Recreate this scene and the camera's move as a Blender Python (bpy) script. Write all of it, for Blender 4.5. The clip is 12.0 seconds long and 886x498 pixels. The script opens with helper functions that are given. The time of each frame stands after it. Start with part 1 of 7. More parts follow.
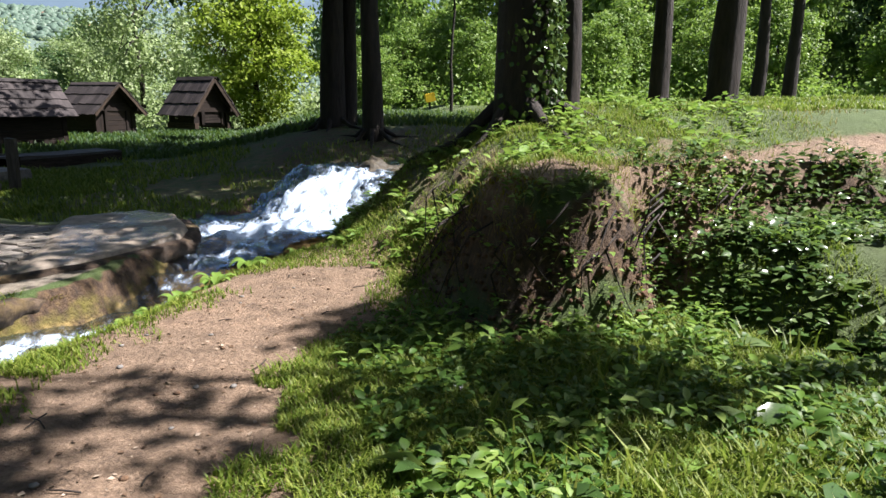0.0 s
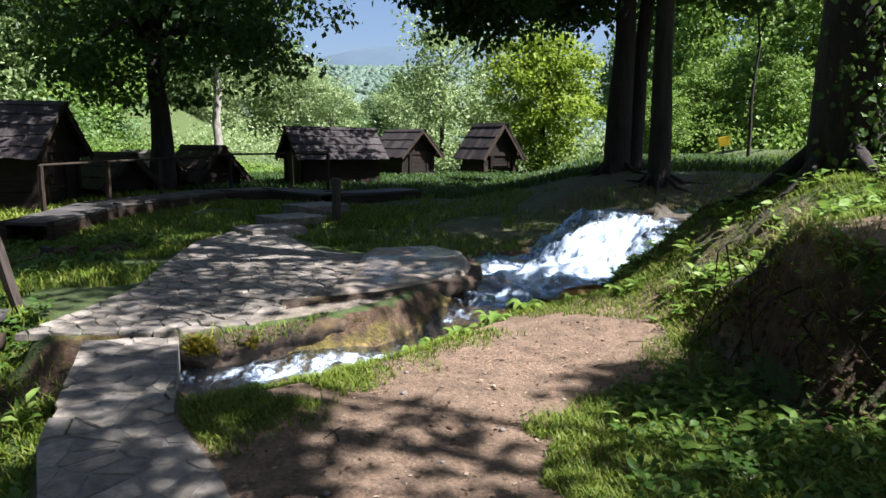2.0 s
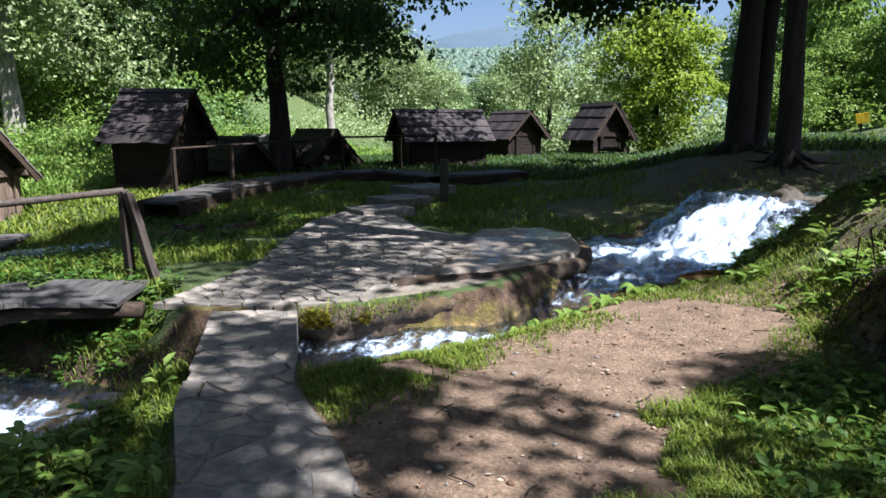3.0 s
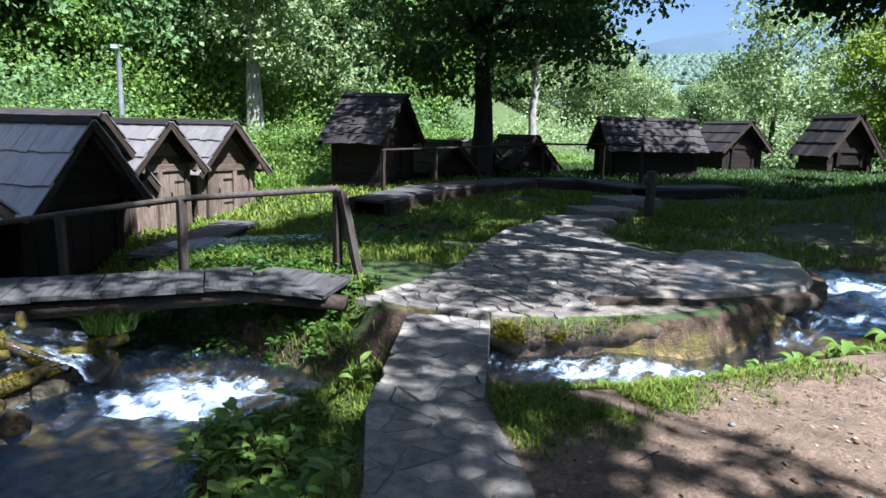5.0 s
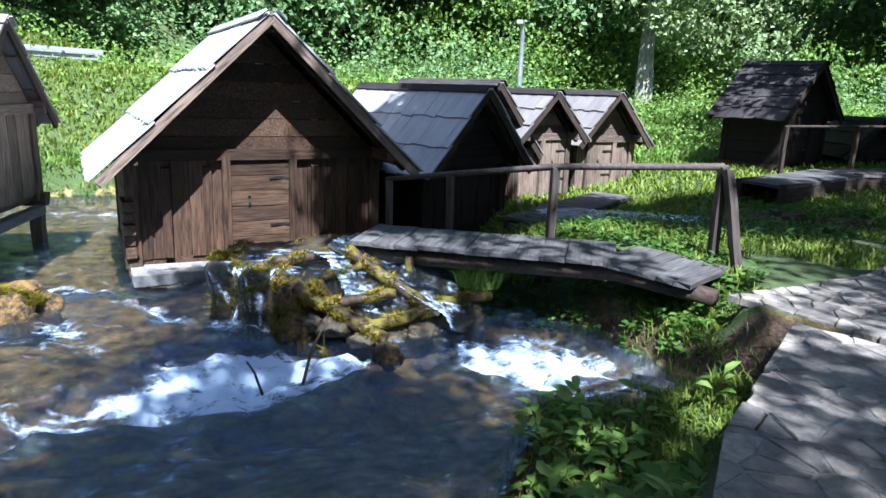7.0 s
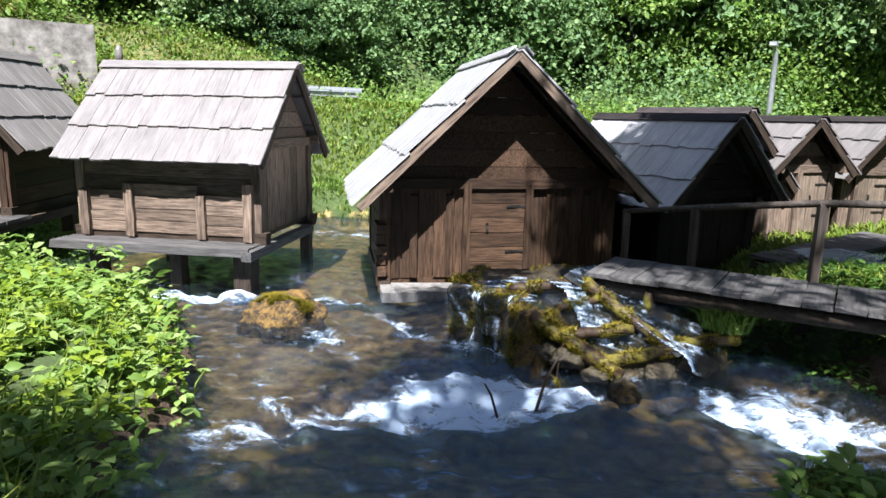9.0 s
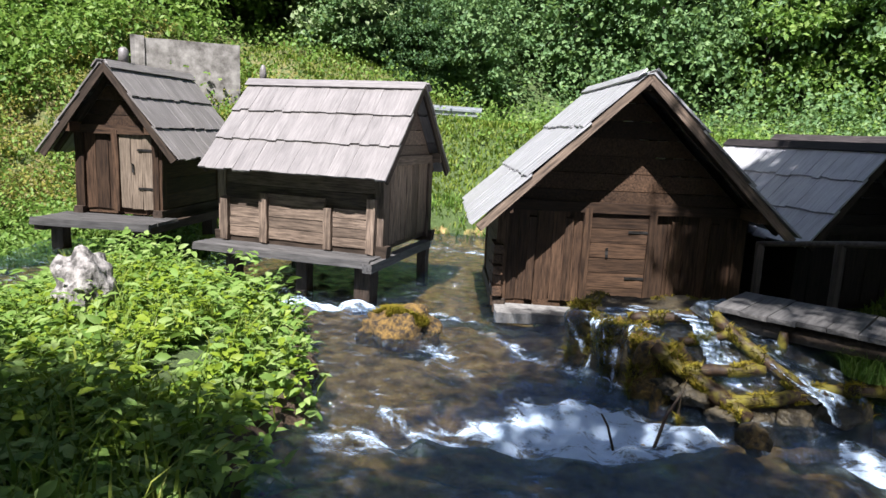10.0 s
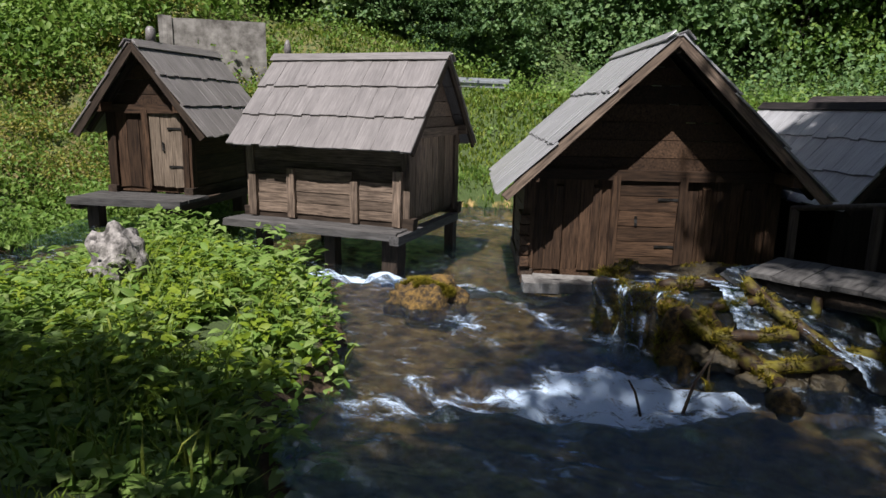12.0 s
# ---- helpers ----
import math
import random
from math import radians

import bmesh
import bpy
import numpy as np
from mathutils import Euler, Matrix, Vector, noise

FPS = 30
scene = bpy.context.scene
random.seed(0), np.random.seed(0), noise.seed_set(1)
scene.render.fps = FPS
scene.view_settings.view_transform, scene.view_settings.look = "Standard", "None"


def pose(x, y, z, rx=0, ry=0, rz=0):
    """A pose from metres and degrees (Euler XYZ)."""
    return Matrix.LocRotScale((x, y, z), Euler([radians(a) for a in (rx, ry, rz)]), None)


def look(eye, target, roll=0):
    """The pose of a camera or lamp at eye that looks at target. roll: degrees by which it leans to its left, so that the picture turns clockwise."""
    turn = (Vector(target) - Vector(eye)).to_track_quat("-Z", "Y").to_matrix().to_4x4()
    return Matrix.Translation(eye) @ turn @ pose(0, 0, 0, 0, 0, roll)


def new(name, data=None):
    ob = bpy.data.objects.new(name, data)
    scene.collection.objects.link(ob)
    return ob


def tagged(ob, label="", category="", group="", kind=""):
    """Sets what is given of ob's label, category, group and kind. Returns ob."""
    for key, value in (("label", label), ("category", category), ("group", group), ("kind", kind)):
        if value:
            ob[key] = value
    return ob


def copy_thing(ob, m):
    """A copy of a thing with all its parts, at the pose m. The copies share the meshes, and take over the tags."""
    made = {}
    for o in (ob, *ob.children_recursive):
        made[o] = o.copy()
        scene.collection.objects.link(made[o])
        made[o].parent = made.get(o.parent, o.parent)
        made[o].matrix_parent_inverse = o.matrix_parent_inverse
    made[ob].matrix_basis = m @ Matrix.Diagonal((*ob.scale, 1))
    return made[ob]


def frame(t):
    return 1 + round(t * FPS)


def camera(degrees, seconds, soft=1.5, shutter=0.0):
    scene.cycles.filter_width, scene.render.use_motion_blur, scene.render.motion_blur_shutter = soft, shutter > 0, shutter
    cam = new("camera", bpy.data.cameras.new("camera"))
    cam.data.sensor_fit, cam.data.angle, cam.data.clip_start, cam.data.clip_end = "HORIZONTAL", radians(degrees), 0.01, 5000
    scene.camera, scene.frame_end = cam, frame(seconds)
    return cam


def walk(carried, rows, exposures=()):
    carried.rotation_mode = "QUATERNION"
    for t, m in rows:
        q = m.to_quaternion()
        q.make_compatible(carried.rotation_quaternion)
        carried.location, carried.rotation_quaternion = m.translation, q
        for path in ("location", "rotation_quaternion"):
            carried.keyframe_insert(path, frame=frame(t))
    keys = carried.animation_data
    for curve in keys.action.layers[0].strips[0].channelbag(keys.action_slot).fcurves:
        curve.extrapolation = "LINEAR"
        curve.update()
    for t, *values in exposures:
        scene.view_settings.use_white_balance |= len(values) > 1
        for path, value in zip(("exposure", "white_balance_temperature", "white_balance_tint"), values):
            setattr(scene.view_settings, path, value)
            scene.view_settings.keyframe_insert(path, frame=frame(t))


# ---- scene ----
cam = camera(68.1, 12.0)
ROWS = [  # seconds, eye x, y, z, yaw, pitch, roll
    (0.0, -0.039, 0.054, 1.396, -10.24, -12.41, -0.65),
    (0.5, -0.100, 0.124, 1.412, 2.89, -11.29, -0.56),
    (1.0, -0.075, 0.142, 1.421, 10.58, -10.40, -0.40),
    (1.5, -0.062, 0.143, 1.425, 11.37, -9.59, -0.81),
    (2.0, -0.079, 0.141, 1.421, 13.66, -8.99, -0.55),
    (2.5, -0.114, 0.139, 1.407, 17.60, -9.52, 0.01),
    (3.0, -0.135, 0.154, 1.393, 22.71, -10.51, 0.13),
    (3.2, -0.135, 0.177, 1.383, 24.32, -10.39, -0.14),
    (5.0, -0.322, 0.318, 1.398, 39.73, -10.16, -1.43),
    (5.5, -0.418, 0.350, 1.393, 46.20, -10.28, -1.70),
    (6.0, -0.531, 0.456, 1.381, 56.42, -10.47, -1.60),
    (6.5, -0.576, 0.532, 1.368, 64.19, -11.13, -2.19),
    (7.0, -0.584, 0.546, 1.351, 72.08, -13.39, -2.13),
    (7.5, -0.605, 0.517, 1.337, 77.71, -14.42, -1.24),
    (7.7, -0.581, 0.490, 1.345, 79.51, -14.54, -0.99),
    (9.3, -0.579, 0.341, 1.373, 93.87, -10.98, -1.99),
    (9.5, -0.579, 0.315, 1.375, 95.70, -10.85, -2.57),
    (10.0, -0.550, 0.269, 1.384, 101.00, -10.20, -2.64),
    (10.5, -0.536, 0.235, 1.396, 105.64, -9.44, -2.04),
    (11.0, -0.521, 0.232, 1.403, 107.01, -8.84, -1.49),
    (11.5, -0.527, 0.262, 1.383, 106.48, -8.80, -2.29),
    (12.0, -0.559, 0.322, 1.331, 103.48, -12.38, -1.17),
]
EXPOSURES = [(0.0, 1.86, 6350, 17), (3.2, 1.80, 5850, 16), (5.0, 2.0, 5450, 14), (6.5, 2.24, 5250, 14), (7.7, 2.28, 5450, 14), (9.3, 1.83, 6000, 14), (10.0, 1.66, 6050, 15), (10.5, 1.52, 6150, 15),
             (11.2, 1.16, 6200, 15), (11.6, 1.02, 6250, 15), (12.0, 0.80, 6250, 15)]  # seconds, stops, kelvin, tint
walk(cam, [(t, pose(x, y, z, 90 + pitch, roll, yaw)) for t, x, y, z, yaw, pitch, roll in ROWS], EXPOSURES)

# ---- world and sun ----
world = bpy.data.worlds.new("sky")
scene.world = world
world.use_nodes = True
_n, _l = world.node_tree.nodes, world.node_tree.links
_sky = _n.new("ShaderNodeTexSky")
_sky.sky_type = "NISHITA"
_sky.sun_disc = False
_sky.air_density, _sky.dust_density, _sky.ozone_density = 1.0, 2.0, 3.0
SUN_EL, SUN_AZ = radians(56.5), radians(-6)  # height, and angle from +x towards +y
_sky.sun_elevation = SUN_EL
_sky.sun_rotation = radians(90) - SUN_AZ
_l.new(_sky.outputs[0], _n["Background"].inputs[0])
_n["Background"].inputs[1].default_value = 0.044
_sun = bpy.data.lights.new("sun", "SUN")
_sun.energy, _sun.angle, _sun.color = 5.0, radians(0.53), (1.0, 0.965, 0.90)
sun = new("sun", _sun)
_way = Vector((math.cos(SUN_EL) * math.cos(SUN_AZ), math.cos(SUN_EL) * math.sin(SUN_AZ), math.sin(SUN_EL)))
sun.matrix_world = look(_way * 60, (0, 0, 0))

# ---- materials ----
def nodes_of(name):
    m = bpy.data.materials.new(name)
    m.use_nodes = True
    t = m.node_tree
    return m, t, t.nodes["Principled BSDF"], t.nodes["Material Output"]


def add(t, kind, **inputs):
    n = t.nodes.new("ShaderNode" + kind)
    for k, v in inputs.items():
        k = k.replace("_", " ")
        if isinstance(v, bpy.types.NodeSocket):
            t.links.new(v, n.inputs[k])
        else:
            n.inputs[k].default_value = v
    return n


def coords(t, scale, jitter=True, source="Object"):
    tc = add(t, "TexCoord")
    v = tc.outputs[source]
    if jitter:
        oi = add(t, "ObjectInfo")
        k = t.nodes.new("ShaderNodeMath")
        k.operation = "MULTIPLY"
        t.links.new(oi.outputs["Random"], k.inputs[0])
        k.inputs[1].default_value = 37.0
        a = t.nodes.new("ShaderNodeVectorMath")
        t.links.new(v, a.inputs[0])
        t.links.new(k.outputs[0], a.inputs[1])
        v = a.outputs[0]
    mp = add(t, "Mapping", Vector=v)
    mp.inputs["Scale"].default_value = scale
    return mp.outputs[0]


def noise_of(t, vec, scale, detail=5, rough=0.6):
    n = add(t, "TexNoise", Scale=scale, Detail=detail, Roughness=rough)
    t.links.new(vec, n.inputs["Vector"])
    return n.outputs["Fac"]


def ramp(t, fac, stops):
    r = t.nodes.new("ShaderNodeValToRGB")
    while len(r.color_ramp.elements) < len(stops):
        r.color_ramp.elements.new(0.5)
    for e, (p, c) in zip(r.color_ramp.elements, stops):
        e.position, e.color = p, (*c, 1)
    t.links.new(fac, r.inputs[0])
    return r.outputs[0]


def mix(t, fac, a, b, blend="MIX"):
    m = t.nodes.new("ShaderNodeMix")
    m.data_type, m.blend_type = "RGBA", blend
    for i, v in ((0, fac), (6, a), (7, b)):
        if isinstance(v, bpy.types.NodeSocket):
            t.links.new(v, m.inputs[i])
        else:
            m.inputs[i].default_value = v if i == 0 else (*v, 1)
    return m.outputs[2]


def math_of(t, op, a, b=0.0, clamp=False):
    m = t.nodes.new("ShaderNodeMath")
    m.operation, m.use_clamp = op, clamp
    for i, v in ((0, a), (1, b)):
        if isinstance(v, bpy.types.NodeSocket):
            t.links.new(v, m.inputs[i])
        else:
            m.inputs[i].default_value = v
    return m.outputs[0]


def bump(t, p, height, strength, distance):
    b = add(t, "Bump", Strength=strength, Distance=distance, Height=height)
    t.links.new(b.outputs[0], p.inputs["Normal"])


def attr(t, name):
    a = t.nodes.new("ShaderNodeAttribute")
    a.attribute_name = name
    return a.outputs["Fac"]


def wood(name, dark, light, rough=0.75, along=(1.2, 14, 14), moss=0.0, spread=0.5):
    m, t, p, o = nodes_of(name)
    v = coords(t, along)
    grain = noise_of(t, v, 3.0, 7, 0.65)
    broad = noise_of(t, coords(t, (1, 1, 1)), 2.3, 4)
    oi = add(t, "ObjectInfo")
    c = ramp(t, grain, [(0.32, dark), (0.72, light)])
    c = mix(t, math_of(t, "MULTIPLY", broad, 0.7), c, tuple(x * 0.45 for x in dark))
    tone = math_of(t, "ADD", math_of(t, "MULTIPLY", oi.outputs["Random"], spread), 1.0 - spread / 2)
    hsv = add(t, "HueSaturation", Color=c, Value=tone)
    c = hsv.outputs[0]
    if moss:
        patch = ramp(t, noise_of(t, coords(t, (1, 1, 1)), 5.0, 6), [(0.5 - moss * 0.35, (0, 0, 0)), (0.62 - moss * 0.3, (1, 1, 1))])
        c = mix(t, patch, c, (0.10, 0.085, 0.012))
    t.links.new(c, p.inputs["Base Color"])
    p.inputs["Roughness"].default_value = rough
    p.inputs["Specular IOR Level"].default_value = 0.5 if rough < 0.6 else 0.2
    bump(t, p, grain, 0.6, 0.008)
    return m


def leaf(name, a, b, c, glow=0.35):
    m, t, p, o = nodes_of(name)
    g = t.nodes.new("ShaderNodeNewGeometry")
    col = ramp(t, g.outputs["Random Per Island"], [(0.0, a), (0.5, b), (1.0, c)])
    broad = noise_of(t, coords(t, (1, 1, 1), False), 0.35, 3)
    col = mix(t, math_of(t, "MULTIPLY", broad, 0.5), col, tuple(x * 0.6 for x in a))
    t.links.new(col, p.inputs["Base Color"])
    p.inputs["Roughness"].default_value = 0.5
    p.inputs["Specular IOR Level"].default_value = 0.22
    tr = add(t, "BsdfTranslucent")
    t.links.new(mix(t, 0.35, col, (0.23, 0.36, 0.05)), tr.inputs[0])
    mx = t.nodes.new("ShaderNodeMixShader")
    mx.inputs[0].default_value = glow
    t.links.new(p.outputs[0], mx.inputs[1])
    t.links.new(tr.outputs[0], mx.inputs[2])
    t.links.new(mx.outputs[0], o.inputs[0])
    return m


M_ROOF = wood("grey_weathered_boards", (0.135, 0.122, 0.116), (0.285, 0.262, 0.250), 0.42, (1.2, 16, 16), 0, 0.16)
# M_ROOF's grey boards again, sun and sky sheen put into the colour
M_ROOF_SHEEN = wood("sheen_grey_boards", (0.27, 0.268, 0.275), (0.49, 0.485, 0.495), 0.28, (1.2, 16, 16), 0, 0.16)
# near-black roof and ridge boards, uneven in tone, without moss
M_ROOF_DARK = wood("dark_roof_boards", (0.014, 0.012, 0.012), (0.080, 0.066, 0.064), 0.7, (1.2, 16, 16), 0, 0.9)
M_WALL = wood("brown_planks", (0.014, 0.0075, 0.0045), (0.120, 0.069, 0.039), 0.7, (1.2, 14, 14), 0, 0.85)
M_WALL_WARM = wood("warm_brown_planks", (0.042, 0.030, 0.023), (0.29, 0.215, 0.158), 0.7, (1.2, 14, 14), 0, 0.9)
M_WALL_PALE = wood("pale_planks", (0.075, 0.056, 0.040), (0.27, 0.21, 0.155), 0.75, (1.2, 14, 14), 0, 0.4)
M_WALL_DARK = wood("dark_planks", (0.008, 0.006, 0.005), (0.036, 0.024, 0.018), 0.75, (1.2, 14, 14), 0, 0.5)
M_BEAM = wood("dark_beams", (0.016, 0.011, 0.008), (0.085, 0.06, 0.042), 0.8, (1.2, 10, 10), 0, 0.4)
M_DECK = wood("grey_deck_planks", (0.036, 0.034, 0.033), (0.15, 0.142, 0.134), 0.7, (1.2, 12, 12), 0, 0.4)
M_LOG = wood("mossy_log", (0.010, 0.006, 0.004), (0.060, 0.035, 0.018), 0.6, (1, 8, 8), 0.03, 0.4)
M_WET = wood("wet_boards", (0.03, 0.03, 0.032), (0.09, 0.09, 0.095), 0.16, (1.2, 12, 12), 0, 0.2)
M_RAIL = wood("rail_pole", (0.03, 0.024, 0.02), (0.11, 0.09, 0.075), 0.7, (1, 12, 12), 0, 0.4)

M_BARK, _t, _p, _o = nodes_of("dark_bark")
_v = coords(_t, (7, 7, 1.3))
_g = noise_of(_t, _v, 1.6, 8, 0.7)
_t.links.new(ramp(_t, _g, [(0.3, (0.004, 0.003, 0.0025)), (0.72, (0.036, 0.026, 0.020))]), _p.inputs["Base Color"])
_p.inputs["Roughness"].default_value = 0.9
bump(_t, _p, _g, 1.0, 0.05)

M_BARK_PALE, _t, _p, _o = nodes_of("pale_bark")
_g = noise_of(_t, coords(_t, (3, 3, 1.5)), 2.2, 8, 0.7)
_t.links.new(ramp(_t, _g, [(0.3, (0.07, 0.063, 0.052)), (0.66, (0.33, 0.315, 0.27))]), _p.inputs["Base Color"])
_p.inputs["Roughness"].default_value = 0.85
bump(_t, _p, _g, 0.6, 0.03)

L_DARK = leaf("leaf_dark", (0.018, 0.042, 0.014), (0.032, 0.070, 0.020), (0.056, 0.105, 0.028), 0.32)
L_MID = leaf("leaf_mid", (0.035, 0.085, 0.014), (0.06, 0.13, 0.02), (0.10, 0.17, 0.03), 0.35)
L_FOREST = leaf("leaf_forest", (0.095, 0.175, 0.070), (0.15, 0.255, 0.095), (0.23, 0.335, 0.130), 0.40)
L_DEEP = leaf("leaf_deep", (0.045, 0.095, 0.036), (0.075, 0.145, 0.052), (0.12, 0.20, 0.075), 0.38)
L_YELLOW = leaf("leaf_yellow_green", (0.15, 0.225, 0.016), (0.225, 0.305, 0.025), (0.31, 0.38, 0.05), 0.48)
L_PALE = leaf("leaf_pale", (0.19, 0.26, 0.11), (0.27, 0.35, 0.16), (0.36, 0.43, 0.23), 0.42)
L_FRESH = leaf("leaf_fresh", (0.085, 0.165, 0.028), (0.155, 0.265, 0.045), (0.27, 0.36, 0.095), 0.42)
# L_FRESH lifted: sunlight on the herbs is put into the leaf colour
L_ISLET = leaf("leaf_sunny", (0.12, 0.21, 0.04), (0.21, 0.32, 0.07), (0.34, 0.43, 0.15), 0.45)
L_GRASS = leaf("grass_blade", (0.075, 0.125, 0.014), (0.14, 0.20, 0.022), (0.25, 0.27, 0.055), 0.38)
L_DRY = leaf("dry_stalks", (0.13, 0.10, 0.04), (0.29, 0.22, 0.10), (0.17, 0.18, 0.04), 0.3)
L_MOSS = leaf("moss_tuft", (0.10, 0.07, 0.008), (0.20, 0.15, 0.012), (0.28, 0.24, 0.025), 0.3)
L_OLIVE = leaf("olive_moss", (0.115, 0.125, 0.018), (0.20, 0.19, 0.03), (0.30, 0.26, 0.06), 0.3)
L_IVY = leaf("ivy_leaf", (0.035, 0.07, 0.02), (0.06, 0.11, 0.03), (0.14, 0.19, 0.08), 0.2)
L_IVY.node_tree.nodes["Principled BSDF"].inputs["Roughness"].default_value = 0.25

# earth, grass soil, rock and stream bed in one sheet
M_GROUND, _t, _p, _o = nodes_of("ground")
_v = coords(_t, (1, 1, 1), False)
_fine = noise_of(_t, _v, 38, 6, 0.7)
_mid = noise_of(_t, _v, 6, 5)
_big = noise_of(_t, _v, 0.7, 4)
_soil = ramp(_t, _mid, [(0.3, (0.030, 0.034, 0.012)), (0.7, (0.065, 0.085, 0.020))])
_soil = mix(_t, _big, _soil, (0.055, 0.10, 0.018))
_earth = ramp(_t, _fine, [(0.30, (0.085, 0.056, 0.036)), (0.56, (0.27, 0.182, 0.118)), (0.8, (0.43, 0.33, 0.24))])
_earth = mix(_t, ramp(_t, _mid, [(0.42, (0, 0, 0)), (0.70, (0.9, 0.9, 0.9))]), _earth, (0.085, 0.055, 0.034))
_earth = mix(_t, ramp(_t, _big, [(0.40, (0, 0, 0)), (0.62, (0.6, 0.6, 0.6))]), _earth, (0.13, 0.088, 0.055))
_rock = ramp(_t, noise_of(_t, _v, 11, 7, 0.7), [(0.28, (0.09, 0.072, 0.05)), (0.55, (0.25, 0.215, 0.165)), (0.8, (0.40, 0.36, 0.29))])
_bed = ramp(_t, _mid, [(0.3, (0.03, 0.020, 0.010)), (0.48, (0.20, 0.130, 0.045)), (0.68, (0.42, 0.29, 0.11))])
_bank = ramp(_t, noise_of(_t, coords(_t, (3, 3, 1), False), 6, 7, 0.7), [(0.32, (0.018, 0.010, 0.006)), (0.55, (0.078, 0.046, 0.024)), (0.8, (0.19, 0.125, 0.055))])


def _mask(name, lo=0.35, hi=0.65):
    s = math_of(_t, "ADD", attr(_t, name), math_of(_t, "MULTIPLY", math_of(_t, "SUBTRACT", _mid, 0.5), 0.9))
    return ramp(_t, s, [(lo, (0, 0, 0)), (hi, (1, 1, 1))])


_c = mix(_t, _mask("earth"), _soil, _earth)
_c = mix(_t, _mask("rock"), _c, _rock)
_c = mix(_t, _mask("bank"), _c, _bank)
_c = mix(_t, _mask("moss"), _c, (0.15, 0.13, 0.018))
_c = mix(_t, _mask("bed"), _c, _bed)
_t.links.new(_c, _p.inputs["Base Color"])
_p.inputs["Roughness"].default_value = 0.9
bump(_t, _p, math_of(_t, "ADD", _fine, _mid), 0.9, 0.05)

# running water: see-through with a gloss, its foam tinted pale blue for shade
M_WATER, _t, _p, _o = nodes_of("stream_water")
_v = coords(_t, (1, 1, 1), False)
_flow = add(_t, "Mapping", Vector=_v)
_flow.inputs["Rotation"].default_value = (0, 0, radians(-38))
_flow.inputs["Scale"].default_value = (6.0, 2.6, 4)
_n1 = noise_of(_t, _flow.outputs[0], 1.7, 8, 0.68)
_n2 = noise_of(_t, _v, 26, 8, 0.75)
_wave = math_of(_t, "ADD", math_of(_t, "MULTIPLY", _n1, 0.66), math_of(_t, "MULTIPLY", _n2, 0.34))
_bw = add(_t, "Bump", Strength=1.0, Distance=0.07, Height=_wave)
_gl = add(_t, "BsdfGlossy", Roughness=0.035, Normal=_bw.outputs[0])
# blue tint, and the raised mix below, stand in for reflected sky
_gl.inputs["Color"].default_value = (0.55, 0.75, 1, 1)
_tp = add(_t, "BsdfTransparent")
_tp.inputs["Color"].default_value = (0.79, 0.79, 0.71, 1)
_fr = add(_t, "Fresnel", IOR=1.33, Normal=_bw.outputs[0])
_cl = _t.nodes.new("ShaderNodeMixShader")
_t.links.new(math_of(_t, "ADD", _fr.outputs[0], 0.15, True), _cl.inputs[0])
_t.links.new(_tp.outputs[0], _cl.inputs[1])
_t.links.new(_gl.outputs[0], _cl.inputs[2])
_foam = math_of(_t, "ADD", attr(_t, "foam"), math_of(_t, "MULTIPLY", math_of(_t, "SUBTRACT", _wave, 0.5), 4.0))
# thin bright threads drawn out by the current
_n3 = noise_of(_t, _flow.outputs[0], 1.1, 7, 0.62)
_rid = math_of(_t, "SUBTRACT", 0.10, math_of(_t, "ABSOLUTE", math_of(_t, "SUBTRACT", _n3, 0.5)))
_thr = math_of(_t, "MULTIPLY", math_of(_t, "SUBTRACT", attr(_t, "foam"), 0.22), 7.0)
_foam = math_of(_t, "ADD", _foam, math_of(_t, "MULTIPLY", _rid, math_of(_t, "MINIMUM", math_of(_t, "MAXIMUM", _thr, 0.0), 4.2)))
_fm = ramp(_t, _foam, [(0.34, (0, 0, 0)), (0.60, (0.22, 0.22, 0.22)), (1.15, (0.90, 0.90, 0.90))])
# foam is white; the blue of open shade is put into its colour
_p.inputs["Base Color"].default_value = (0.62, 0.76, 0.94, 1)
_p.inputs["Roughness"].default_value = 0.45
_t.links.new(_bw.outputs[0], _p.inputs["Normal"])
_mw = _t.nodes.new("ShaderNodeMixShader")
_t.links.new(_fm, _mw.inputs[0])
_t.links.new(_cl.outputs[0], _mw.inputs[1])
_t.links.new(_p.outputs[0], _mw.inputs[2])
_t.links.new(_mw.outputs[0], _o.inputs[0])


def plain(name, a, b, scale, rough=0.8, relief=0.4, depth=0.02, metal=0.0):
    m, t, p, o = nodes_of(name)
    n = noise_of(t, coords(t, (1, 1, 1)), scale, 7, 0.65)
    t.links.new(ramp(t, n, [(0.3, a), (0.72, b)]), p.inputs["Base Color"])
    p.inputs["Roughness"].default_value = rough
    p.inputs["Metallic"].default_value = metal
    bump(t, p, n, relief, depth)
    return m


M_STONE = plain("paving_stone", (0.10, 0.092, 0.080), (0.275, 0.250, 0.212), 14, 0.75, 0.9, 0.014)
_t = M_STONE.node_tree
_oi = add(_t, "ObjectInfo")
_src = _t.nodes["Principled BSDF"].inputs["Base Color"].links[0].from_socket
_h = add(_t, "HueSaturation", Color=_src, Value=math_of(_t, "ADD", math_of(_t, "MULTIPLY", _oi.outputs["Random"], 0.55), 0.70))
_t.links.new(_h.outputs[0], _t.nodes["Principled BSDF"].inputs["Base Color"])
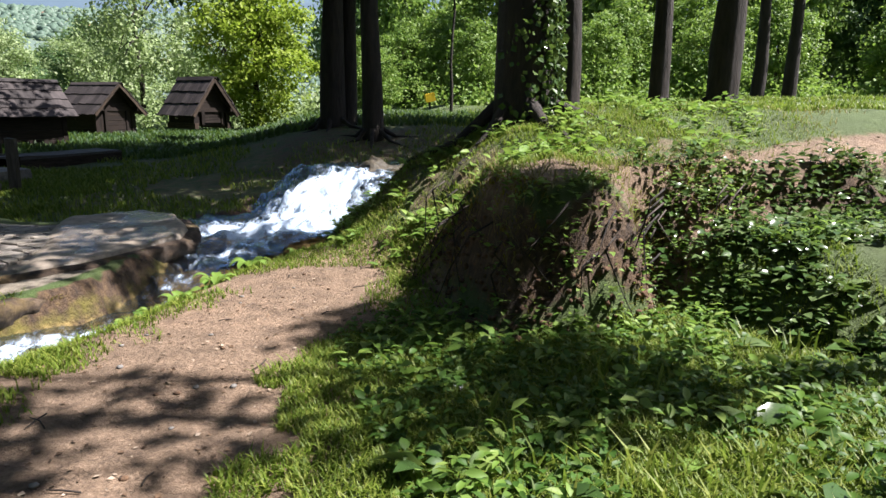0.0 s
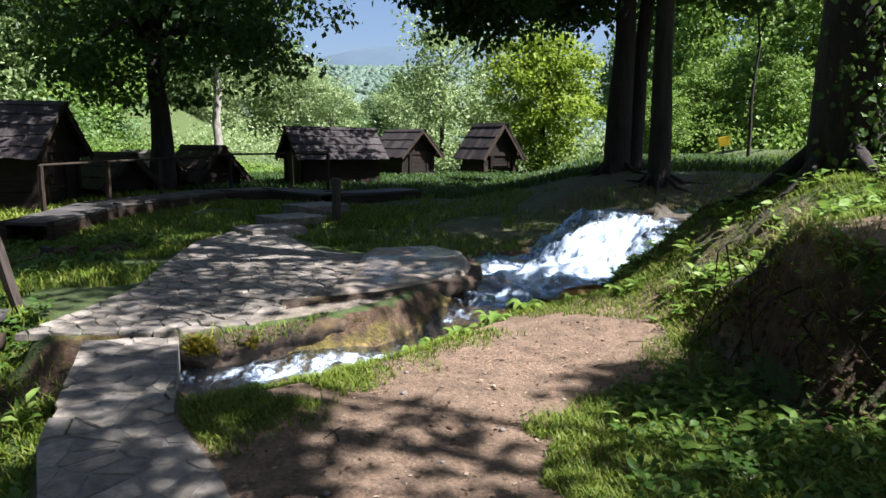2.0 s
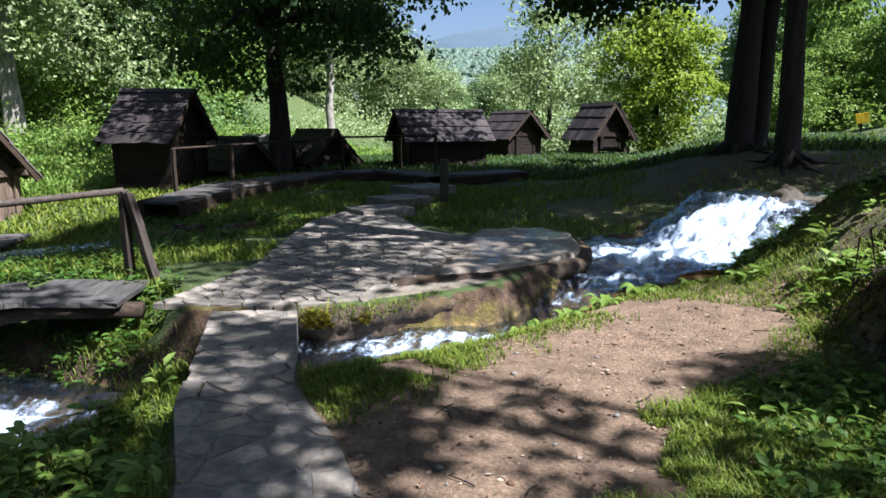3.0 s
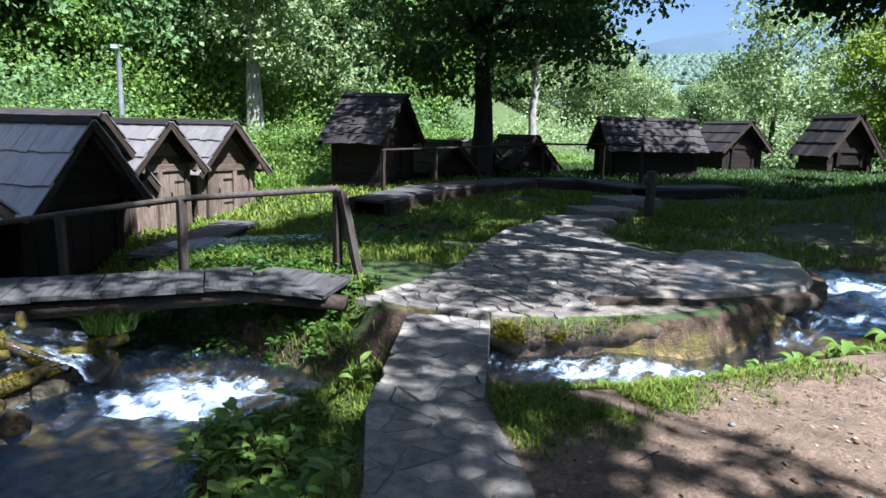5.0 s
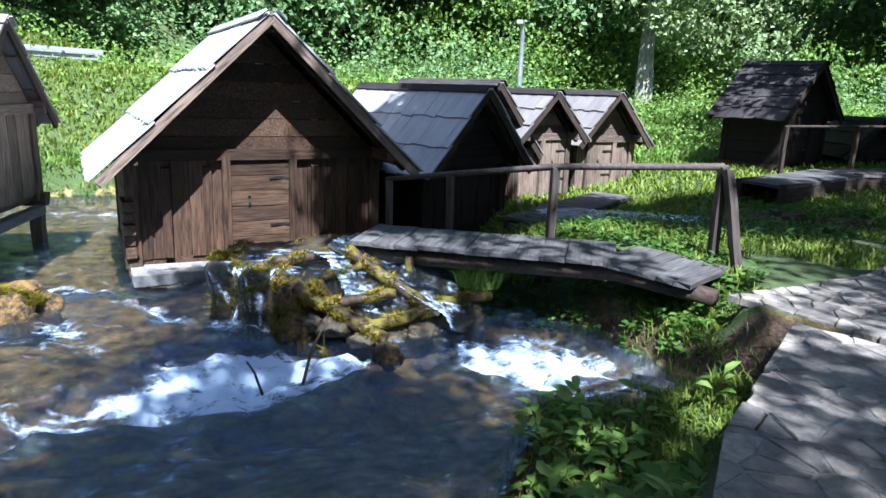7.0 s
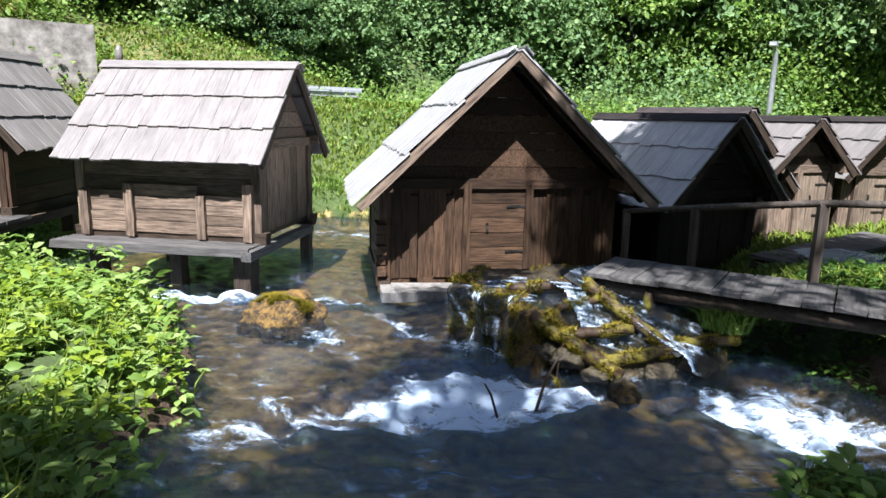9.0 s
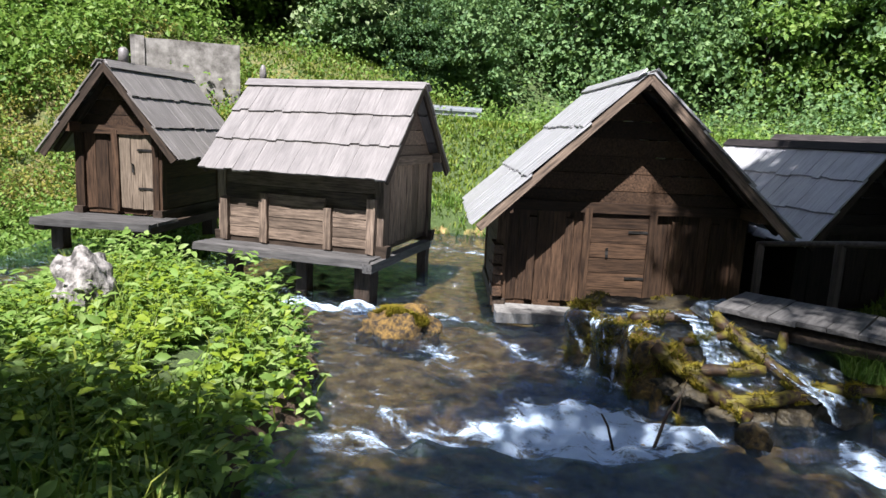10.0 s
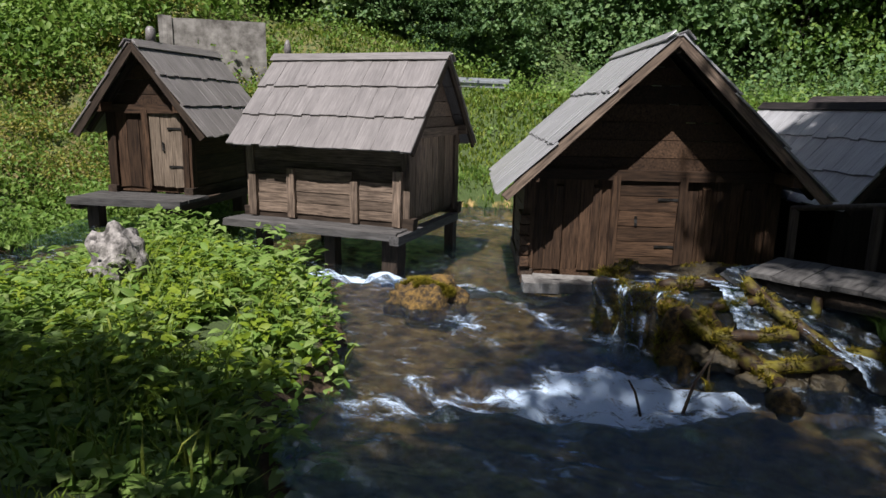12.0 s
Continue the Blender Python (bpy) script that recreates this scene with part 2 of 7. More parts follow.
_b = ramp(_t, noise_of(_t, coords(_t, (1, 1, 1), False), 2.6, 6, 0.7), [(0.38, (0.62, 0.62, 0.66)), (0.62, (1.15, 1.1, 1.02))])
_t.links.new(mix(_t, 0.8, _h.outputs[0], _b, "MULTIPLY"), _t.nodes["Principled BSDF"].inputs["Base Color"])
M_BOULDER = plain("pale_limestone", (0.05, 0.045, 0.04), (0.34, 0.315, 0.29), 11, 0.9, 0.9, 0.05)
M_MOSSROCK = plain("mossy_rock", (0.018, 0.011, 0.005), (0.18, 0.105, 0.022), 16, 0.9, 1.0, 0.05)
M_MOSSROCK_GREEN = plain("green_mossy_rock", (0.008, 0.006, 0.004), (0.095, 0.06, 0.014), 18, 0.9, 1.0, 0.04)
for _m in (M_MOSSROCK, M_MOSSROCK_GREEN, M_BOULDER):
    _r = [n for n in _m.node_tree.nodes if n.type == "VALTORGB"][0].color_ramp.elements
    _r[0].position, _r[1].position = 0.40, 0.64
M_CONCRETE = plain("old_concrete", (0.045, 0.038, 0.03), (0.30, 0.28, 0.255), 4, 0.9, 0.5, 0.02)
M_STEEL = plain("galvanised_steel", (0.32, 0.34, 0.36), (0.5, 0.52, 0.54), 8, 0.4, 0.1, 0.005, 0.7)
M_IRON = plain("dark_iron", (0.02, 0.02, 0.02), (0.06, 0.055, 0.05), 20, 0.5, 0.2, 0.003, 0.8)
M_YELLOW = plain("yellow_paint", (0.55, 0.36, 0.01), (0.75, 0.52, 0.02), 10, 0.5, 0.05, 0.002)
M_WHITE = plain("white_render", (0.62, 0.60, 0.56), (0.82, 0.80, 0.76), 2, 0.9, 0.1, 0.01)
M_TILES = plain("red_roof_tiles", (0.26, 0.09, 0.05), (0.42, 0.17, 0.10), 3, 0.8, 0.3, 0.02)
M_GLASS = plain("dark_window_glass", (0.02, 0.025, 0.03), (0.05, 0.055, 0.06), 2, 0.1, 0.0, 0.001)

# far slopes: the haze of the valley's air is mixed into their colours
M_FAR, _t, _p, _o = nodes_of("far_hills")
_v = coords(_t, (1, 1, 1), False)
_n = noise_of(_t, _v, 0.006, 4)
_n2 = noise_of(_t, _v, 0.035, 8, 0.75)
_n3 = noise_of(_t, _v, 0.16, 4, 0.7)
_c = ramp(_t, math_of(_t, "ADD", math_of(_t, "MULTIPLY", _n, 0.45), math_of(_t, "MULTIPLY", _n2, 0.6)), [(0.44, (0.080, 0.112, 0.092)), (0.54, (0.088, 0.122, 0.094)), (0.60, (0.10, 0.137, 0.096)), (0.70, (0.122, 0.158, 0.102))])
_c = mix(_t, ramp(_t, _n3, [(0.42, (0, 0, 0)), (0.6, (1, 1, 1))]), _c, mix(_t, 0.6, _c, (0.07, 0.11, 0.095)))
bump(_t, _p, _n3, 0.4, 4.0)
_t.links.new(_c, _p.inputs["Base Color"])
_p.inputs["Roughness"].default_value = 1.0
# ridge colour with the blue of distance haze painted in
M_FAR_HAZE = plain("far_ridge", (0.042, 0.072, 0.10), (0.058, 0.092, 0.125), 0.02, 1.0, 0, 0.01)

# ---- shape helpers ----
def mesh_np(name, verts, faces, mat, smooth=False):
    """One mesh from arrays; faces is an (n, k) array."""
    me = bpy.data.meshes.new(name)
    verts = np.asarray(verts, np.float32)
    faces = np.asarray(faces, np.int32)
    k = faces.shape[1]
    me.vertices.add(len(verts))
    me.vertices.foreach_set("co", verts.ravel())
    me.loops.add(faces.size)
    me.loops.foreach_set("vertex_index", faces.ravel())
    me.polygons.add(len(faces))
    me.polygons.foreach_set("loop_start", np.arange(0, faces.size, k, dtype=np.int32))
    me.polygons.foreach_set("use_smooth", np.full(len(faces), smooth, dtype=bool))
    me.update(calc_edges=True)
    me.materials.append(mat)
    return me


def part(name, bm, material, parent, label="", smooth=False):
    """A bmesh as one mesh object under a thing or a part."""
    me = bpy.data.meshes.new(name)
    bm.to_mesh(me)
    bm.free()
    me.materials.append(material)
    if smooth:
        me.shade_smooth()
    ob = new(name, me)
    ob.parent = parent
    return tagged(ob, label) if label else ob


def piece(name, me, parent, m, label=""):
    ob = new(name, me)
    ob.parent = parent
    ob.matrix_basis = m
    return tagged(ob, label) if label else ob


def thing(name, m, label, category, group="", kind=""):
    ob = new(name)
    ob.empty_display_size = 0.2
    ob.matrix_basis = m
    return tagged(ob, label, category, group, kind)


RNG = np.random.default_rng(7)
_boards = {}


def board(l, w, h, mat, seed=0, rough=0.006):
    """A sawn board along x, centred, its edges slightly off true; alike ones share a mesh."""
    key = (round(l, 2), round(w, 3), round(h, 3), mat.name, seed)
    if key not in _boards:
        r = random.Random(hash((key[0], key[1], key[2], seed)) & 0xFFFF)
        xs = (-l / 2, -l / 6, l / 6, l / 2)
        vs, fs = [], []
        for x in xs:
            j = [r.uniform(-rough, rough) for _ in range(3)]
            for y, z in ((-1, -1), (1, -1), (1, 1), (-1, 1)):
                vs.append((x + (r.uniform(-rough, rough) * 2 if abs(x) > l / 3 else 0), y * w / 2 + j[0] + r.uniform(-rough, rough) * 0.5, z * h / 2 + j[1] * 0.6))
        for i in range(3):
            a = 4 * i
            for k in range(4):
                fs.append((a + k, a + (k + 1) % 4, a + 4 + (k + 1) % 4, a + 4 + k))
        fs += [(3, 2, 1, 0), (12, 13, 14, 15)]
        me = bpy.data.meshes.new("board")
        me.from_pydata(vs, [], [f[::-1] for f in fs])
        me.materials.append(mat)
        _boards[key] = me
    return _boards[key]


def basis(o, x, y):
    """A pose with its origin at o, its first axis along x and its second near y."""
    x = Vector(x).normalized()
    z = x.cross(Vector(y)).normalized()
    y = z.cross(x)
    m = Matrix((x, y, z)).transposed().to_4x4()
    m.translation = Vector(o)
    return m


def plank(parent, name, a, b, w, h, mat, side=(0, 1, 0), seed=0, label=""):
    """A board from a to b, its width along side."""
    a, b = Vector(a), Vector(b)
    return piece(name, board((b - a).length, w, h, mat, seed), parent, basis((a + b) / 2, b - a, side), label)


def tube(points, radii, sides=10, wob=0.0, seed=0):
    """Arrays of a tapered, bent tube with closed ends."""
    r = np.random.default_rng(seed)
    pts = [Vector(p) for p in points]
    vs, fs = [], []
    for i, p in enumerate(pts):
        d = (pts[min(i + 1, len(pts) - 1)] - pts[max(i - 1, 0)]).normalized()
        u = d.cross(Vector((0.3, 0.9, 0.1)) if abs(d.z) > 0.8 else Vector((0, 0, 1))).normalized()
        v = d.cross(u)
        for k in range(sides):
            a = 2 * math.pi * k / sides
            q = radii[i] * (1 + wob * r.normal() * 0.5)
            vs.append(tuple(p + u * (q * math.cos(a)) + v * (q * math.sin(a))))
    for i in range(len(pts) - 1):
        for k in range(sides):
            fs.append((i * sides + k, i * sides + (k + 1) % sides, (i + 1) * sides + (k + 1) % sides, (i + 1) * sides + k))
    n = len(pts)
    vs += [tuple(pts[0]), tuple(pts[-1])]
    for k in range(sides):
        j = (k + 1) % sides
        fs.append((n * sides, j, k, k))
        fs.append((n * sides + 1, (n - 1) * sides + k, (n - 1) * sides + j, (n - 1) * sides + j))
    return vs, fs


def tube_part(name, parent, points, radii, mat, sides=10, wob=0.0, seed=0, label=""):
    vs, fs = tube(points, radii, sides, wob, seed)
    me = bpy.data.meshes.new(name)
    me.from_pydata(vs, [], [f[:3] if f[2] == f[3] else f for f in fs])
    me.materials.append(mat)
    me.shade_smooth()
    ob = new(name, me)
    if parent:
        ob.parent = parent
    return tagged(ob, label) if label else ob


def sstep(a, b, x):
    t = np.clip((x - a) / (b - a), 0, 1)
    return t * t * (3 - 2 * t)


def poly_sd(poly, x, y):
    """Signed distance to a polygon, below zero inside it."""
    x, y = np.asarray(x, float), np.asarray(y, float)
    d = np.full(x.shape, 1e9)
    inside = np.zeros(x.shape, bool)
    n = len(poly)
    for i in range(n):
        ax, ay = poly[i]
        bx, by = poly[(i + 1) % n]
        ex, ey = bx - ax, by - ay
        t = np.clip(((x - ax) * ex + (y - ay) * ey) / (ex * ex + ey * ey), 0, 1)
        d = np.minimum(d, np.hypot(x - ax - t * ex, y - ay - t * ey))
        cross = (ay > y) != (by > y)
        with np.errstate(divide="ignore", invalid="ignore"):
            inside ^= cross & (x < (bx - ax) * (y - ay) / (by - ay if by != ay else 1e-9) + ax)
    return np.where(inside, -d, d)


def line_d(pts, x, y):
    """Distance to an open line."""
    d = np.full(np.shape(x), 1e9)
    for (ax, ay), (bx, by) in zip(pts, pts[1:]):
        ex, ey = bx - ax, by - ay
        t = np.clip(((x - ax) * ex + (y - ay) * ey) / (ex * ex + ey * ey), 0, 1)
        d = np.minimum(d, np.hypot(x - ax - t * ex, y - ay - t * ey))
    return d


_lat = RNG.random((64, 64))


def vnoise(x, y, scale):
    """Smooth value noise, 0 to 1."""
    u, v = np.asarray(x) * scale + 100, np.asarray(y) * scale + 100
    i, j = np.floor(u).astype(int), np.floor(v).astype(int)
    fu, fv = u - i, v - j
    fu, fv = fu * fu * (3 - 2 * fu), fv * fv * (3 - 2 * fv)
    g = lambda a, b: _lat[a % 64, b % 64]
    return (g(i, j) * (1 - fu) + g(i + 1, j) * fu) * (1 - fv) + (g(i, j + 1) * (1 - fu) + g(i + 1, j + 1) * fu) * fv


# ---- the lie of the land ----
STREAM = [(0.15, 7.45), (-0.5, 6.95), (-1.15, 6.2), (-1.55, 5.3), (-1.85, 4.62), (-2.2, 4.12), (-2.65, 3.62), (-3.0, 3.3),
          (-3.45, 3.0), (-3.75, 2.6), (-3.8, 2.2), (-3.2, 1.75), (-2.6, 1.3), (-2.35, 0.5), (-2.5, -0.5), (-3.45, -1.15),
          (-4.0, -1.45), (-4.6, -1.35), (-5.4, -1.6), (-6.0, -2.0), (-6.8, -2.7), (-7.4, -3.6), (-8.2, -4.6), (-10.5, -5.3),
          (-12.8, -4.6), (-14.0, -2.5), (-13.6, -0.4), (-11.0, 0.0), (-8.9, -0.3), (-8.0, 0.3), (-7.3, 1.2), (-6.5, 1.9),
          (-5.85, 3.0), (-5.2, 3.6), (-4.3, 3.58), (-3.75, 3.9), (-3.15, 4.2), (-2.6, 4.5), (-2.15, 4.85), (-1.75, 5.35),
          (-1.5, 6.3), (-1.45, 7.2), (-1.75, 8.0), (-1.5, 8.6), (-0.8, 9.1), (0.2, 9.7), (1.2, 10.3), (2.3, 9.6), (1.3, 8.1)]
SIDE_STREAM = [(-4.4, -5.2), (-5.4, -4.75), (-6.4, -5.0), (-7.9, -5.6), (-9.0, -6.3), (-8.6, -6.9), (-6.6, -6.2), (-4.6, -6.1), (-3.2, -7.0), (-2.6, -6.2)]
FLUME_POOL = [(-5.85, 7.5), (-6.5, 6.7), (-7.3, 5.6), (-8.0, 4.5), (-8.7, 4.8), (-8.1, 6.1), (-7.2, 7.3), (-6.4, 8.1)]
MOUND = [(0.15, 7.25), (0.5, 6.3), (0.78, 5.4), (0.88, 4.5), (1.0, 3.72), (1.35, 3.68), (2.05, 3.92), (2.3, 4.4), (3.2, 4.7),
         (8, 4.6), (60, 3), (60, 60), (3.2, 60), (2.9, 13), (2.6, 9.9), (1.4, 8.4)]
PAVED = [(-4.25, 3.85), (-3.05, 4.15), (-2.5, 4.45), (-1.95, 4.95), (-1.6, 5.5), (-1.42, 6.4), (-1.38, 7.2), (-1.65, 8.0), (-2.1, 8.3), (-3.3, 7.9),
         (-4.6, 9.0), (-5.6, 9.3), (-5.45, 7.9), (-4.4, 5.4)]
BRIDGE = [(-1.2, 0.95), (-0.72, 1.52), (-1.62, 2.48), (-2.2, 2.97), (-2.48, 3.38), (-3.05, 4.21), (-3.65, 3.95), (-2.76, 2.81), (-2.6, 2.5), (-2.06, 1.97)]
EARTH_PATH = [(-1.35, 0.6), (-1.35, 1.8), (-1.15, 2.7), (-0.8, 3.6), (-0.3, 4.6), (0.0, 5.25)]
TOP_PATH = [(1.35, 4.35), (2.3, 4.5), (3.6, 5.0), (5.5, 5.6), (9, 6.2)]


SHELF = [(2.3, 5.0), (2.55, 4.1), (2.85, 3.5), (3.7, 3.0), (8, 2.2), (60, -2), (60, 8), (5, 6)]  # low shelf before the bank


def water_z(x, y):
    """Height of the water: the fall, the pool, the race under the bridge, the broad stream and the step below it."""
    z = -0.02 * np.ones_like(x)
    z = z + 0.56 * sstep(-0.45, 0.85, x + 0.7 * (y - 7.9)) * sstep(6.8, 7.7, y)
    z = z - 0.21 * sstep(7.1, 5.6, y)
    z = z - 0.37 * sstep(-2.9, -4.4, x)
    z = z - 0.13 * sstep(0.15, 0.45, -(x + 7.1) + 0.12 * (y + 1.5) + 0.25 * (vnoise(x, y, 1.6) - 0.5)) * sstep(0.6, -0.2, y)
    return z


def land_z(x, y):
    h = 0.05 * (vnoise(x, y, 0.8) - 0.5) + 0.04 * (vnoise(x, y, 3.1) - 0.5) + 0.02 * (vnoise(x, y, 6.5) - 0.5)
    h = h + sstep(8.6, 15.5, y) * (0.22 + 0.78 * sstep(-3.5, 0.6, x))
    d = -poly_sd(MOUND, x, y) + 0.18 * (vnoise(x, y, 2.3) - 0.5)
    soft = sstep(4.7, 5.8, y) * sstep(3, 1.5, x)
    d = d + 0.10 * (vnoise(x, y, 7.0) - 0.5) * (1 - soft)
    rise = 0.95 * sstep(-0.10 - 0.50 * soft, 0.30 + 0.95 * soft, d) + 0.42 * sstep(0.3, 2.3, d) + 0.25 * sstep(3, 9, d)
    h = np.maximum(h, rise + 0.10 * (vnoise(x, y, 1.3) - 0.5) * sstep(0.2, 0.8, d))
    h = h + 0.48 * sstep(-0.25, 0.45, -poly_sd(SHELF, x, y) + 0.2 * (vnoise(x, y, 2.6) - 0.5)) * sstep(0.25, -0.05, d)
    h = h - 0.42 * sstep(-6.2, -9.0, x) * sstep(9.5, 6.5, y) * sstep(-14, -12, x)
    h = h - 0.36 * sstep(-1.9, -2.9, x) * sstep(3.2, 2.4, y + 0.2 * x + 0.5) - 0.22 * sstep(0.9, 0.3, line_d([(-4.4, 3.7), (-5.4, 3.5), (-6.6, 1.8)], x, y)) + 0.10 * np.exp(-((x + 5.6) ** 2 + (y + 3.2) ** 2) / 2.2)
    west = sstep(-12.8, -19.0, x) * (0.8 + 1.15 * sstep(12, 2, y))
    h = h + west + np.minimum(np.maximum(-22.5 - x, 0) * 0.62, 60) * sstep(90, 20, y)
    q = (-y - 6.8) + 0.5 * (-x - 9.5)
    h = h + (2.0 * sstep(0, 7, q) + 1.6 * sstep(5, 12, q) + 1.1 * (vnoise(x, y, 0.55) - 0.5) * sstep(0, 2, q) + 0.5 * (vnoise(x, y, 1.6) - 0.5) * sstep(0, 2, q)) * sstep(-2, -8, x)
    far = np.hypot(x, y)
    return h + 0.6 * sstep(30, 300, far) * vnoise(x, y, 0.02)


def ground_z(x, y):
    x, y = np.asarray(x, float), np.asarray(y, float)
    h = land_z(x, y)
    paved = np.maximum(sstep(0.10, -0.06, poly_sd(PAVED, x, y) + 0.16 * (vnoise(x, y, 4.3) - 0.5) + 0.10 * (vnoise(x, y, 9.0) - 0.5)), sstep(0.05, -0.02, poly_sd(BRIDGE, x, y)))
    h = h * (1 - paved) + paved * (0.0 + 0.09 * sstep(4.2, 7.5, y) + 0.012 * (vnoise(x, y, 4) - 0.5))
    h = h - (0.27 * sstep(0.7, 0.05, poly_sd(STREAM, x, y)) * sstep(-3.2, -2.6, x) * sstep(8.0, 6.5, y) + 0.12 * sstep(0.8, 0.1, poly_sd(STREAM, x, y)) * sstep(-3.6, -4.2, x)) * (1 - paved)
    for poly, level in ((STREAM, None), (SIDE_STREAM, -0.42), (FLUME_POOL, -0.16)):
        sd = poly_sd(poly, x, y) + 0.14 * (vnoise(x, y, 2.7) - 0.5) * (1 - paved)
        w = water_z(x, y) if level is None else level
        bed = w - 0.16 - 0.10 * vnoise(x, y, 2.0)
        k = sstep(0.16, -0.1, sd)
        h = np.where(sd < 0.2, h * (1 - k) + np.minimum(bed, h) * k, h)
    return h


def spread(lo, hi, step, ends, grow=1.16):
    mid = list(np.arange(lo, hi, step))
    out, a, s = [], hi, step
    while a < ends[1]:
        out.append(a)
        s *= grow
        a += s
    out.append(ends[1])
    back, a, s = [], lo, step
    while a > ends[0]:
        s *= grow
        a -= s
        back.append(a)
    return np.array(back[::-1] + mid + out)


def sheet(name, xs, ys, zf, mat, keep=None):
    gx, gy = np.meshgrid(xs, ys)
    x, y = gx.ravel(), gy.ravel()
    z = zf(x, y)
    nx = len(xs)
    i, j = np.meshgrid(np.arange(nx - 1), np.arange(len(ys) - 1))
    a = (j * nx + i).ravel()
    f = np.stack([a, a + 1, a + nx + 1, a + nx], 1)
    v = np.stack([x, y, z], 1)
    if keep is not None:
        k = keep(x, y)
        f = f[k[f].any(1)]
        used = np.unique(f)
        ren = np.full(len(v), -1)
        ren[used] = np.arange(len(used))
        v, f = v[used], ren[f]
    return mesh_np(name, v, f, mat, True), v


def set_attr(me, name, values):
    a = me.attributes.new(name, "FLOAT", "POINT")
    a.data.foreach_set("value", np.asarray(values, np.float32))


_me, _v = sheet("ground", spread(-13.5, 5.5, 0.075, (-2500, 2500)), spread(-7.0, 10.5, 0.075, (-2500, 2500)), ground_z, M_GROUND)
gx, gy, gz = _v[:, 0], _v[:, 1], _v[:, 2]
sd_stream = np.minimum(np.minimum(poly_sd(STREAM, gx, gy), poly_sd(SIDE_STREAM, gx, gy)), poly_sd(FLUME_POOL, gx, gy))
sd_paved = np.minimum(poly_sd(PAVED, gx, gy), poly_sd(BRIDGE, gx, gy))
d_mound = -poly_sd(MOUND, gx, gy)
set_attr(_me, "earth", np.maximum(sstep(1.7, 0.6, line_d(EARTH_PATH, gx, gy)) * sstep(0.20, -0.15, d_mound), np.maximum(sstep(0.6, 0.15, line_d(TOP_PATH, gx, gy)), 0.5 * sstep(0.1, 0.3, d_mound) * sstep(1.3, 0.8, d_mound) * (gx < 3.2))) * (d_mound < 60) + 0.42 * sstep(8.2, 9.2, gy) * sstep(16, 14, gy) * sstep(-4.5, -3.5, gx) * sstep(3.5, 2.5, gx))
slope_sw = sstep(0.3, 2.0, (-gy - 6.8) + 0.5 * (-gx - 9.5)) * sstep(-2, -8, gx) * (gy > -40) * (gx > -22)
set_attr(_me, "rock", np.maximum(sstep(-0.32, -0.42, sd_paved), 0.42 * slope_sw * (vnoise(gx, gy, 0.9) > 0.5)))
set_attr(_me, "bank", np.maximum(sstep(0.16, 0.0, np.abs(d_mound - 0.08)) * sstep(5.6, 5.0, gy) * (gx < 8), sstep(0.26, 0.12, np.abs(sd_stream)) * (sd_paved > -0.24) * 0.95 * (gx > -9.5) + 0.75 * sstep(1.0, 0.5, sd_stream) * (gy > 7.0) * (gx > -1.2) * (gx < 4) + 0.5 * sstep(10.4, 11.2, gy) * sstep(15, 14, gy) * sstep(-2, -0.5, gx) * sstep(7, 5.5, gx)))
set_attr(_me, "moss", 0.46 * slope_sw + sstep(0.12, 0.02, np.abs(sd_paved + 0.10)) * (poly_sd(STREAM, gx, gy) < 0.35) * (gy > 4.0) * 0.48)
set_attr(_me, "bed", sstep(0.08, -0.05, sd_stream))
ground = tagged(new("ground", _me), "grassy bank with a trodden earth path and stream bed", "ground", kind="structure")

# ---- the water ----
FOAM_POOLS = [([(-5.3, 1.62), (-4.92, 1.42), (-4.56, 0.80), (-4.40, 0.32), (-4.48, -0.12), (-4.30, -0.62), (-4.46, -0.95), (-4.92, -0.6), (-5.05, -0.25), (-5.45, 0.0), (-5.7, 0.35), (-5.6, 1.0)], 1.12),
              ([(-4.9, 1.86), (-4.86, 2.15), (-4.45, 2.5), (-4.15, 2.75), (-4.3, 3.42), (-5.1, 3.48), (-5.65, 3.05), (-5.72, 2.8), (-5.45, 2.3)], 0.85)]
FOAM = [  # x, y, reach along the flow, reach across, flow angle, strength
    (-0.05, 8.25, 0.62, 0.72, 45, 1.3), (-0.55, 7.7, 1.15, 0.6, 12, 1.25), (-1.0, 6.75, 0.5, 0.2, 40, 0.6),
    (-2.15, 4.5, 1.05, 0.26, 45, 0.62), (-1.35, 6.1, 0.35, 0.15, 55, 0.45),
    (-4.3, -0.75, 0.5, 0.24, 75, 0.5), (-4.2, -1.05, 0.4, 0.2, 60, 0.45), (-4.75, -0.85, 0.3, 0.14, 60, 0.4), (-4.1, 3.15, 0.35, 0.12, -20, 0.35),
    (-6.1, 0.4, 0.6, 0.16, 62, 0.52), (-6.55, -0.1, 0.55, 0.12, 40, 0.5), (-5.75, -0.6, 0.45, 0.12, 55, 0.46), (-6.15, -0.75, 0.28, 0.15, 40, 0.5),
    (-7.35, -2.1, 0.65, 0.2, 96, 0.95), (-7.4, -0.9, 0.6, 0.2, 88, 0.95), (-7.75, -1.5, 0.6, 0.14, 95, 0.6), (-7.2, -2.7, 0.5, 0.16, 100, 0.7), (-12.0, -1.2, 0.8, 0.25, 80, 0.5)]


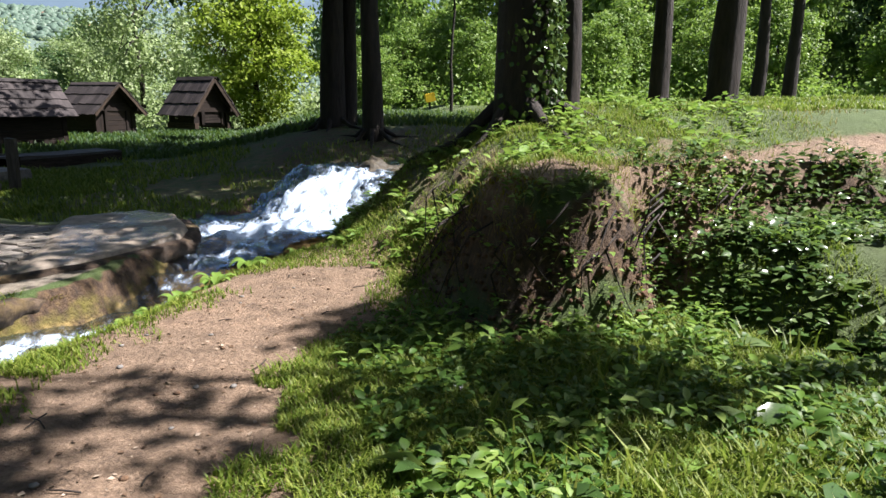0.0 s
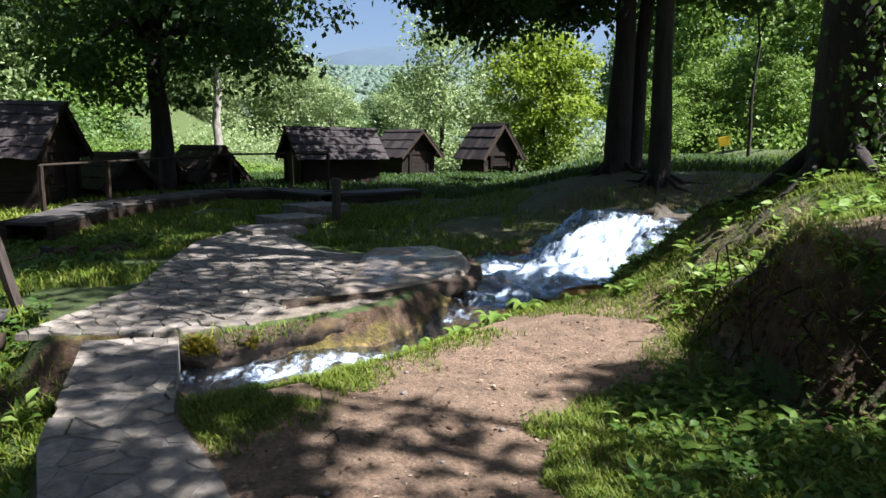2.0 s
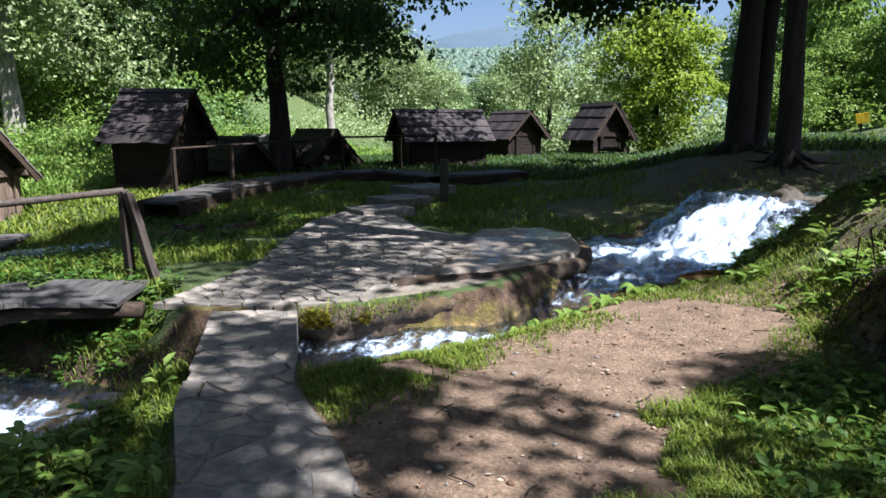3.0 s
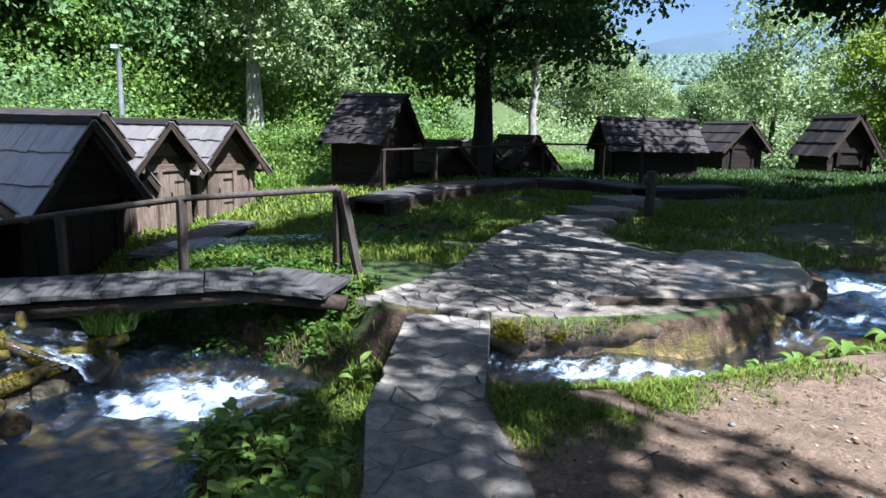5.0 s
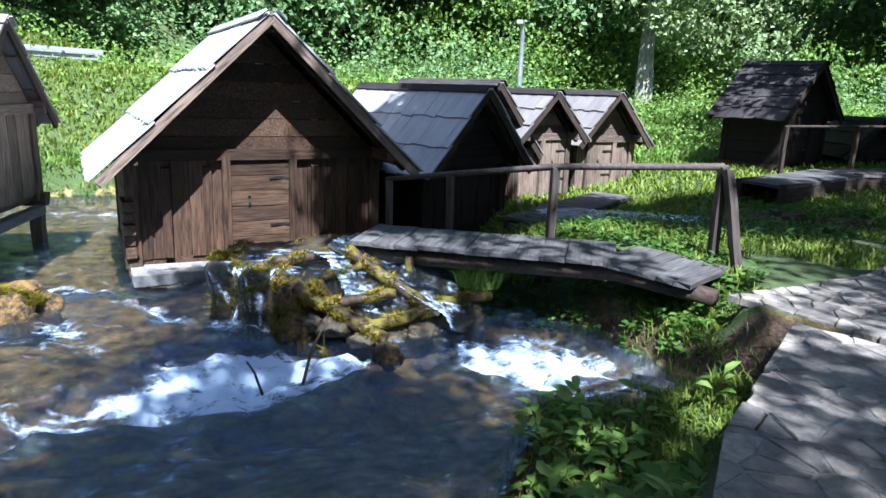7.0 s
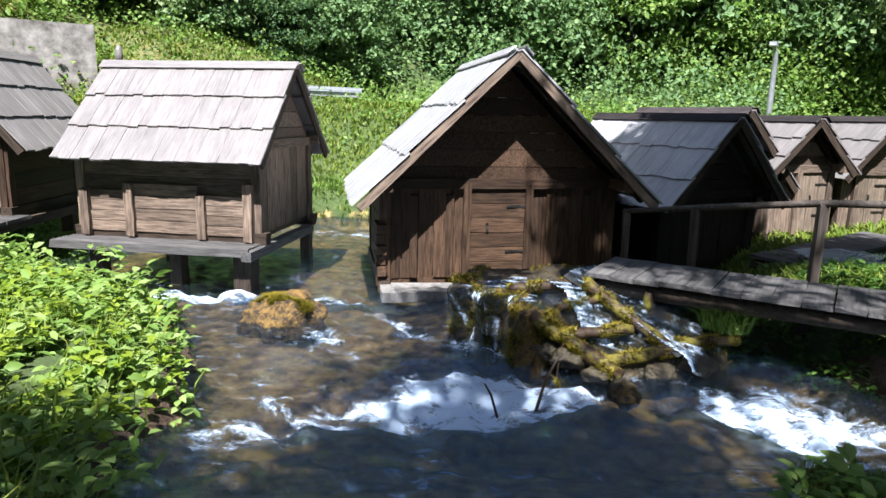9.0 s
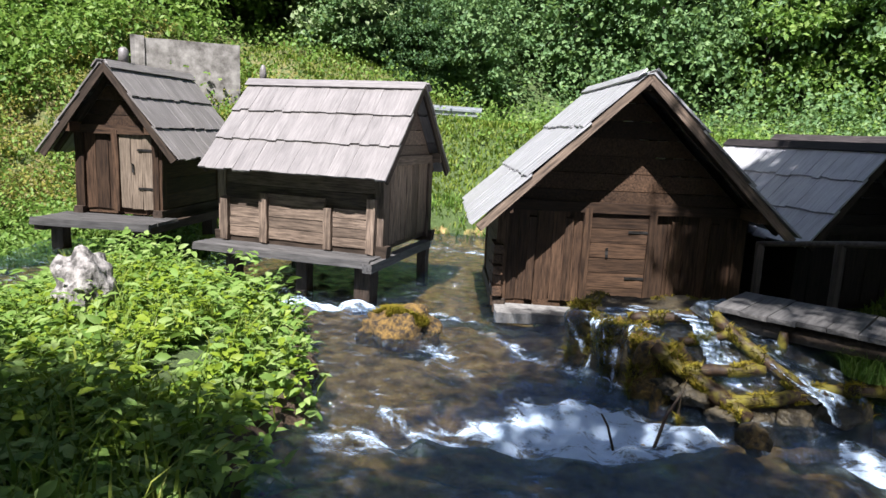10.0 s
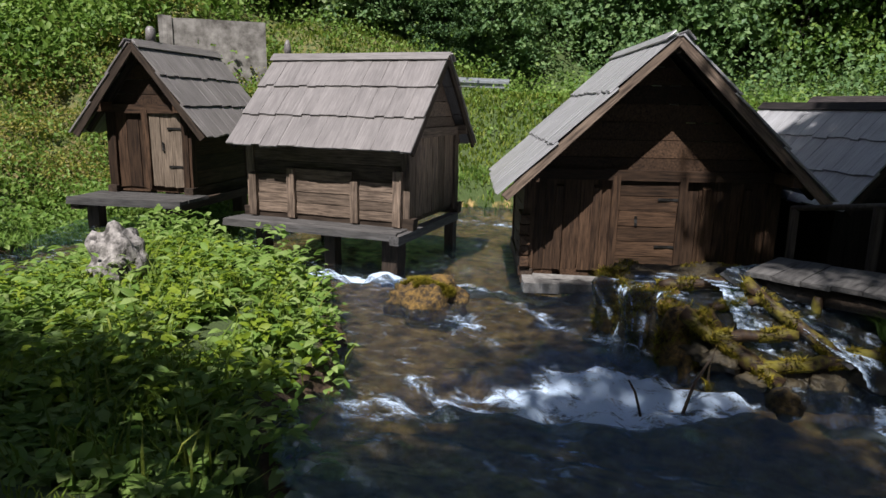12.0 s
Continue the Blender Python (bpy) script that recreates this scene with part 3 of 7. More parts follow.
def foam_at(x, y):
    f = np.zeros_like(x)
    for cx, cy, a, b, ang, s in FOAM:
        c, n = math.cos(radians(ang)), math.sin(radians(ang))
        u, v = (x - cx) * c + (y - cy) * n, -(x - cx) * n + (y - cy) * c
        f = np.maximum(f, s * np.exp(-((u / a) ** 2 + (v / b) ** 2)))
    for poly, s in FOAM_POOLS:
        f = np.maximum(f, s * sstep(0.02, -0.13, poly_sd(poly, x, y) + 0.16 * (vnoise(x, y, 3.3) - 0.5)) * (0.16 + 0.62 * vnoise(x + 0.5 * y, y - 0.5 * x, 2.4) + 0.42 * vnoise(x, y, 7.5)))
    return f


def water_surface(x, y):
    f = foam_at(x, y)
    z = water_z(x, y) + 0.05 * (vnoise(x + 0.6 * y, y, 2.2) - 0.5) + 0.055 * (vnoise(x, y, 6.0) - 0.5) + 0.034 * (vnoise(y, x, 10.0) - 0.5)
    fall = sstep(-0.5, -0.1, x + 0.7 * (y - 7.9)) * sstep(1.0, 0.5, x + 0.7 * (y - 7.9)) * (y > 7.2)
    for poly, _ in FOAM_POOLS:  # the plunge pools lie a step below the sheet of water round them
        sd = poly_sd(poly, x, y) + 0.10 * (vnoise(x, y, 3.3) - 0.5)
        z = z - 0.12 * sstep(0.05, -0.06, sd) + 0.02 * np.exp(-((sd - 0.10) / 0.08) ** 2)
    return z + 0.16 * fall * (vnoise(x, y, 4.2) - 0.5) + 0.12 * fall * (vnoise(x, y, 9) - 0.5) + f * (0.11 * (vnoise(x, y, 4.5) - 0.4) + 0.10 * (vnoise(x, y, 10) - 0.5))


_me, _v = sheet("stream", np.arange(-14.2, 2.6, 0.042), np.arange(-5.6, 10.0, 0.042), water_surface, M_WATER, lambda x, y: poly_sd(STREAM, x, y) < 0.10)
# faint foam everywhere paints small white glints on the ripples
set_attr(_me, "foam", np.maximum(foam_at(_v[:, 0], _v[:, 1]), 0.07))
stream = tagged(new("stream", _me), "clear fast stream with white foam and small cascades", "stream", kind="structure")
for _nm, _poly, _z, _lab, _fo in (("side_channel", SIDE_STREAM, -0.42, "shallow brown side channel among plants", 0.1), ("flume_pool", FLUME_POOL, -0.16, "small pool of dark water beside the plank bridge", 0.22)):
    _px, _py = [p[0] for p in _poly], [p[1] for p in _poly]
    _me, _v = sheet(_nm, np.arange(min(_px), max(_px), 0.08), np.arange(min(_py), max(_py), 0.08), lambda x, y: _z + 0.03 * (vnoise(x, y, 5) - 0.5), M_WATER, lambda x, y: poly_sd(_poly, x, y) < 0.1)
    set_attr(_me, "foam", _fo + 0.5 * np.exp(-((_v[:, 0] + 7.6) ** 2 + (_v[:, 1] - 6.2) ** 2) / 0.3) * (_nm == "flume_pool"))
    tagged(new(_nm, _me), _lab, "stream", kind="structure")

# ---- far hills ----
def hill(name, mat, label, y0, depth, height, x0, x1, seed, shape):
    xs, ys = np.linspace(x0, x1, 90), np.linspace(y0, y0 + depth, 26)

    def zf(x, y):
        k = sstep(0, 1, (y - y0) / depth)
        return -4 + (height * shape(x)) * k + height * 0.10 * k * (vnoise(x, y, 0.006) - 0.5)
    me, v = sheet(name, xs, ys, zf, mat)
    return tagged(new(name, me), label, "hill", kind="structure")


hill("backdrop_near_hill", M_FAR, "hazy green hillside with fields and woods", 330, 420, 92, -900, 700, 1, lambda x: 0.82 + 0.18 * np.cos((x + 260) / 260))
hill("backdrop_far_ridge", M_FAR_HAZE, "wooded ridge on the horizon, hazed blue", 900, 500, 214, -1500, 1200, 2, lambda x: 0.80 + 0.14 * np.sin((x + 950) / 420) + 0.04 * np.sin(x / 90))

# woods and hedgerows on the far hillside
def near_hill_z(x, y):
    k = sstep(0, 1, (y - 330) / 420)
    return -4 + 92 * (0.82 + 0.18 * np.cos((x + 260) / 260)) * k + 9.2 * k * (vnoise(x, y, 0.006) - 0.5)


_r = np.random.default_rng(61)
_x, _y = _r.uniform(-620, 120, 14000), _r.uniform(335, 740, 14000)
_k = (vnoise(_x, _y, 0.012) + 0.6 * vnoise(_x, _y, 0.035) + 0.25 * vnoise(_x * 0.2, _y, 0.09) > 1.08)
_x, _y = _x[_k], _y[_k]
_n = len(_x)
_s = _r.uniform(1.6, 4.2, _n)
_u = np.array([(math.cos(a) * q, math.sin(a) * q, h) for h, q in ((0.0, 0.7), (0.55, 1.0), (1.1, 0.6)) for a in (0, 1.05, 2.1, 3.15, 4.2, 5.25)] + [(0, 0, 1.45)])
_vs = np.stack([_x, _y, near_hill_z(_x, _y) - 1.0], 1)[:, None, :] + _u[None] * (_s[:, None, None] * np.array([1.1, 1.1, 1.0])) * _r.uniform(0.75, 1.25, (_n, len(_u), 1))
_fs = [(6 * i + k, 6 * i + (k + 1) % 6, 6 * i + 6 + (k + 1) % 6) for i in (0, 1) for k in range(6)] + [(6 * i + k, 6 * i + 6 + (k + 1) % 6, 6 * i + 6 + k) for i in (0, 1) for k in range(6)] + [(12 + k, 12 + (k + 1) % 6, 18) for k in range(6)]
_ff = (np.array(_fs)[None] + (np.arange(_n) * len(_u))[:, None, None]).reshape(-1, 3)
# wood colour kept pale and bluish, distance haze included
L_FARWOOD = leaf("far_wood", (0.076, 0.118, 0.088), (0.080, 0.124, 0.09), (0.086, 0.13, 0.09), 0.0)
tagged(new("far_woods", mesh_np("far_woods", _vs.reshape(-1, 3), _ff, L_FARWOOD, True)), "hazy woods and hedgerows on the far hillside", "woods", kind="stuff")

# ---- the mill huts ----
def gable_z(y, half, eave, ridge):
    return ridge - (ridge - eave) * abs(y) / half


def gable_board(parent, name, x, z0, z1, wall, half, eave, ridge, mat, th=0.035, drop=0.09):
    """A level board of a gable, cut to the slope at both ends."""
    def lim(z):
        return max(0.02, min(wall, (ridge - drop - z) / (ridge - eave) * half))
    a, b = lim(z0 + 0.004), lim(z1 - 0.004)
    bm = bmesh.new()
    ring = [(-a, z0 + 0.004), (a, z0 + 0.004), (b, z1 - 0.004), (-b, z1 - 0.004)]
    fr = [bm.verts.new((x + th / 2, y, z)) for y, z in ring]
    bk = [bm.verts.new((x - th / 2, y, z)) for y, z in ring]
    bm.faces.new(fr)
    bm.faces.new(bk[::-1])
    for i in range(4):
        j = (i + 1) % 4
        bm.faces.new((fr[j], fr[i], bk[i], bk[j]))
    return part(name, bm, mat, parent)


def roof(hut, half, eave, ridge, x0, x1, mat, rows=3, bw=0.19, th=0.022, seed=0, cap=True, barge=M_BEAM, uneven=1.0, cap_mat=None):
    """Two slopes of overlapping rows of boards, with barge boards and a ridge cap."""
    r = random.Random(seed)
    slope = Vector((0, half, eave - ridge))
    length = slope.length
    for sgn in (-1, 1):
        side = new("roof_slope")
        side.parent = hut
        side.empty_display_size = 0.1
        down = Vector((0, sgn * half, eave - ridge)).normalized()
        up = Vector((0, sgn * (ridge - eave), half)).normalized()
        n = max(3, round((x1 - x0) / bw))
        w = (x1 - x0) / n
        for row in range(rows):
            a, b = length * row / rows, length * (row + 1) / rows + 0.07
            for i in range(n):
                l = b - a + r.uniform(-0.02, 0.02) * uneven
                c = Vector((x0 + w * (i + 0.5), 0, ridge)) + down * ((a + b) / 2 + r.uniform(-0.012, 0.012) * uneven)
                lift = 0.06 + 0.004 * (i % 2) + r.uniform(0, 0.003) * uneven
                tilt = -0.030 / (b - a)
                m = basis(c + up * lift, down - up * tilt, (1, 0, 0))
                m = m @ Matrix.Rotation(r.uniform(-0.012, 0.012) * uneven, 4, "Z") @ Matrix.Rotation(r.uniform(-0.02, 0.02) * uneven, 4, "X")
                piece("roof_board", board(l, w + 0.004, th, mat, r.randrange(4), 0.003), side, m)
        for x in (x0 + 0.04, x1 - 0.03):
            plank(hut, "barge_board", Vector((x, 0, ridge - 0.02)) + up * 0.0, Vector((x, 0, ridge - 0.02)) + down * (length + 0.02), 0.09, 0.035, barge, up, 1)
        k = 4
        for i in range(k):
            x = x0 + 0.25 + (x1 - x0 - 0.5) * i / (k - 1)
            plank(hut, "rafter", Vector((x, 0, ridge - 0.03)), Vector((x, 0, ridge - 0.03)) + down * (length * 0.97), 0.07, 0.06, M_BEAM, (1, 0, 0), i % 3)
    plank(hut, "ridge_beam", (x0 + 0.06, 0, ridge - 0.06), (x1 - 0.05, 0, ridge - 0.06), 0.10, 0.16, M_BEAM, (0, 1, 0), 1)
    if cap:
        for sgn in (-1, 1):
            down = Vector((0, sgn * half, eave - ridge)).normalized()
            up = Vector((0, sgn * (ridge - eave), half)).normalized()
            c = Vector((0, 0, ridge)) + up * 0.088 + down * 0.055
            plank(hut, "ridge_board", c + Vector((x0 - 0.02, 0, 0)), c + Vector((x1 + 0.03, 0, 0)), 0.13, 0.018, cap_mat or mat, down, sgn + 1)


def mill_hut(x, y, yaw, base, ridge, eave, half, wall, length, front, back, label, mat_roof=M_ROOF, mat_wall=M_WALL, door="mid", seed=0, rows=3, bw=0.19,
             sill=True, stilts=0.0, deck=0.0, plankw=0.2, door_mat=None, name="mill_hut", uneven=1.0, cap=True, detail=True, barge=M_BEAM, cap_mat=None):
    """A small board mill. Its front wall faces along its own x axis; z stays the world's."""
    r = random.Random(seed)
    hut = thing(name, pose(x, y, 0, 0, 0, yaw), label, "mill hut", "wooden mill huts along the stream")
    top = gable_z(wall, half, eave, ridge) - 0.06
    roof(hut, half, eave, ridge, -length - back, front, mat_roof, rows, bw, 0.022, seed, cap, barge, uneven, cap_mat)
    # floor, sills, corner posts
    plank(hut, "floor", (-length, 0, base + 0.05), (0, 0, base + 0.05), wall * 2, 0.08, mat_wall)
    for s in (-1, 1):
        plank(hut, "sill_beam", (-length - 0.12, s * (wall - 0.02), base + 0.02), (0.12, s * (wall - 0.02), base + 0.02), 0.14, 0.16, M_BEAM, (0, 1, 0), 2)
        for xx in (0.0, -length):
            plank(hut, "corner_post", (xx, s * (wall - 0.03), base), (xx, s * (wall - 0.03), top), 0.13, 0.12, mat_wall, (0, 1, 0), 1)
        plank(hut, "wall_plate", (-length - back * 0.7, s * (wall - 0.02), top), (front * 0.9, s * (wall - 0.02), top), 0.12, 0.13, mat_wall, (0, 1, 0), 2)
        n = max(3, round((top - base - 0.1) / (plankw * 1.1)))
        for i in range(n):
            z = base + 0.1 + (top - base - 0.1) * (i + 0.5) / n
            plank(hut, "wall_plank", (-length, s * wall, z), (0, s * wall, z), 0.04, (top - base - 0.1) / n - 0.006, mat_wall, (0, 1, 0), r.randrange(4))
    # gables
    lintel = top - 0.02
    for xx in (0.02, -length - 0.02):
        z = lintel
        while z < ridge - 0.16:
            z1 = min(z + plankw, ridge - 0.1)
            gable_board(hut, "gable_board", xx, z - (0.03 if xx < 0 else 0), z1 + (0.03 if xx < 0 else 0), wall + 0.05, half, eave, ridge, mat_wall)
            z = z1
    plank(hut, "lintel_beam", (0.05, -wall - 0.05, lintel), (0.05, wall + 0.05, lintel), 0.07, 0.12, mat_wall, (1, 0, 0), 1)
    n = max(3, round((lintel - base) / plankw))
    for i in range(n):
        z = base + 0.1 + (lintel - base - 0.1) * (i + 0.5) / n
        plank(hut, "wall_plank", (-length, -wall, z), (-length, wall, z), 0.04, (lintel - base - 0.1) / n - 0.006, mat_wall, (1, 0, 0), r.randrange(4))
    # front: upright boards to both sides of a door of level boards
    dm = door_mat or mat_wall
    d0, d1 = {"mid": (-0.28, 0.34), "wide": (-0.16, 0.13), "left": (-0.36, 0.12), "right": (0.02, 0.52), "none": (0, 0)}[door]
    d0, d1 = d0 * wall * 1.6, d1 * wall * 1.6
    yy = -wall + 0.05
    while yy < wall - 0.05:
        w = r.uniform(0.14, 0.22)
        c = yy + w / 2
        yy += w
        if door != "none" and d0 - 0.03 < c < d1 + 0.03:
            continue
        plank(hut, "front_board", (0.0 + r.uniform(-0.008, 0.008), c, base + 0.08), (0.0, c, lintel), 0.035, w - 0.006, mat_wall, (1, 0, 0), r.randrange(4))
    if door != "none":
        dd = new("door")
        dd.parent = hut
        dd.empty_display_size = 0.1
        h = lintel - base - 0.16
        if dm is M_WALL_PALE:
            k = 3
            for i in range(k):
                c = d0 + (d1 - d0) * (i + 0.5) / k
                plank(dd, "door_board", (0.03, c, base + 0.1), (0.03, c, base + 0.1 + h), 0.035, (d1 - d0) / k - 0.007, dm, (1, 0, 0), i)
        else:
            k = max(4, round(h / 0.17))
            for i in range(k):
                z = base + 0.1 + h * (i + 0.5) / k
                plank(dd, "door_board", (0.035, d0, z), (0.035, d1, z), 0.035, h / k - 0.007, dm, (1, 0, 0), i % 4)
        for c in (d0 - 0.05, d1 + 0.05):
            plank(dd, "door_post", (0.05, c, base + 0.06), (0.05, c, lintel), 0.07, 0.09, mat_wall, (1, 0, 0), 2)
        if detail:
            for z in (base + 0.1 + h * 0.28, base + 0.1 + h * 0.8):
                plank(dd, "hinge", (0.058, d1 - 0.22, z), (0.058, d1 + 0.02, z), 0.008, 0.03, M_IRON, (1, 0, 0), 0)
            plank(dd, "latch", (0.062, d0 + 0.2, base + 0.1 + h * 0.5), (0.062, d0 + 0.2, base + 0.1 + h * 0.62), 0.012, 0.03, M_IRON, (1, 0, 0), 0)
    if deck:
        for i in range(4):
            c = deck * (i + 0.5) / 4 + 0.05
            plank(hut, "deck_board", (c, -wall - 0.2, base - 0.02), (c, wall + 0.25, base - 0.02), deck / 4 - 0.01, 0.045, M_DECK, (1, 0, 0), i)
        plank(hut, "deck_edge", (deck + 0.07, -wall - 0.2, base - 0.04), (deck + 0.07, wall + 0.25, base - 0.04), 0.05, 0.10, M_DECK, (1, 0, 0), 1)
        for s in (-1, 1):
            plank(hut, "deck_beam", (-length, s * (wall + 0.1), base - 0.1), (deck + 0.05, s * (wall + 0.1), base - 0.1), 0.12, 0.12, M_BEAM, (0, 1, 0), s + 1)
    if stilts:
        for s in (-1, 1):
            for xx in (deck * 0.7, -length * 0.85):
                plank(hut, "stilt", (xx, s * (wall - 0.02), base - stilts), (xx, s * (wall - 0.02), base - 0.05), 0.17, 0.17, M_BEAM, (0, 1, 0), 1)
    return hut


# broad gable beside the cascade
# paler roof and barge boards carry this gable's sunlight in their colour
HUT_A = mill_hut(-8.45, 0.92, 11.0, -0.63, 2.045, 0.40, 1.70, 1.42, 1.75, 0.60, 0.45, "broad brown board mill hut with a steep grey board roof", door="wide", seed=1, bw=0.11, mat_roof=M_ROOF_SHEEN, barge=M_WALL_WARM)
for _i in range(6):
    plank(HUT_A, "log_end", (-0.25, -1.44, -0.56 + 0.125 * _i), (0.10 + 0.05 * (_i % 2), -1.44, -0.56 + 0.125 * _i), 0.11, 0.105, M_WALL, (0, 1, 0), _i % 3)
for _y in (-1.05, -0.62, 0.62, 1.08):
    plank(HUT_A, "front_batten", (0.045, _y, -0.53), (0.045, _y, 0.46), 0.03, 0.09, M_WALL, (1, 0, 0), 1)



def side_bays(hut, wall, length, base, top, bays, mat):
    """Upright posts and hatches of level boards on a hut's long side."""
    for i, (a, b, hatch) in enumerate(bays):
        plank(hut, "side_post", (a, -wall - 0.07, base), (a, -wall - 0.07, base + (top - base) * hatch), 0.11, 0.10, mat, (1, 0, 0), i % 3)
        if b > a:
            n = 4
            for k in range(n):
                z = base + 0.05 + (top - base) * hatch * 0.92 * (k + 0.5) / n
                plank(hut, "hatch_board", (a + 0.06, -wall - 0.045, z), (b - 0.06, -wall - 0.045, z), 0.035, (top - base) * hatch * 0.92 / n - 0.008, mat, (0, 1, 0), (i + k) % 4)


HUT_B = mill_hut(-9.209, -1.886, 82.4, -0.17, 1.927, 0.779, 1.12, 0.85, 2.30, 0.222, 0.12, "weathered mill hut on stilts with a grey board roof", door="none", seed=2, bw=0.13, mat_wall=M_WALL_WARM)
side_bays(HUT_B, 0.85, 2.30, -0.17, 0.74, [(-2.22, -1.62, 0.62), (-1.62, -0.68, 0.72), (-0.68, -0.08, 0.58), (-0.08, -0.08, 0.75)], M_WALL_WARM)
for _i in range(3):
    plank(HUT_B, "deck_board", (-2.45, -0.95 - 0.135 * _i, -0.215), (0.05, -0.95 - 0.135 * _i, -0.215), 0.13, 0.045, M_DECK, (0, 1, 0), _i)
plank(HUT_B, "deck_edge", (-2.45, -1.30, -0.235), (0.08, -1.30, -0.235), 0.05, 0.09, M_DECK, (0, 1, 0), 2)
plank(HUT_B, "deck_beam", (0.06, -1.34, -0.27), (0.06, 0.75, -0.27), 0.12, 0.11, M_DECK, (1, 0, 0), 1)
for _x, _y, _w in ((-0.10, -1.0, 0.24), (0.0, 0.78, 0.15), (-2.1, -0.9, 0.17), (-1.0, -0.95, 0.17), (-2.1, 0.75, 0.17)):
    plank(HUT_B, "stilt", (_x, _y, -1.05), (_x, _y, -0.24), _w, _w * 0.9, M_BEAM, (0, 1, 0), 1)
HUT_C = mill_hut(-8.84, -5.952, 3.6, 0.0, 2.055, 0.849, 0.956, 0.62, 1.65, 0.323, 0.24, "narrow mill hut with a pale plank door and grey board roof", door="right", seed=3, bw=0.15, stilts=0.45, deck=0.7, door_mat=M_WALL_PALE)
for _hut, _x, _z in ((HUT_C, -0.16, 2.10), (HUT_B, -2.25, 1.96)):
    tube_part("finial", _hut, [(_x, 0, _z), (_x, 0, _z + 0.12), (_x, 0, _z + 0.19), (_x, 0, _z + 0.23)], [0.075, 0.07, 0.065, 0.03] if _hut is HUT_C else [0.05, 0.05, 0.04, 0.02], M_ROOF, 9, 0.08, 2)
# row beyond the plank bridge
mill_hut(-9.45, 3.78, 28, -0.62, 1.40, 0.28, 1.05, 0.85, 2.0, 0.42, 0.3, "dark mill hut with a grey board roof", mat_wall=M_WALL_DARK, mat_roof=M_ROOF_SHEEN, door="none", seed=4, bw=0.12, cap_mat=M_ROOF_DARK)
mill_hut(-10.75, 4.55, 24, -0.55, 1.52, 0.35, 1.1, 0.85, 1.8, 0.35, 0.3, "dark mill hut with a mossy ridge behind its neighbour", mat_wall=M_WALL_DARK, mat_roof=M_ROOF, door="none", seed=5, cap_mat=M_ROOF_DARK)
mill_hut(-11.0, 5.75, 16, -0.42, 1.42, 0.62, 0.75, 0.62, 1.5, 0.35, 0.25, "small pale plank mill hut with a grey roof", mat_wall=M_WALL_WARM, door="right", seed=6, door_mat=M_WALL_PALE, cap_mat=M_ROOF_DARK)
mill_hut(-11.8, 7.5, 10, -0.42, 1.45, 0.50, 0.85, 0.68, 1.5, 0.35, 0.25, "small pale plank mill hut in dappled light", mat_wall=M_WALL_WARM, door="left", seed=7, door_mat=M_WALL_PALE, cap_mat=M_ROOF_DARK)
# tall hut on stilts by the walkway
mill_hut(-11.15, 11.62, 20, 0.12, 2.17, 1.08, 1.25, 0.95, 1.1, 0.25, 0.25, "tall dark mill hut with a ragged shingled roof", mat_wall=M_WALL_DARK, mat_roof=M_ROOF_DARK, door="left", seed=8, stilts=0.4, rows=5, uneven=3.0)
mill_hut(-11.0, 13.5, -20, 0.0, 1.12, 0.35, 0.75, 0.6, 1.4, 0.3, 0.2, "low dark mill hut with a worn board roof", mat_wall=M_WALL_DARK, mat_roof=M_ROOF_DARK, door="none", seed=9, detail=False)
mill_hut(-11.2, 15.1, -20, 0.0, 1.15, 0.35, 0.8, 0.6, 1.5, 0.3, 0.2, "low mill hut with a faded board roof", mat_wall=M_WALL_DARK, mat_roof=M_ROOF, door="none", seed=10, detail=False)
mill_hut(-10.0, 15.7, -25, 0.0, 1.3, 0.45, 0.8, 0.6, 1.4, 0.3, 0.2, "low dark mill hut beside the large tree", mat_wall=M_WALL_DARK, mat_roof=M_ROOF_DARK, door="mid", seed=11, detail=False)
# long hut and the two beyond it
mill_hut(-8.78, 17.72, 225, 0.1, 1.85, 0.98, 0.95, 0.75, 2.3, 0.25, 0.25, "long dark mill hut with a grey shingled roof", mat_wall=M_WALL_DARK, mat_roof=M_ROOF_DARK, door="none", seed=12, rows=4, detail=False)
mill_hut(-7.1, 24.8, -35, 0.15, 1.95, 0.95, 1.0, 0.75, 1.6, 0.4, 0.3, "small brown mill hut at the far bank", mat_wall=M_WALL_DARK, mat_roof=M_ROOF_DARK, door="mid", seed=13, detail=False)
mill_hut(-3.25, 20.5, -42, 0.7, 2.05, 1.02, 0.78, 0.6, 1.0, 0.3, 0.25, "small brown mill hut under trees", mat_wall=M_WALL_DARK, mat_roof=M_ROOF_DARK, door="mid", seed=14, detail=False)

# ---- plants ----
def leaf_mesh(name, p, d, n, size, mat, ratio=0.55, fold=0.18):
    """Many folded leaves: foot p, way d, face normal n, length size."""
    d = d / np.linalg.norm(d, axis=1, keepdims=True)
    s = np.cross(d, n)
    s /= np.maximum(np.linalg.norm(s, axis=1, keepdims=True), 1e-6)
    u = np.cross(s, d)
    L = size[:, None]
    w = L * ratio * 0.5
    v = np.stack([p, p + d * L * 0.45 + s * w + u * L * fold * 0.5, p + d * L, p + d * L * 0.45 - s * w + u * L * fold * 0.5], 1)
    k = len(p)
    a = np.arange(k)[:, None] * 4
    f = np.concatenate([a + np.array([[0, 1, 2]]), a + np.array([[0, 2, 3]])], 0)
    return mesh_np(name, v.reshape(-1, 3), f, mat)


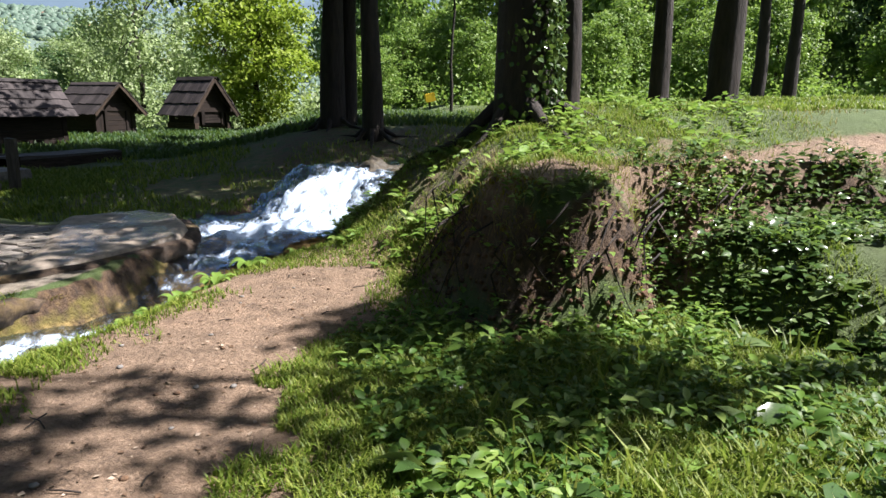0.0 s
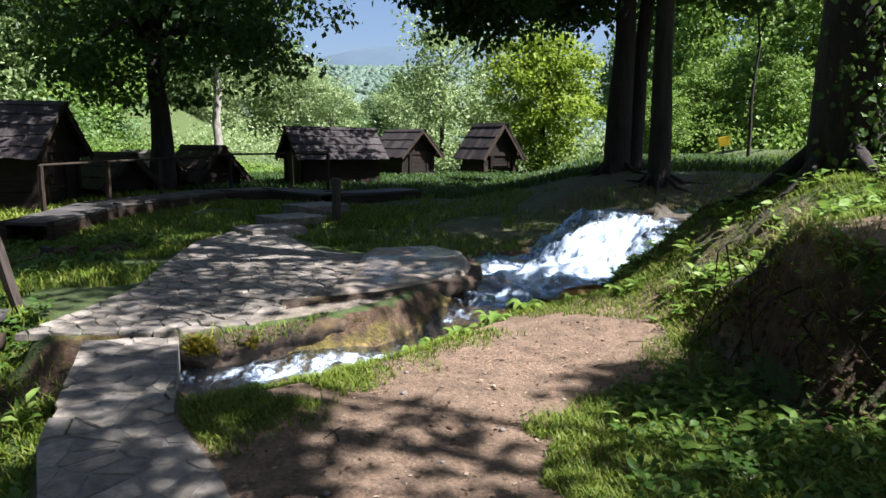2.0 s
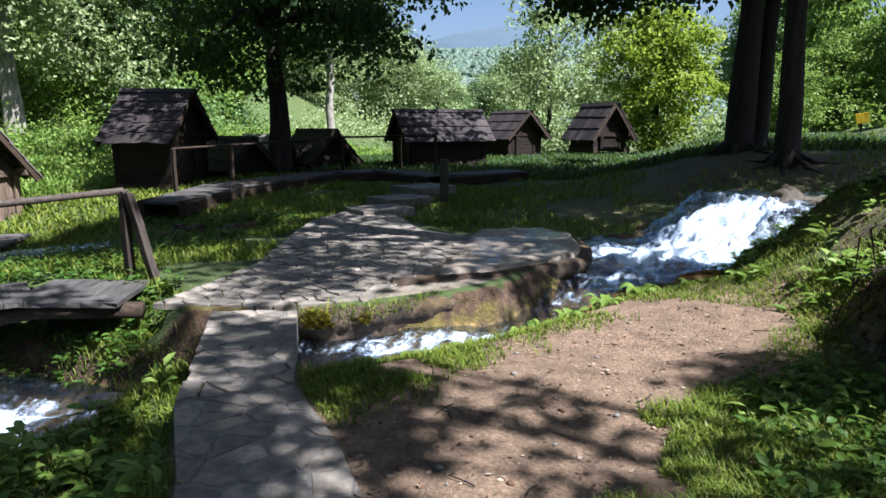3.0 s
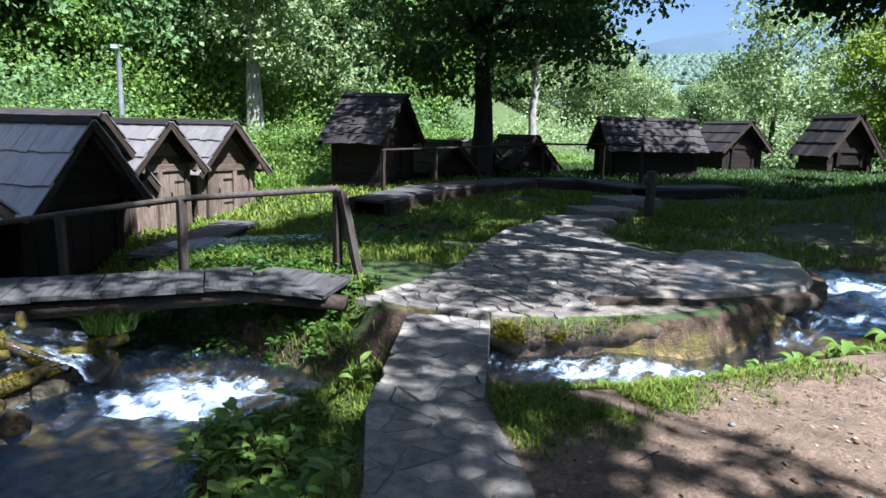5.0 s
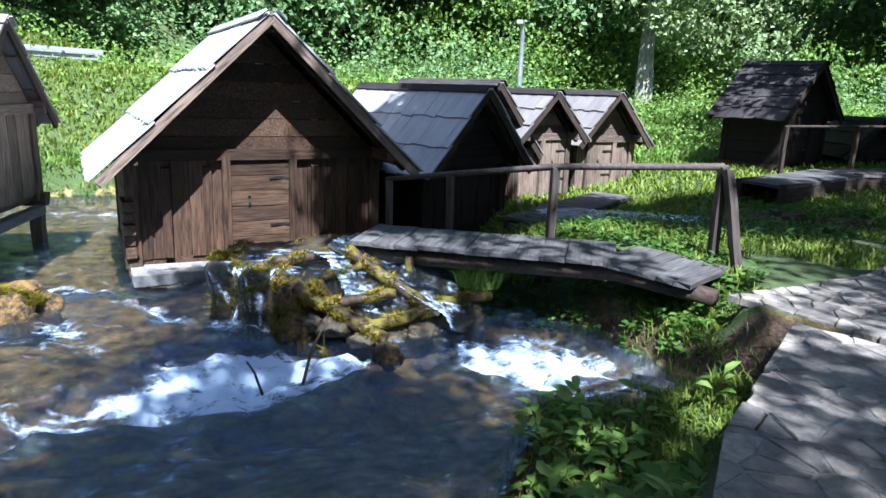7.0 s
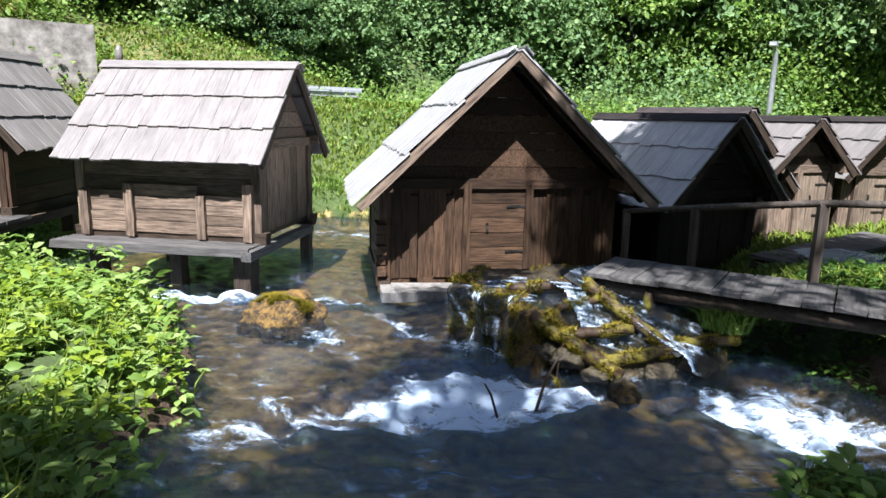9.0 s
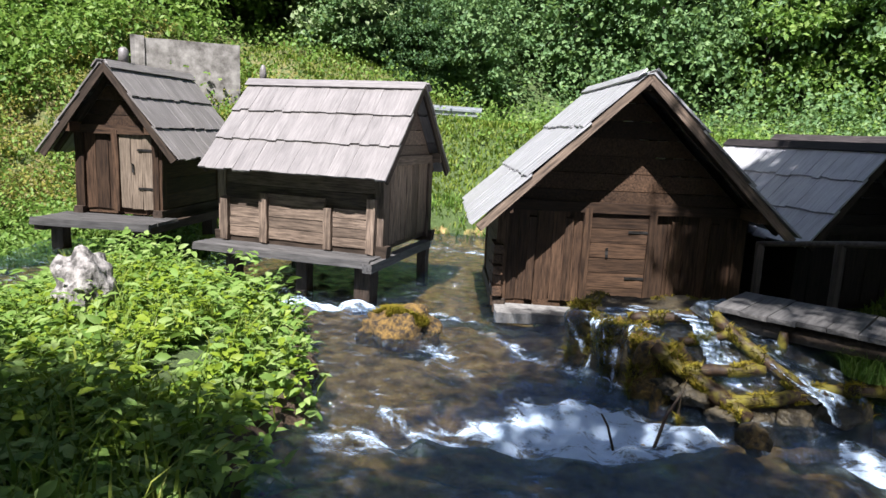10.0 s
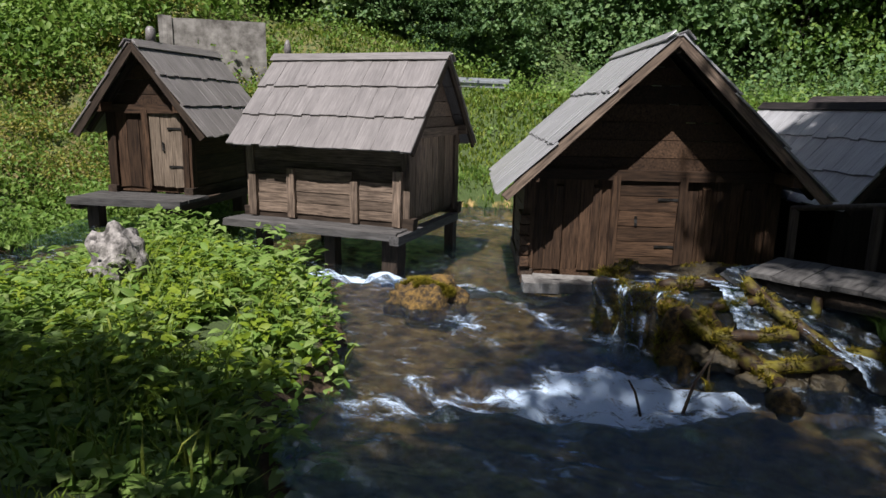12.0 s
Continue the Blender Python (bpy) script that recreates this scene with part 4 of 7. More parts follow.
def broad_leaf_mesh(name, p, d, n, size, mat, ratio=0.55, fold=0.16):
    """Many oval leaves with a drooping tip, each creased along its midrib."""
    d = d / np.linalg.norm(d, axis=1, keepdims=True)
    s = np.cross(d, n)
    s /= np.maximum(np.linalg.norm(s, axis=1, keepdims=True), 1e-6)
    u = np.cross(s, d)
    L = size[:, None]
    w, f = L * ratio * 0.5, L * fold
    rows = [p, p + d * L * 0.35 - u * f * 0.1, p + d * L * 0.7 - u * f * 0.3, p + d * L - u * f * 1.3]
    for q, a, k in ((1, 0.95, 0.55), (2, 0.72, 0.25)):
        rows += [rows[q] + s * w * a + u * f * k, rows[q] - s * w * a + u * f * k]
    v = np.stack(rows, 1)
    a = np.arange(len(p))[:, None] * 8
    f = np.concatenate([a + np.array([q]) for q in ((0, 4, 1), (1, 4, 6), (1, 6, 2), (2, 6, 3), (0, 1, 5), (1, 7, 5), (1, 2, 7), (2, 3, 7))], 0)
    return mesh_np(name, v.reshape(-1, 3), f, mat, True)


def rand_dir(r, n):
    v = r.normal(size=(n, 3))
    return v / np.linalg.norm(v, axis=1, keepdims=True)


def crown_points(r, centre, rad, clumps, per, clump_r, hollow=0.45, flat=0.38):
    """Leaf feet in clumps spread through a rough, uneven crown."""
    d = rand_dir(r, clumps)
    k = hollow + (1 - hollow) * r.random(clumps) ** 0.6
    bumps = 0.78 + 0.44 * r.random(clumps)
    c = np.array(centre) + d * (k * bumps)[:, None] * np.array(rad)
    size = clump_r * (0.6 + 0.8 * r.random(clumps))
    p = np.repeat(c, per, 0) + np.clip(r.normal(size=(clumps * per, 3)), -1.5, 1.5) * np.repeat(size, per)[:, None] * np.array([0.55, 0.55, flat])
    return c, p


def crown_mesh(name, r, p, size, mat, flat=0.6, centres=None):
    n = len(p)
    d = rand_dir(r, n) + np.array([0, 0, -0.25])
    nn = rand_dir(r, n) * (1 - flat)
    if centres is None:
        nn = nn + np.array([0.3, 0, 0.9]) * flat
    else:
        o = p - np.repeat(centres, n // len(centres), 0) + np.array([0, 0, 0.12])
        nn = nn + o / np.maximum(np.linalg.norm(o, axis=1, keepdims=True), 1e-6) * flat + np.array([0, 0, 0.35])
    return leaf_mesh(name, p, d, nn, size * (0.6 + 0.8 * r.random(n)), mat, 0.7)


def tree(x, y, z, h, r0, crown, label, leafmat, barkmat=M_BARK, lean=(0, 0), clumps=120, per=45, leafsize=0.16, clump_r=0.7, seed=0, limbs=9, roots=False, hollow=0.45, name="tree", flat=0.38):
    """Trunk, limbs and a crown: crown = (dx, dy, centre height, reach x, reach y, reach z)."""
    r = np.random.default_rng(seed + 100)
    t = thing(name, pose(x, y, z), label, "tree")
    cx, cy, cz, ax, ay, az = crown
    k = 9
    pts = []
    for i in range(k):
        f = i / (k - 1)
        pts.append((lean[0] * f * h + 0.08 * r.normal() * f, lean[1] * f * h + 0.08 * r.normal() * f, -0.3 + (h + 0.3) * f))
    rad = [r0 * (1.28 if i == 0 else 1.06 if i == 1 else 1 - 0.75 * (i / (k - 1)) ** 1.3) for i in range(k)]
    pts.insert(1, (pts[0][0], pts[0][1], 0.12))
    rad.insert(1, r0 * 1.14)
    tube_part("trunk", t, pts, rad, barkmat, 14, 0.10, seed)
    if roots:
        for i in range(7):
            a = 2 * math.pi * (i + 0.3 * r.random()) / 7
            l = r0 * (2.2 + 3.5 * r.random())
            rp = [(math.cos(a) * r0 * 0.7, math.sin(a) * r0 * 0.7, 0.20)]
            for q in (0.3, 0.65, 1.0):
                px_, py_ = math.cos(a) * (r0 + l * q), math.sin(a) * (r0 + l * q)
                rp.append((px_, py_, float(ground_z(x + px_, y + py_)) - z + 0.03 - 0.05 * q))
            tube_part("root", t, rp, [r0 * 0.30, r0 * 0.17, r0 * 0.11, r0 * 0.05], barkmat, 7, 0.12, seed + i)
    c, p = crown_points(r, (cx, cy, cz), (ax, ay, az), clumps, per, clump_r, hollow, flat)
    order = r.permutation(len(c))[:limbs]
    for i in order:
        f = 0.45 + 0.5 * r.random()
        s = Vector((lean[0] * f * h, lean[1] * f * h, h * f))
        e = Vector(c[i])
        m = s.lerp(e, 0.5) + Vector((0, 0, 0.12 * (e - s).length))
        tube_part("limb", t, [s, m, e], [r0 * 0.36, r0 * 0.22, r0 * 0.06], barkmat, 6, 0.05, seed + int(i))
    cr = new("crown", crown_mesh("crown", r, p, leafsize, leafmat, 0.6, c))
    cr.parent = t
    return t


def gz(x, y):
    return float(ground_z(np.array([x]), np.array([y]))[0])


# trees round the stream
IVY_TREE = tree(2.02, 6.8, gz(2.02, 6.8) - 0.02, 9.5, 0.27, (-0.6, -0.2, 9.0, 4.2, 3.4, 2.6), "thick old trunk wrapped in ivy with spreading roots", L_DARK, seed=1, roots=True, clumps=80, per=85, clump_r=0.55, limbs=12)
tree(3.32, 8.95, gz(3.32, 8.95), 9, 0.15, (0.2, 1.2, 8.6, 3.4, 3.0, 2.0), "slender dark trunk behind the ivy tree", L_DARK, seed=2, clumps=140, per=90, leafsize=0.18)
TERRACE_TREE = tree(0.18, 14.5, gz(0.18, 14.5), 11, 0.24, (-1.5, 0.2, 7.2, 5.4, 3.6, 3.6), "tall dark double-trunked tree on the terrace", L_DARK, seed=3, roots=True, clumps=230, per=95, leafsize=0.18, lean=(0.012, 0))
tree(0.52, 14.7, gz(0.5, 14.7), 10, 0.17, (0.2, 0.6, 9.0, 2.6, 2.6, 2.6), "second dark stem beside the double trunk", L_DARK, seed=4, clumps=40, per=40, lean=(0.02, 0.01))
tree(0.93, 13.1, gz(0.93, 13.1), 10, 0.19, (0.3, -0.6, 7.4, 4.0, 3.4, 3.4), "dark trunk on the shaded terrace", L_DARK, seed=5, roots=True, clumps=170, per=90, leafsize=0.18, lean=(-0.015, 0))
tree(6.45, 10.15, gz(6.45, 10.15), 10, 0.23, (0.4, 2.2, 9.0, 2.6, 2.2, 2.4), "dark trunk on the sunny lawn with flared roots", L_MID, seed=6, roots=True, clumps=70, per=60)
tree(7.0, 13.3, gz(7.0, 13.3), 10, 0.19, (-0.6, 0.3, 8.0, 3.4, 3.0, 2.6), "tree with an ivy-pale foot on the lawn", L_MID, seed=7, roots=True, clumps=130, per=90)
tree(11.5, 16.4, gz(11.5, 16.4), 9, 0.16, (0, 0, 7.0, 3.2, 3.2, 3.4), "dark trunk at the lawn's far edge", L_MID, seed=8, clumps=90, per=40)
tree(13.3, 17.5, gz(13.3, 17.5), 9, 0.18, (0, 0, 7.0, 3.2, 3.2, 3.4), "dark trunk at the lawn's far edge", L_MID, seed=9, clumps=90, per=40)
tree(4.3, 22.5, gz(4.3, 22.5), 7, 0.05, (0, 0, 6.4, 1.2, 1.2, 1.6), "thin young tree beside the yellow bin", L_MID, seed=10, clumps=30, per=35)
tree(-10.85, 14.6, 0.1, 6.0, 0.30, (0.1, -0.2, 5.0, 4.6, 3.8, 3.1), "broad dark-leaved tree over the low huts", L_DARK, seed=11, roots=True, clumps=140, per=150, limbs=22, leafsize=0.17, clump_r=0.85, hollow=0.25, flat=0.22)
# unseen trees added behind the viewpoint and beside the path to cast shade
EAST_TREE = tree(7.4, 2.4, gz(7.4, 2.4), 9, 0.15, (-4.1, -0.2, 8.8, 1.5, 1.3, 1.0), "unseen tall leafy tree shading the stone bridge", L_MID, seed=12, clumps=36, per=85, clump_r=0.36, limbs=2)
tree(3.6, -2.6, gz(3.6, -2.6), 9, 0.24, (-1.3, 0.0, 7.0, 1.7, 2.9, 1.0), "unseen leafy tree shading the stream bank", L_MID, seed=13, clumps=95, per=105, clump_r=0.55)
PATH_TREE = tree(3.6, 0.9, gz(3.6, 0.9), 9.5, 0.2, (-1.6, -1.3, 9.8, 1.6, 0.85, 1.0), "unseen tall tree shading the stream and huts", L_MID, seed=14, clumps=30, per=85, clump_r=0.42, limbs=5)


def bough(parent, start, tip, rad, clumps, per, mat, seed, leafsize=0.15, clump_r=0.45, label="hanging leafy bough", bark=M_BARK):
    """A long limb out of a trunk with leaf clumps round its tip; places are in the tree's own space."""
    r = np.random.default_rng(seed)
    s, e = Vector(start), Vector(tip)
    m = s.lerp(e, 0.55) + Vector((0, 0, 0.10 * (e - s).length))
    b = tube_part("bough", parent, [s, m, e], [0.035, 0.022, 0.01], bark, 7, 0.06, seed, label)
    c, p = crown_points(r, tip, rad, clumps, per, clump_r, 0.2, 0.3)
    for k in range(min(6, clumps)):
        tube_part("twig", b, [m.lerp(e, 0.3 + 0.1 * k), Vector(c[k])], [0.014, 0.005], bark, 5)
    lf = new("leaves", crown_mesh("leaves", r, p, leafsize, mat, 0.6, c))
    lf.parent = b
    return b


bough(TERRACE_TREE, (0, 0, 4.2), (-2.7, -0.6, 3.35), (1.7, 1.3, 0.65), 60, 60, L_DARK, 71)
bough(TERRACE_TREE, (0, 0, 4.6), (-1.2, 0.6, 3.6), (1.2, 1.3, 0.6), 40, 60, L_DARK, 72)
bough(TERRACE_TREE, (0, 0, 5.0), (2.2, 0.2, 3.9), (1.6, 1.2, 0.6), 45, 60, L_DARK, 73)
# from here on: out-of-view boughs, added to shade huts, stream, lawn and path
bough(IVY_TREE, (0, 0, 6.0), (-5.3, -2.6, 8.2), (1.5, 1.2, 0.7), 34, 90, L_DARK, 74)
bough(PATH_TREE, (0, 0, 6.5), (-6.0, 1.8, 10.2), (2.3, 1.7, 0.6), 160, 95, L_MID, 75)
bough(PATH_TREE, (0, 0, 7.0), (-2.6, 1.3, 9.9), (1.3, 1.2, 0.5), 8, 80, L_MID, 83)
bough(PATH_TREE, (0, 0, 6.8), (-4.75, 0.75, 9.3), (0.7, 0.75, 0.35), 24, 85, L_MID, 84, 0.15, 0.36)
bough(PATH_TREE, (0, 0, 6.6), (-4.5, -1.05, 9.2), (0.6, 0.95, 0.35), 9, 85, L_MID, 85, 0.15, 0.34)
bough(PATH_TREE, (0, 0, 6.9), (-1.3, -0.05, 9.0), (0.75, 0.8, 0.4), 18, 85, L_MID, 86, 0.15, 0.4)
bough(EAST_TREE, (0, 0, 6.9), (-0.4, 0.0, 8.8), (0.55, 0.55, 0.35), 9, 90, L_MID, 87)
bough(EAST_TREE, (0, 0, 6.5), (-1.1, 0.95, 8.8), (0.7, 0.5, 0.4), 9, 90, L_MID, 81)
bough(IVY_TREE, (0, 0, 6.5), (-3.3, -0.8, 8.6), (2.1, 2.0, 0.7), 220, 85, L_DARK, 82)
bough(EAST_TREE, (0, 0, 5.5), (-2.0, -0.4, 7.6), (0.9, 0.6, 0.4), 3, 90, L_MID, 77)
bough(TERRACE_TREE, (0, 0, 7.0), (-1.4, -4.4, 8.4), (2.4, 2.2, 0.8), 95, 80, L_DARK, 79)
bough(TERRACE_TREE, (0, 0, 7.5), (-2.4, -1.9, 8.6), (2.4, 2.0, 0.8), 95, 80, L_DARK, 80)
bough(TERRACE_TREE, (0, 0, 7.0), (-5.0, -2.6, 9.3), (2.6, 2.4, 0.8), 130, 80, L_DARK, 78)

# ivy on the thick trunk
_r = np.random.default_rng(5)
_n = 4200
_a = _r.normal(-0.35, 0.75, _n)
_z = _r.random(_n) * 5.0
_rr = 0.30 * (1.2 - 0.08 * _z) + 0.02 + 0.03 * _r.random(_n)
_p = np.stack([np.cos(_a) * _rr, np.sin(_a) * _rr, _z], 1)
_o = np.stack([np.cos(_a), np.sin(_a), np.zeros(_n)], 1)
_ivy = new("ivy", leaf_mesh("ivy", _p, _r.normal(size=(_n, 3)) * 0.6 + np.array([0, 0, -0.6]), _o + _r.normal(size=(_n, 3)) * 0.4, 0.045 + 0.05 * _r.random(_n), L_IVY, 0.9))
_ivy.parent = IVY_TREE
tagged(_ivy, "glossy pale-edged ivy leaves")

# woods: a few grown trees, copied over the slopes
def wood_tree(label, mat, seed, leafsize, clumps, per, low=True, bark=M_BARK):
    return tree(0, 0, 0, 5.5, 0.14, (0, 0, 4.2 if low else 5.2, 2.6, 2.6, 4.0 if low else 2.8), label, mat, bark, seed=seed, clumps=clumps, per=per, leafsize=leafsize, clump_r=0.85, limbs=4, hollow=0.62, flat=0.24)


KINDS = [wood_tree("broad-leaved tree in the hillside wood", L_FOREST, 21, 0.22, 150, 110), wood_tree("bright green tree in the hillside wood", L_DEEP, 22, 0.22, 145, 110),
         wood_tree("dark green tree in the hillside wood", L_DEEP, 23, 0.21, 140, 110), wood_tree("pale green tree of the valley", L_PALE, 24, 0.2, 140, 75), wood_tree("sunlit tree behind the lawn", L_FRESH, 25, 0.22, 145, 105)]
_spots = [(-26.0, 9.0), (-27.5, -24.0), (-25.5, 22.0), (-31.0, 34.0), (9.0, 34.0)]
for _k, (_x, _y) in zip(KINDS, _spots):
    _k.matrix_basis = pose(_x, _y, gz(_x, _y) - 0.3)
_r = random.Random(4)
for _row, (_x0, _step, _sc) in enumerate(((-24.5, 3.3, 0.85), (-28.5, 3.8, 1.05), (-33.5, 4.4, 1.2), (-40.0, 5.2, 1.35), (-48.0, 6.5, 1.5))):
    _y = -38.0
    while _y < 30 + 6 * _row:
        _xx = _x0 + _r.uniform(-1.4, 1.4)
        _k = KINDS[_r.choice((0, 0, 1, 2, 0, 2)) if _y < 4 else _r.choice((4, 4, 4, 3, 0, 3))]
        _s = _sc * _r.uniform(0.8, 1.2)
        if _row == 0 and 10.5 < _y < 17:
            _xx -= 1.6
        if not (_row == 0 and -6 < _y < -1):
            copy_thing(_k, pose(_xx, _y, gz(_xx, _y) - 0.5 * _s, 0, 0, _r.uniform(0, 360)) @ Matrix.Diagonal((_s, _s, _s, 1)))
        _y += _step * _r.uniform(0.75, 1.25)
# the wood turns the corner above the rocky slope
for _row, (_d0, _sc) in enumerate(((19.5, 0.75), (23.0, 0.95), (28.0, 1.15), (34.0, 1.3))):
    for _i in range(13):
        _a = radians(108 + 5.2 * _i + _r.uniform(-2, 2))
        _d = _d0 + _r.uniform(-1.2, 1.2)
        _xx, _yy = -math.sin(_a) * _d, math.cos(_a) * _d
        _s = _sc * _r.uniform(0.8, 1.2)
        if (_row > 0 or _a > radians(150)) and math.hypot(_xx + 11.5, _yy + 13.0) > 5.5:
            copy_thing(KINDS[_r.choice((0, 4, 4, 0, 3))], pose(_xx, _yy, gz(_xx, _yy) - 0.5 * _s, 0, 0, _r.uniform(0, 360)) @ Matrix.Diagonal((_s, _s, _s, 1)))
for _x, _y, _s in ((-20.9, -4.6, 0.42), (-20.4, -6.6, 0.5), (-22.6, -3.4, 0.6), (-23.3, -5.6, 0.65), (-25.2, -3.8, 0.75), (-25.8, -6.9, 0.8), (-24.0, -8.6, 0.7), (-27.5, -5.5, 0.8), (-29.0, -2.2, 0.85), (-31.5, -7.5, 1.0), (-33.0, -4.0, 1.1), (-32.0, -0.5, 1.0), (-37.0, -6.5, 1.3), (-38.0, -2.5, 1.3), (-28.0, -9.0, 0.9), (-36.0, -11.0, 1.2)):
    copy_thing(KINDS[_r.choice((0, 1, 0))], pose(_x, _y, gz(_x, _y) - 0.6, 0, 0, _r.uniform(0, 360)) @ Matrix.Diagonal((_s, _s, _s, 1)))
# wood behind the lawn, valley trees beyond the huts
for _i in range(20):
    _a = radians(_r.uniform(-54, -2))
    _d = _r.uniform(40, 62)
    _x, _y = -math.sin(_a) * _d, math.cos(_a) * _d
    _s = _r.uniform(1.0, 1.5)
    copy_thing(KINDS[_r.choice((4, 1, 2, 0, 4))], pose(_x, _y, gz(_x, _y) - 1.2, 0, 0, _r.uniform(0, 360)) @ Matrix.Diagonal((_s, _s, _s * 1.25, 1)))
for _x, _y, _s in ((2.0, 29.5, 0.42), (6.6, 28.2, 0.45), (11.2, 27.0, 0.45), (16.0, 26.0, 0.5), (4.4, 33.5, 0.55), (9.4, 32.5, 0.6), (14.6, 31.0, 0.6), (20.5, 28.0, 0.6), (7.0, 38.5, 0.7), (13.0, 37.0, 0.7), (24.0, 24.0, 0.6), (19.5, 34.0, 0.75)):
    copy_thing(KINDS[4], pose(_x, _y, gz(_x, _y) - 0.5, 0, 0, _r.uniform(0, 360)) @ Matrix.Diagonal((_s * 1.1, _s * 1.1, _s, 1)))
# unseen tall wood added behind the viewpoint to block sky light
for _i in range(22):
    _a = radians(-98 - 5.6 * _i + _r.uniform(-2, 2))
    _d = _r.uniform(11, 16)
    _x, _y = -math.sin(_a) * _d, math.cos(_a) * _d
    _s = _r.uniform(1.5, 1.9) * (0.72 if _y > -2 else 1.1)
    if _x > 4.5:
        copy_thing(KINDS[_r.choice((0, 2))], pose(_x, _y, gz(_x, _y) - 1.0, 0, 0, _r.uniform(0, 360)) @ Matrix.Diagonal((_s, _s, _s, 1)))
for _i in range(44):
    _a = radians(_r.uniform(4, 44))
    _d = _r.uniform(45, 130)
    _x, _y = -math.sin(_a) * _d, math.cos(_a) * _d
    _s = _r.uniform(0.7, 1.1)
    copy_thing(KINDS[_r.choice((3, 3, 1))], pose(_x, _y, gz(_x, _y) - 1.5, 0, 0, _r.uniform(0, 360)) @ Matrix.Diagonal((_s, _s, _s, 1)))
tree(-2.65, 28.5, 0.2, 5.2, 0.15, (0, 0, 3.5, 2.2, 2.2, 3.0), "vivid yellow-green tree behind the far huts", L_YELLOW, seed=31, clumps=110, per=120, leafsize=0.17, clump_r=0.6, limbs=8, hollow=0.2)
tree(-8.5, 34.5, 0.2, 7.0, 0.13, (0, 0, 4.8, 2.6, 2.6, 3.6), "light open willow behind the far huts", L_PALE, seed=32, clumps=85, per=70, leafsize=0.2, limbs=9)
tree(-4.9, 37.0, 0.2, 6.5, 0.13, (0, 0, 4.4, 2.6, 2.6, 3.2), "light open willow behind the far huts", L_PALE, seed=33, clumps=85, per=70, leafsize=0.2, limbs=9)
tree(-21.8, 15.1, gz(-21.8, 15.1), 9, 0.3, (0.3, 0.3, 6.3, 2.5, 2.5, 4.1), "poplar with a pale grey trunk on the meadow", L_PALE, M_BARK_PALE, seed=34, clumps=175, per=80, leafsize=0.18, limbs=9, hollow=0.3)
tree(-13.2, 20.8, 0.2, 6, 0.17, (0.4, 0.5, 5.4, 1.7, 1.7, 2.2), "poplar with a pale straight trunk", L_PALE, M_BARK_PALE, seed=35, clumps=60, per=30, leafsize=0.16, limbs=6)

# bushes on the meadow slope
def bushes(name, spots, label, mat, leafsize, per, seed, rise=0.5, spread_xy=0.45, rounded=False):
    r = np.random.default_rng(seed)
    P = np.array(spots)
    n = len(P)
    c = np.stack([P[:, 0], P[:, 1], ground_z(P[:, 0], P[:, 1])], 1)
    p = np.repeat(c, per, 0) + np.abs(r.normal(size=(n * per, 3))) * np.array([0, 0, rise]) + np.clip(r.normal(size=(n * per, 3)), -1.7, 1.7) * np.array([spread_xy, spread_xy, 0.08])
    ob = new(name, crown_mesh(name, r, p, leafsize, mat, 0.6, c) if rounded else crown_mesh(name, r, p, leafsize, mat, 0.5))
    return tagged(ob, label, "bushes", kind="stuff")


_r2 = np.random.default_rng(9)
_s = [(x, y) for x, y in zip(_r2.uniform(-24, -13, 900), _r2.uniform(-16, 26, 900)) if poly_sd(STREAM, x, y) > 0.6 and (x < -15.5 or y > 9 or y < -6)]
bushes("meadow_shrubs", _s, "low leafy shrubs and herbs on the sunny slope", L_FRESH, 0.11, 38, 10, 0.28)
_s = [(x, y) for x, y in zip(_r2.uniform(-17, -5, 1300), _r2.uniform(-17, -6.6, 1300)) if (-y - 6.8) + 0.5 * (-x - 9.5) > -0.6]
_lo = [p for p in _s if (-p[1] - 6.8) + 0.5 * (-p[0] - 9.5) < 1.8]
_hi = [p for p in _s if (-p[1] - 6.8) + 0.5 * (-p[0] - 9.5) >= 1.8]
bushes("slope_shrubs", _lo + _hi[::5], "green herbs at the foot of the rocky slope", L_FRESH, 0.08, 110, 14, 0.17, 0.30, True)
bushes("slope_dry_grass", _hi[1::4], "dry tufts and stalks on the rocky slope", L_DRY, 0.055, 120, 15, 0.10, 0.22, True)
bushes("slope_moss_cushions", _hi[2::3], "olive and golden moss cushions on the rocky slope", L_OLIVE, 0.06, 170, 17, 0.10, 0.28, True)
_s = [(x, y) for x, y in zip(_r2.uniform(-19, -6, 420), _r2.uniform(-19, -9, 420)) if 6.6 < (-y - 6.8) + 0.5 * (-x - 9.5) < 11.5]
bushes("crest_bushes", _s, "sunlit leafy bushes along the crest of the rocky slope", L_FRESH, 0.15, 190, 18, 0.75, 0.42, True)
_s = [(x, y) for x, y in zip(_r2.uniform(-34, -20.5, 1000), _r2.uniform(-30, 28, 1000)) if not (x > -22.5 and -6 < y < 0) and not (x > -23.5 and 10.5 < y < 19)]
bushes("hedge", _s, "leafy undergrowth at the foot of the wood", L_FOREST, 0.15, 110, 11, 1.0)
_s = list(zip(_r2.uniform(-27, -22.6, 420), _r2.uniform(8, 27, 420)))
bushes("slope_bushes", _s, "bright leafy bushes below the poplar", L_FRESH, 0.17, 90, 16, 1.2)
_s = list(zip(_r2.uniform(4, 34, 300), _r2.uniform(23, 42, 300)))
bushes("undergrowth", _s, "leafy undergrowth behind the lawn", L_FRESH, 0.17, 70, 12, 0.6)
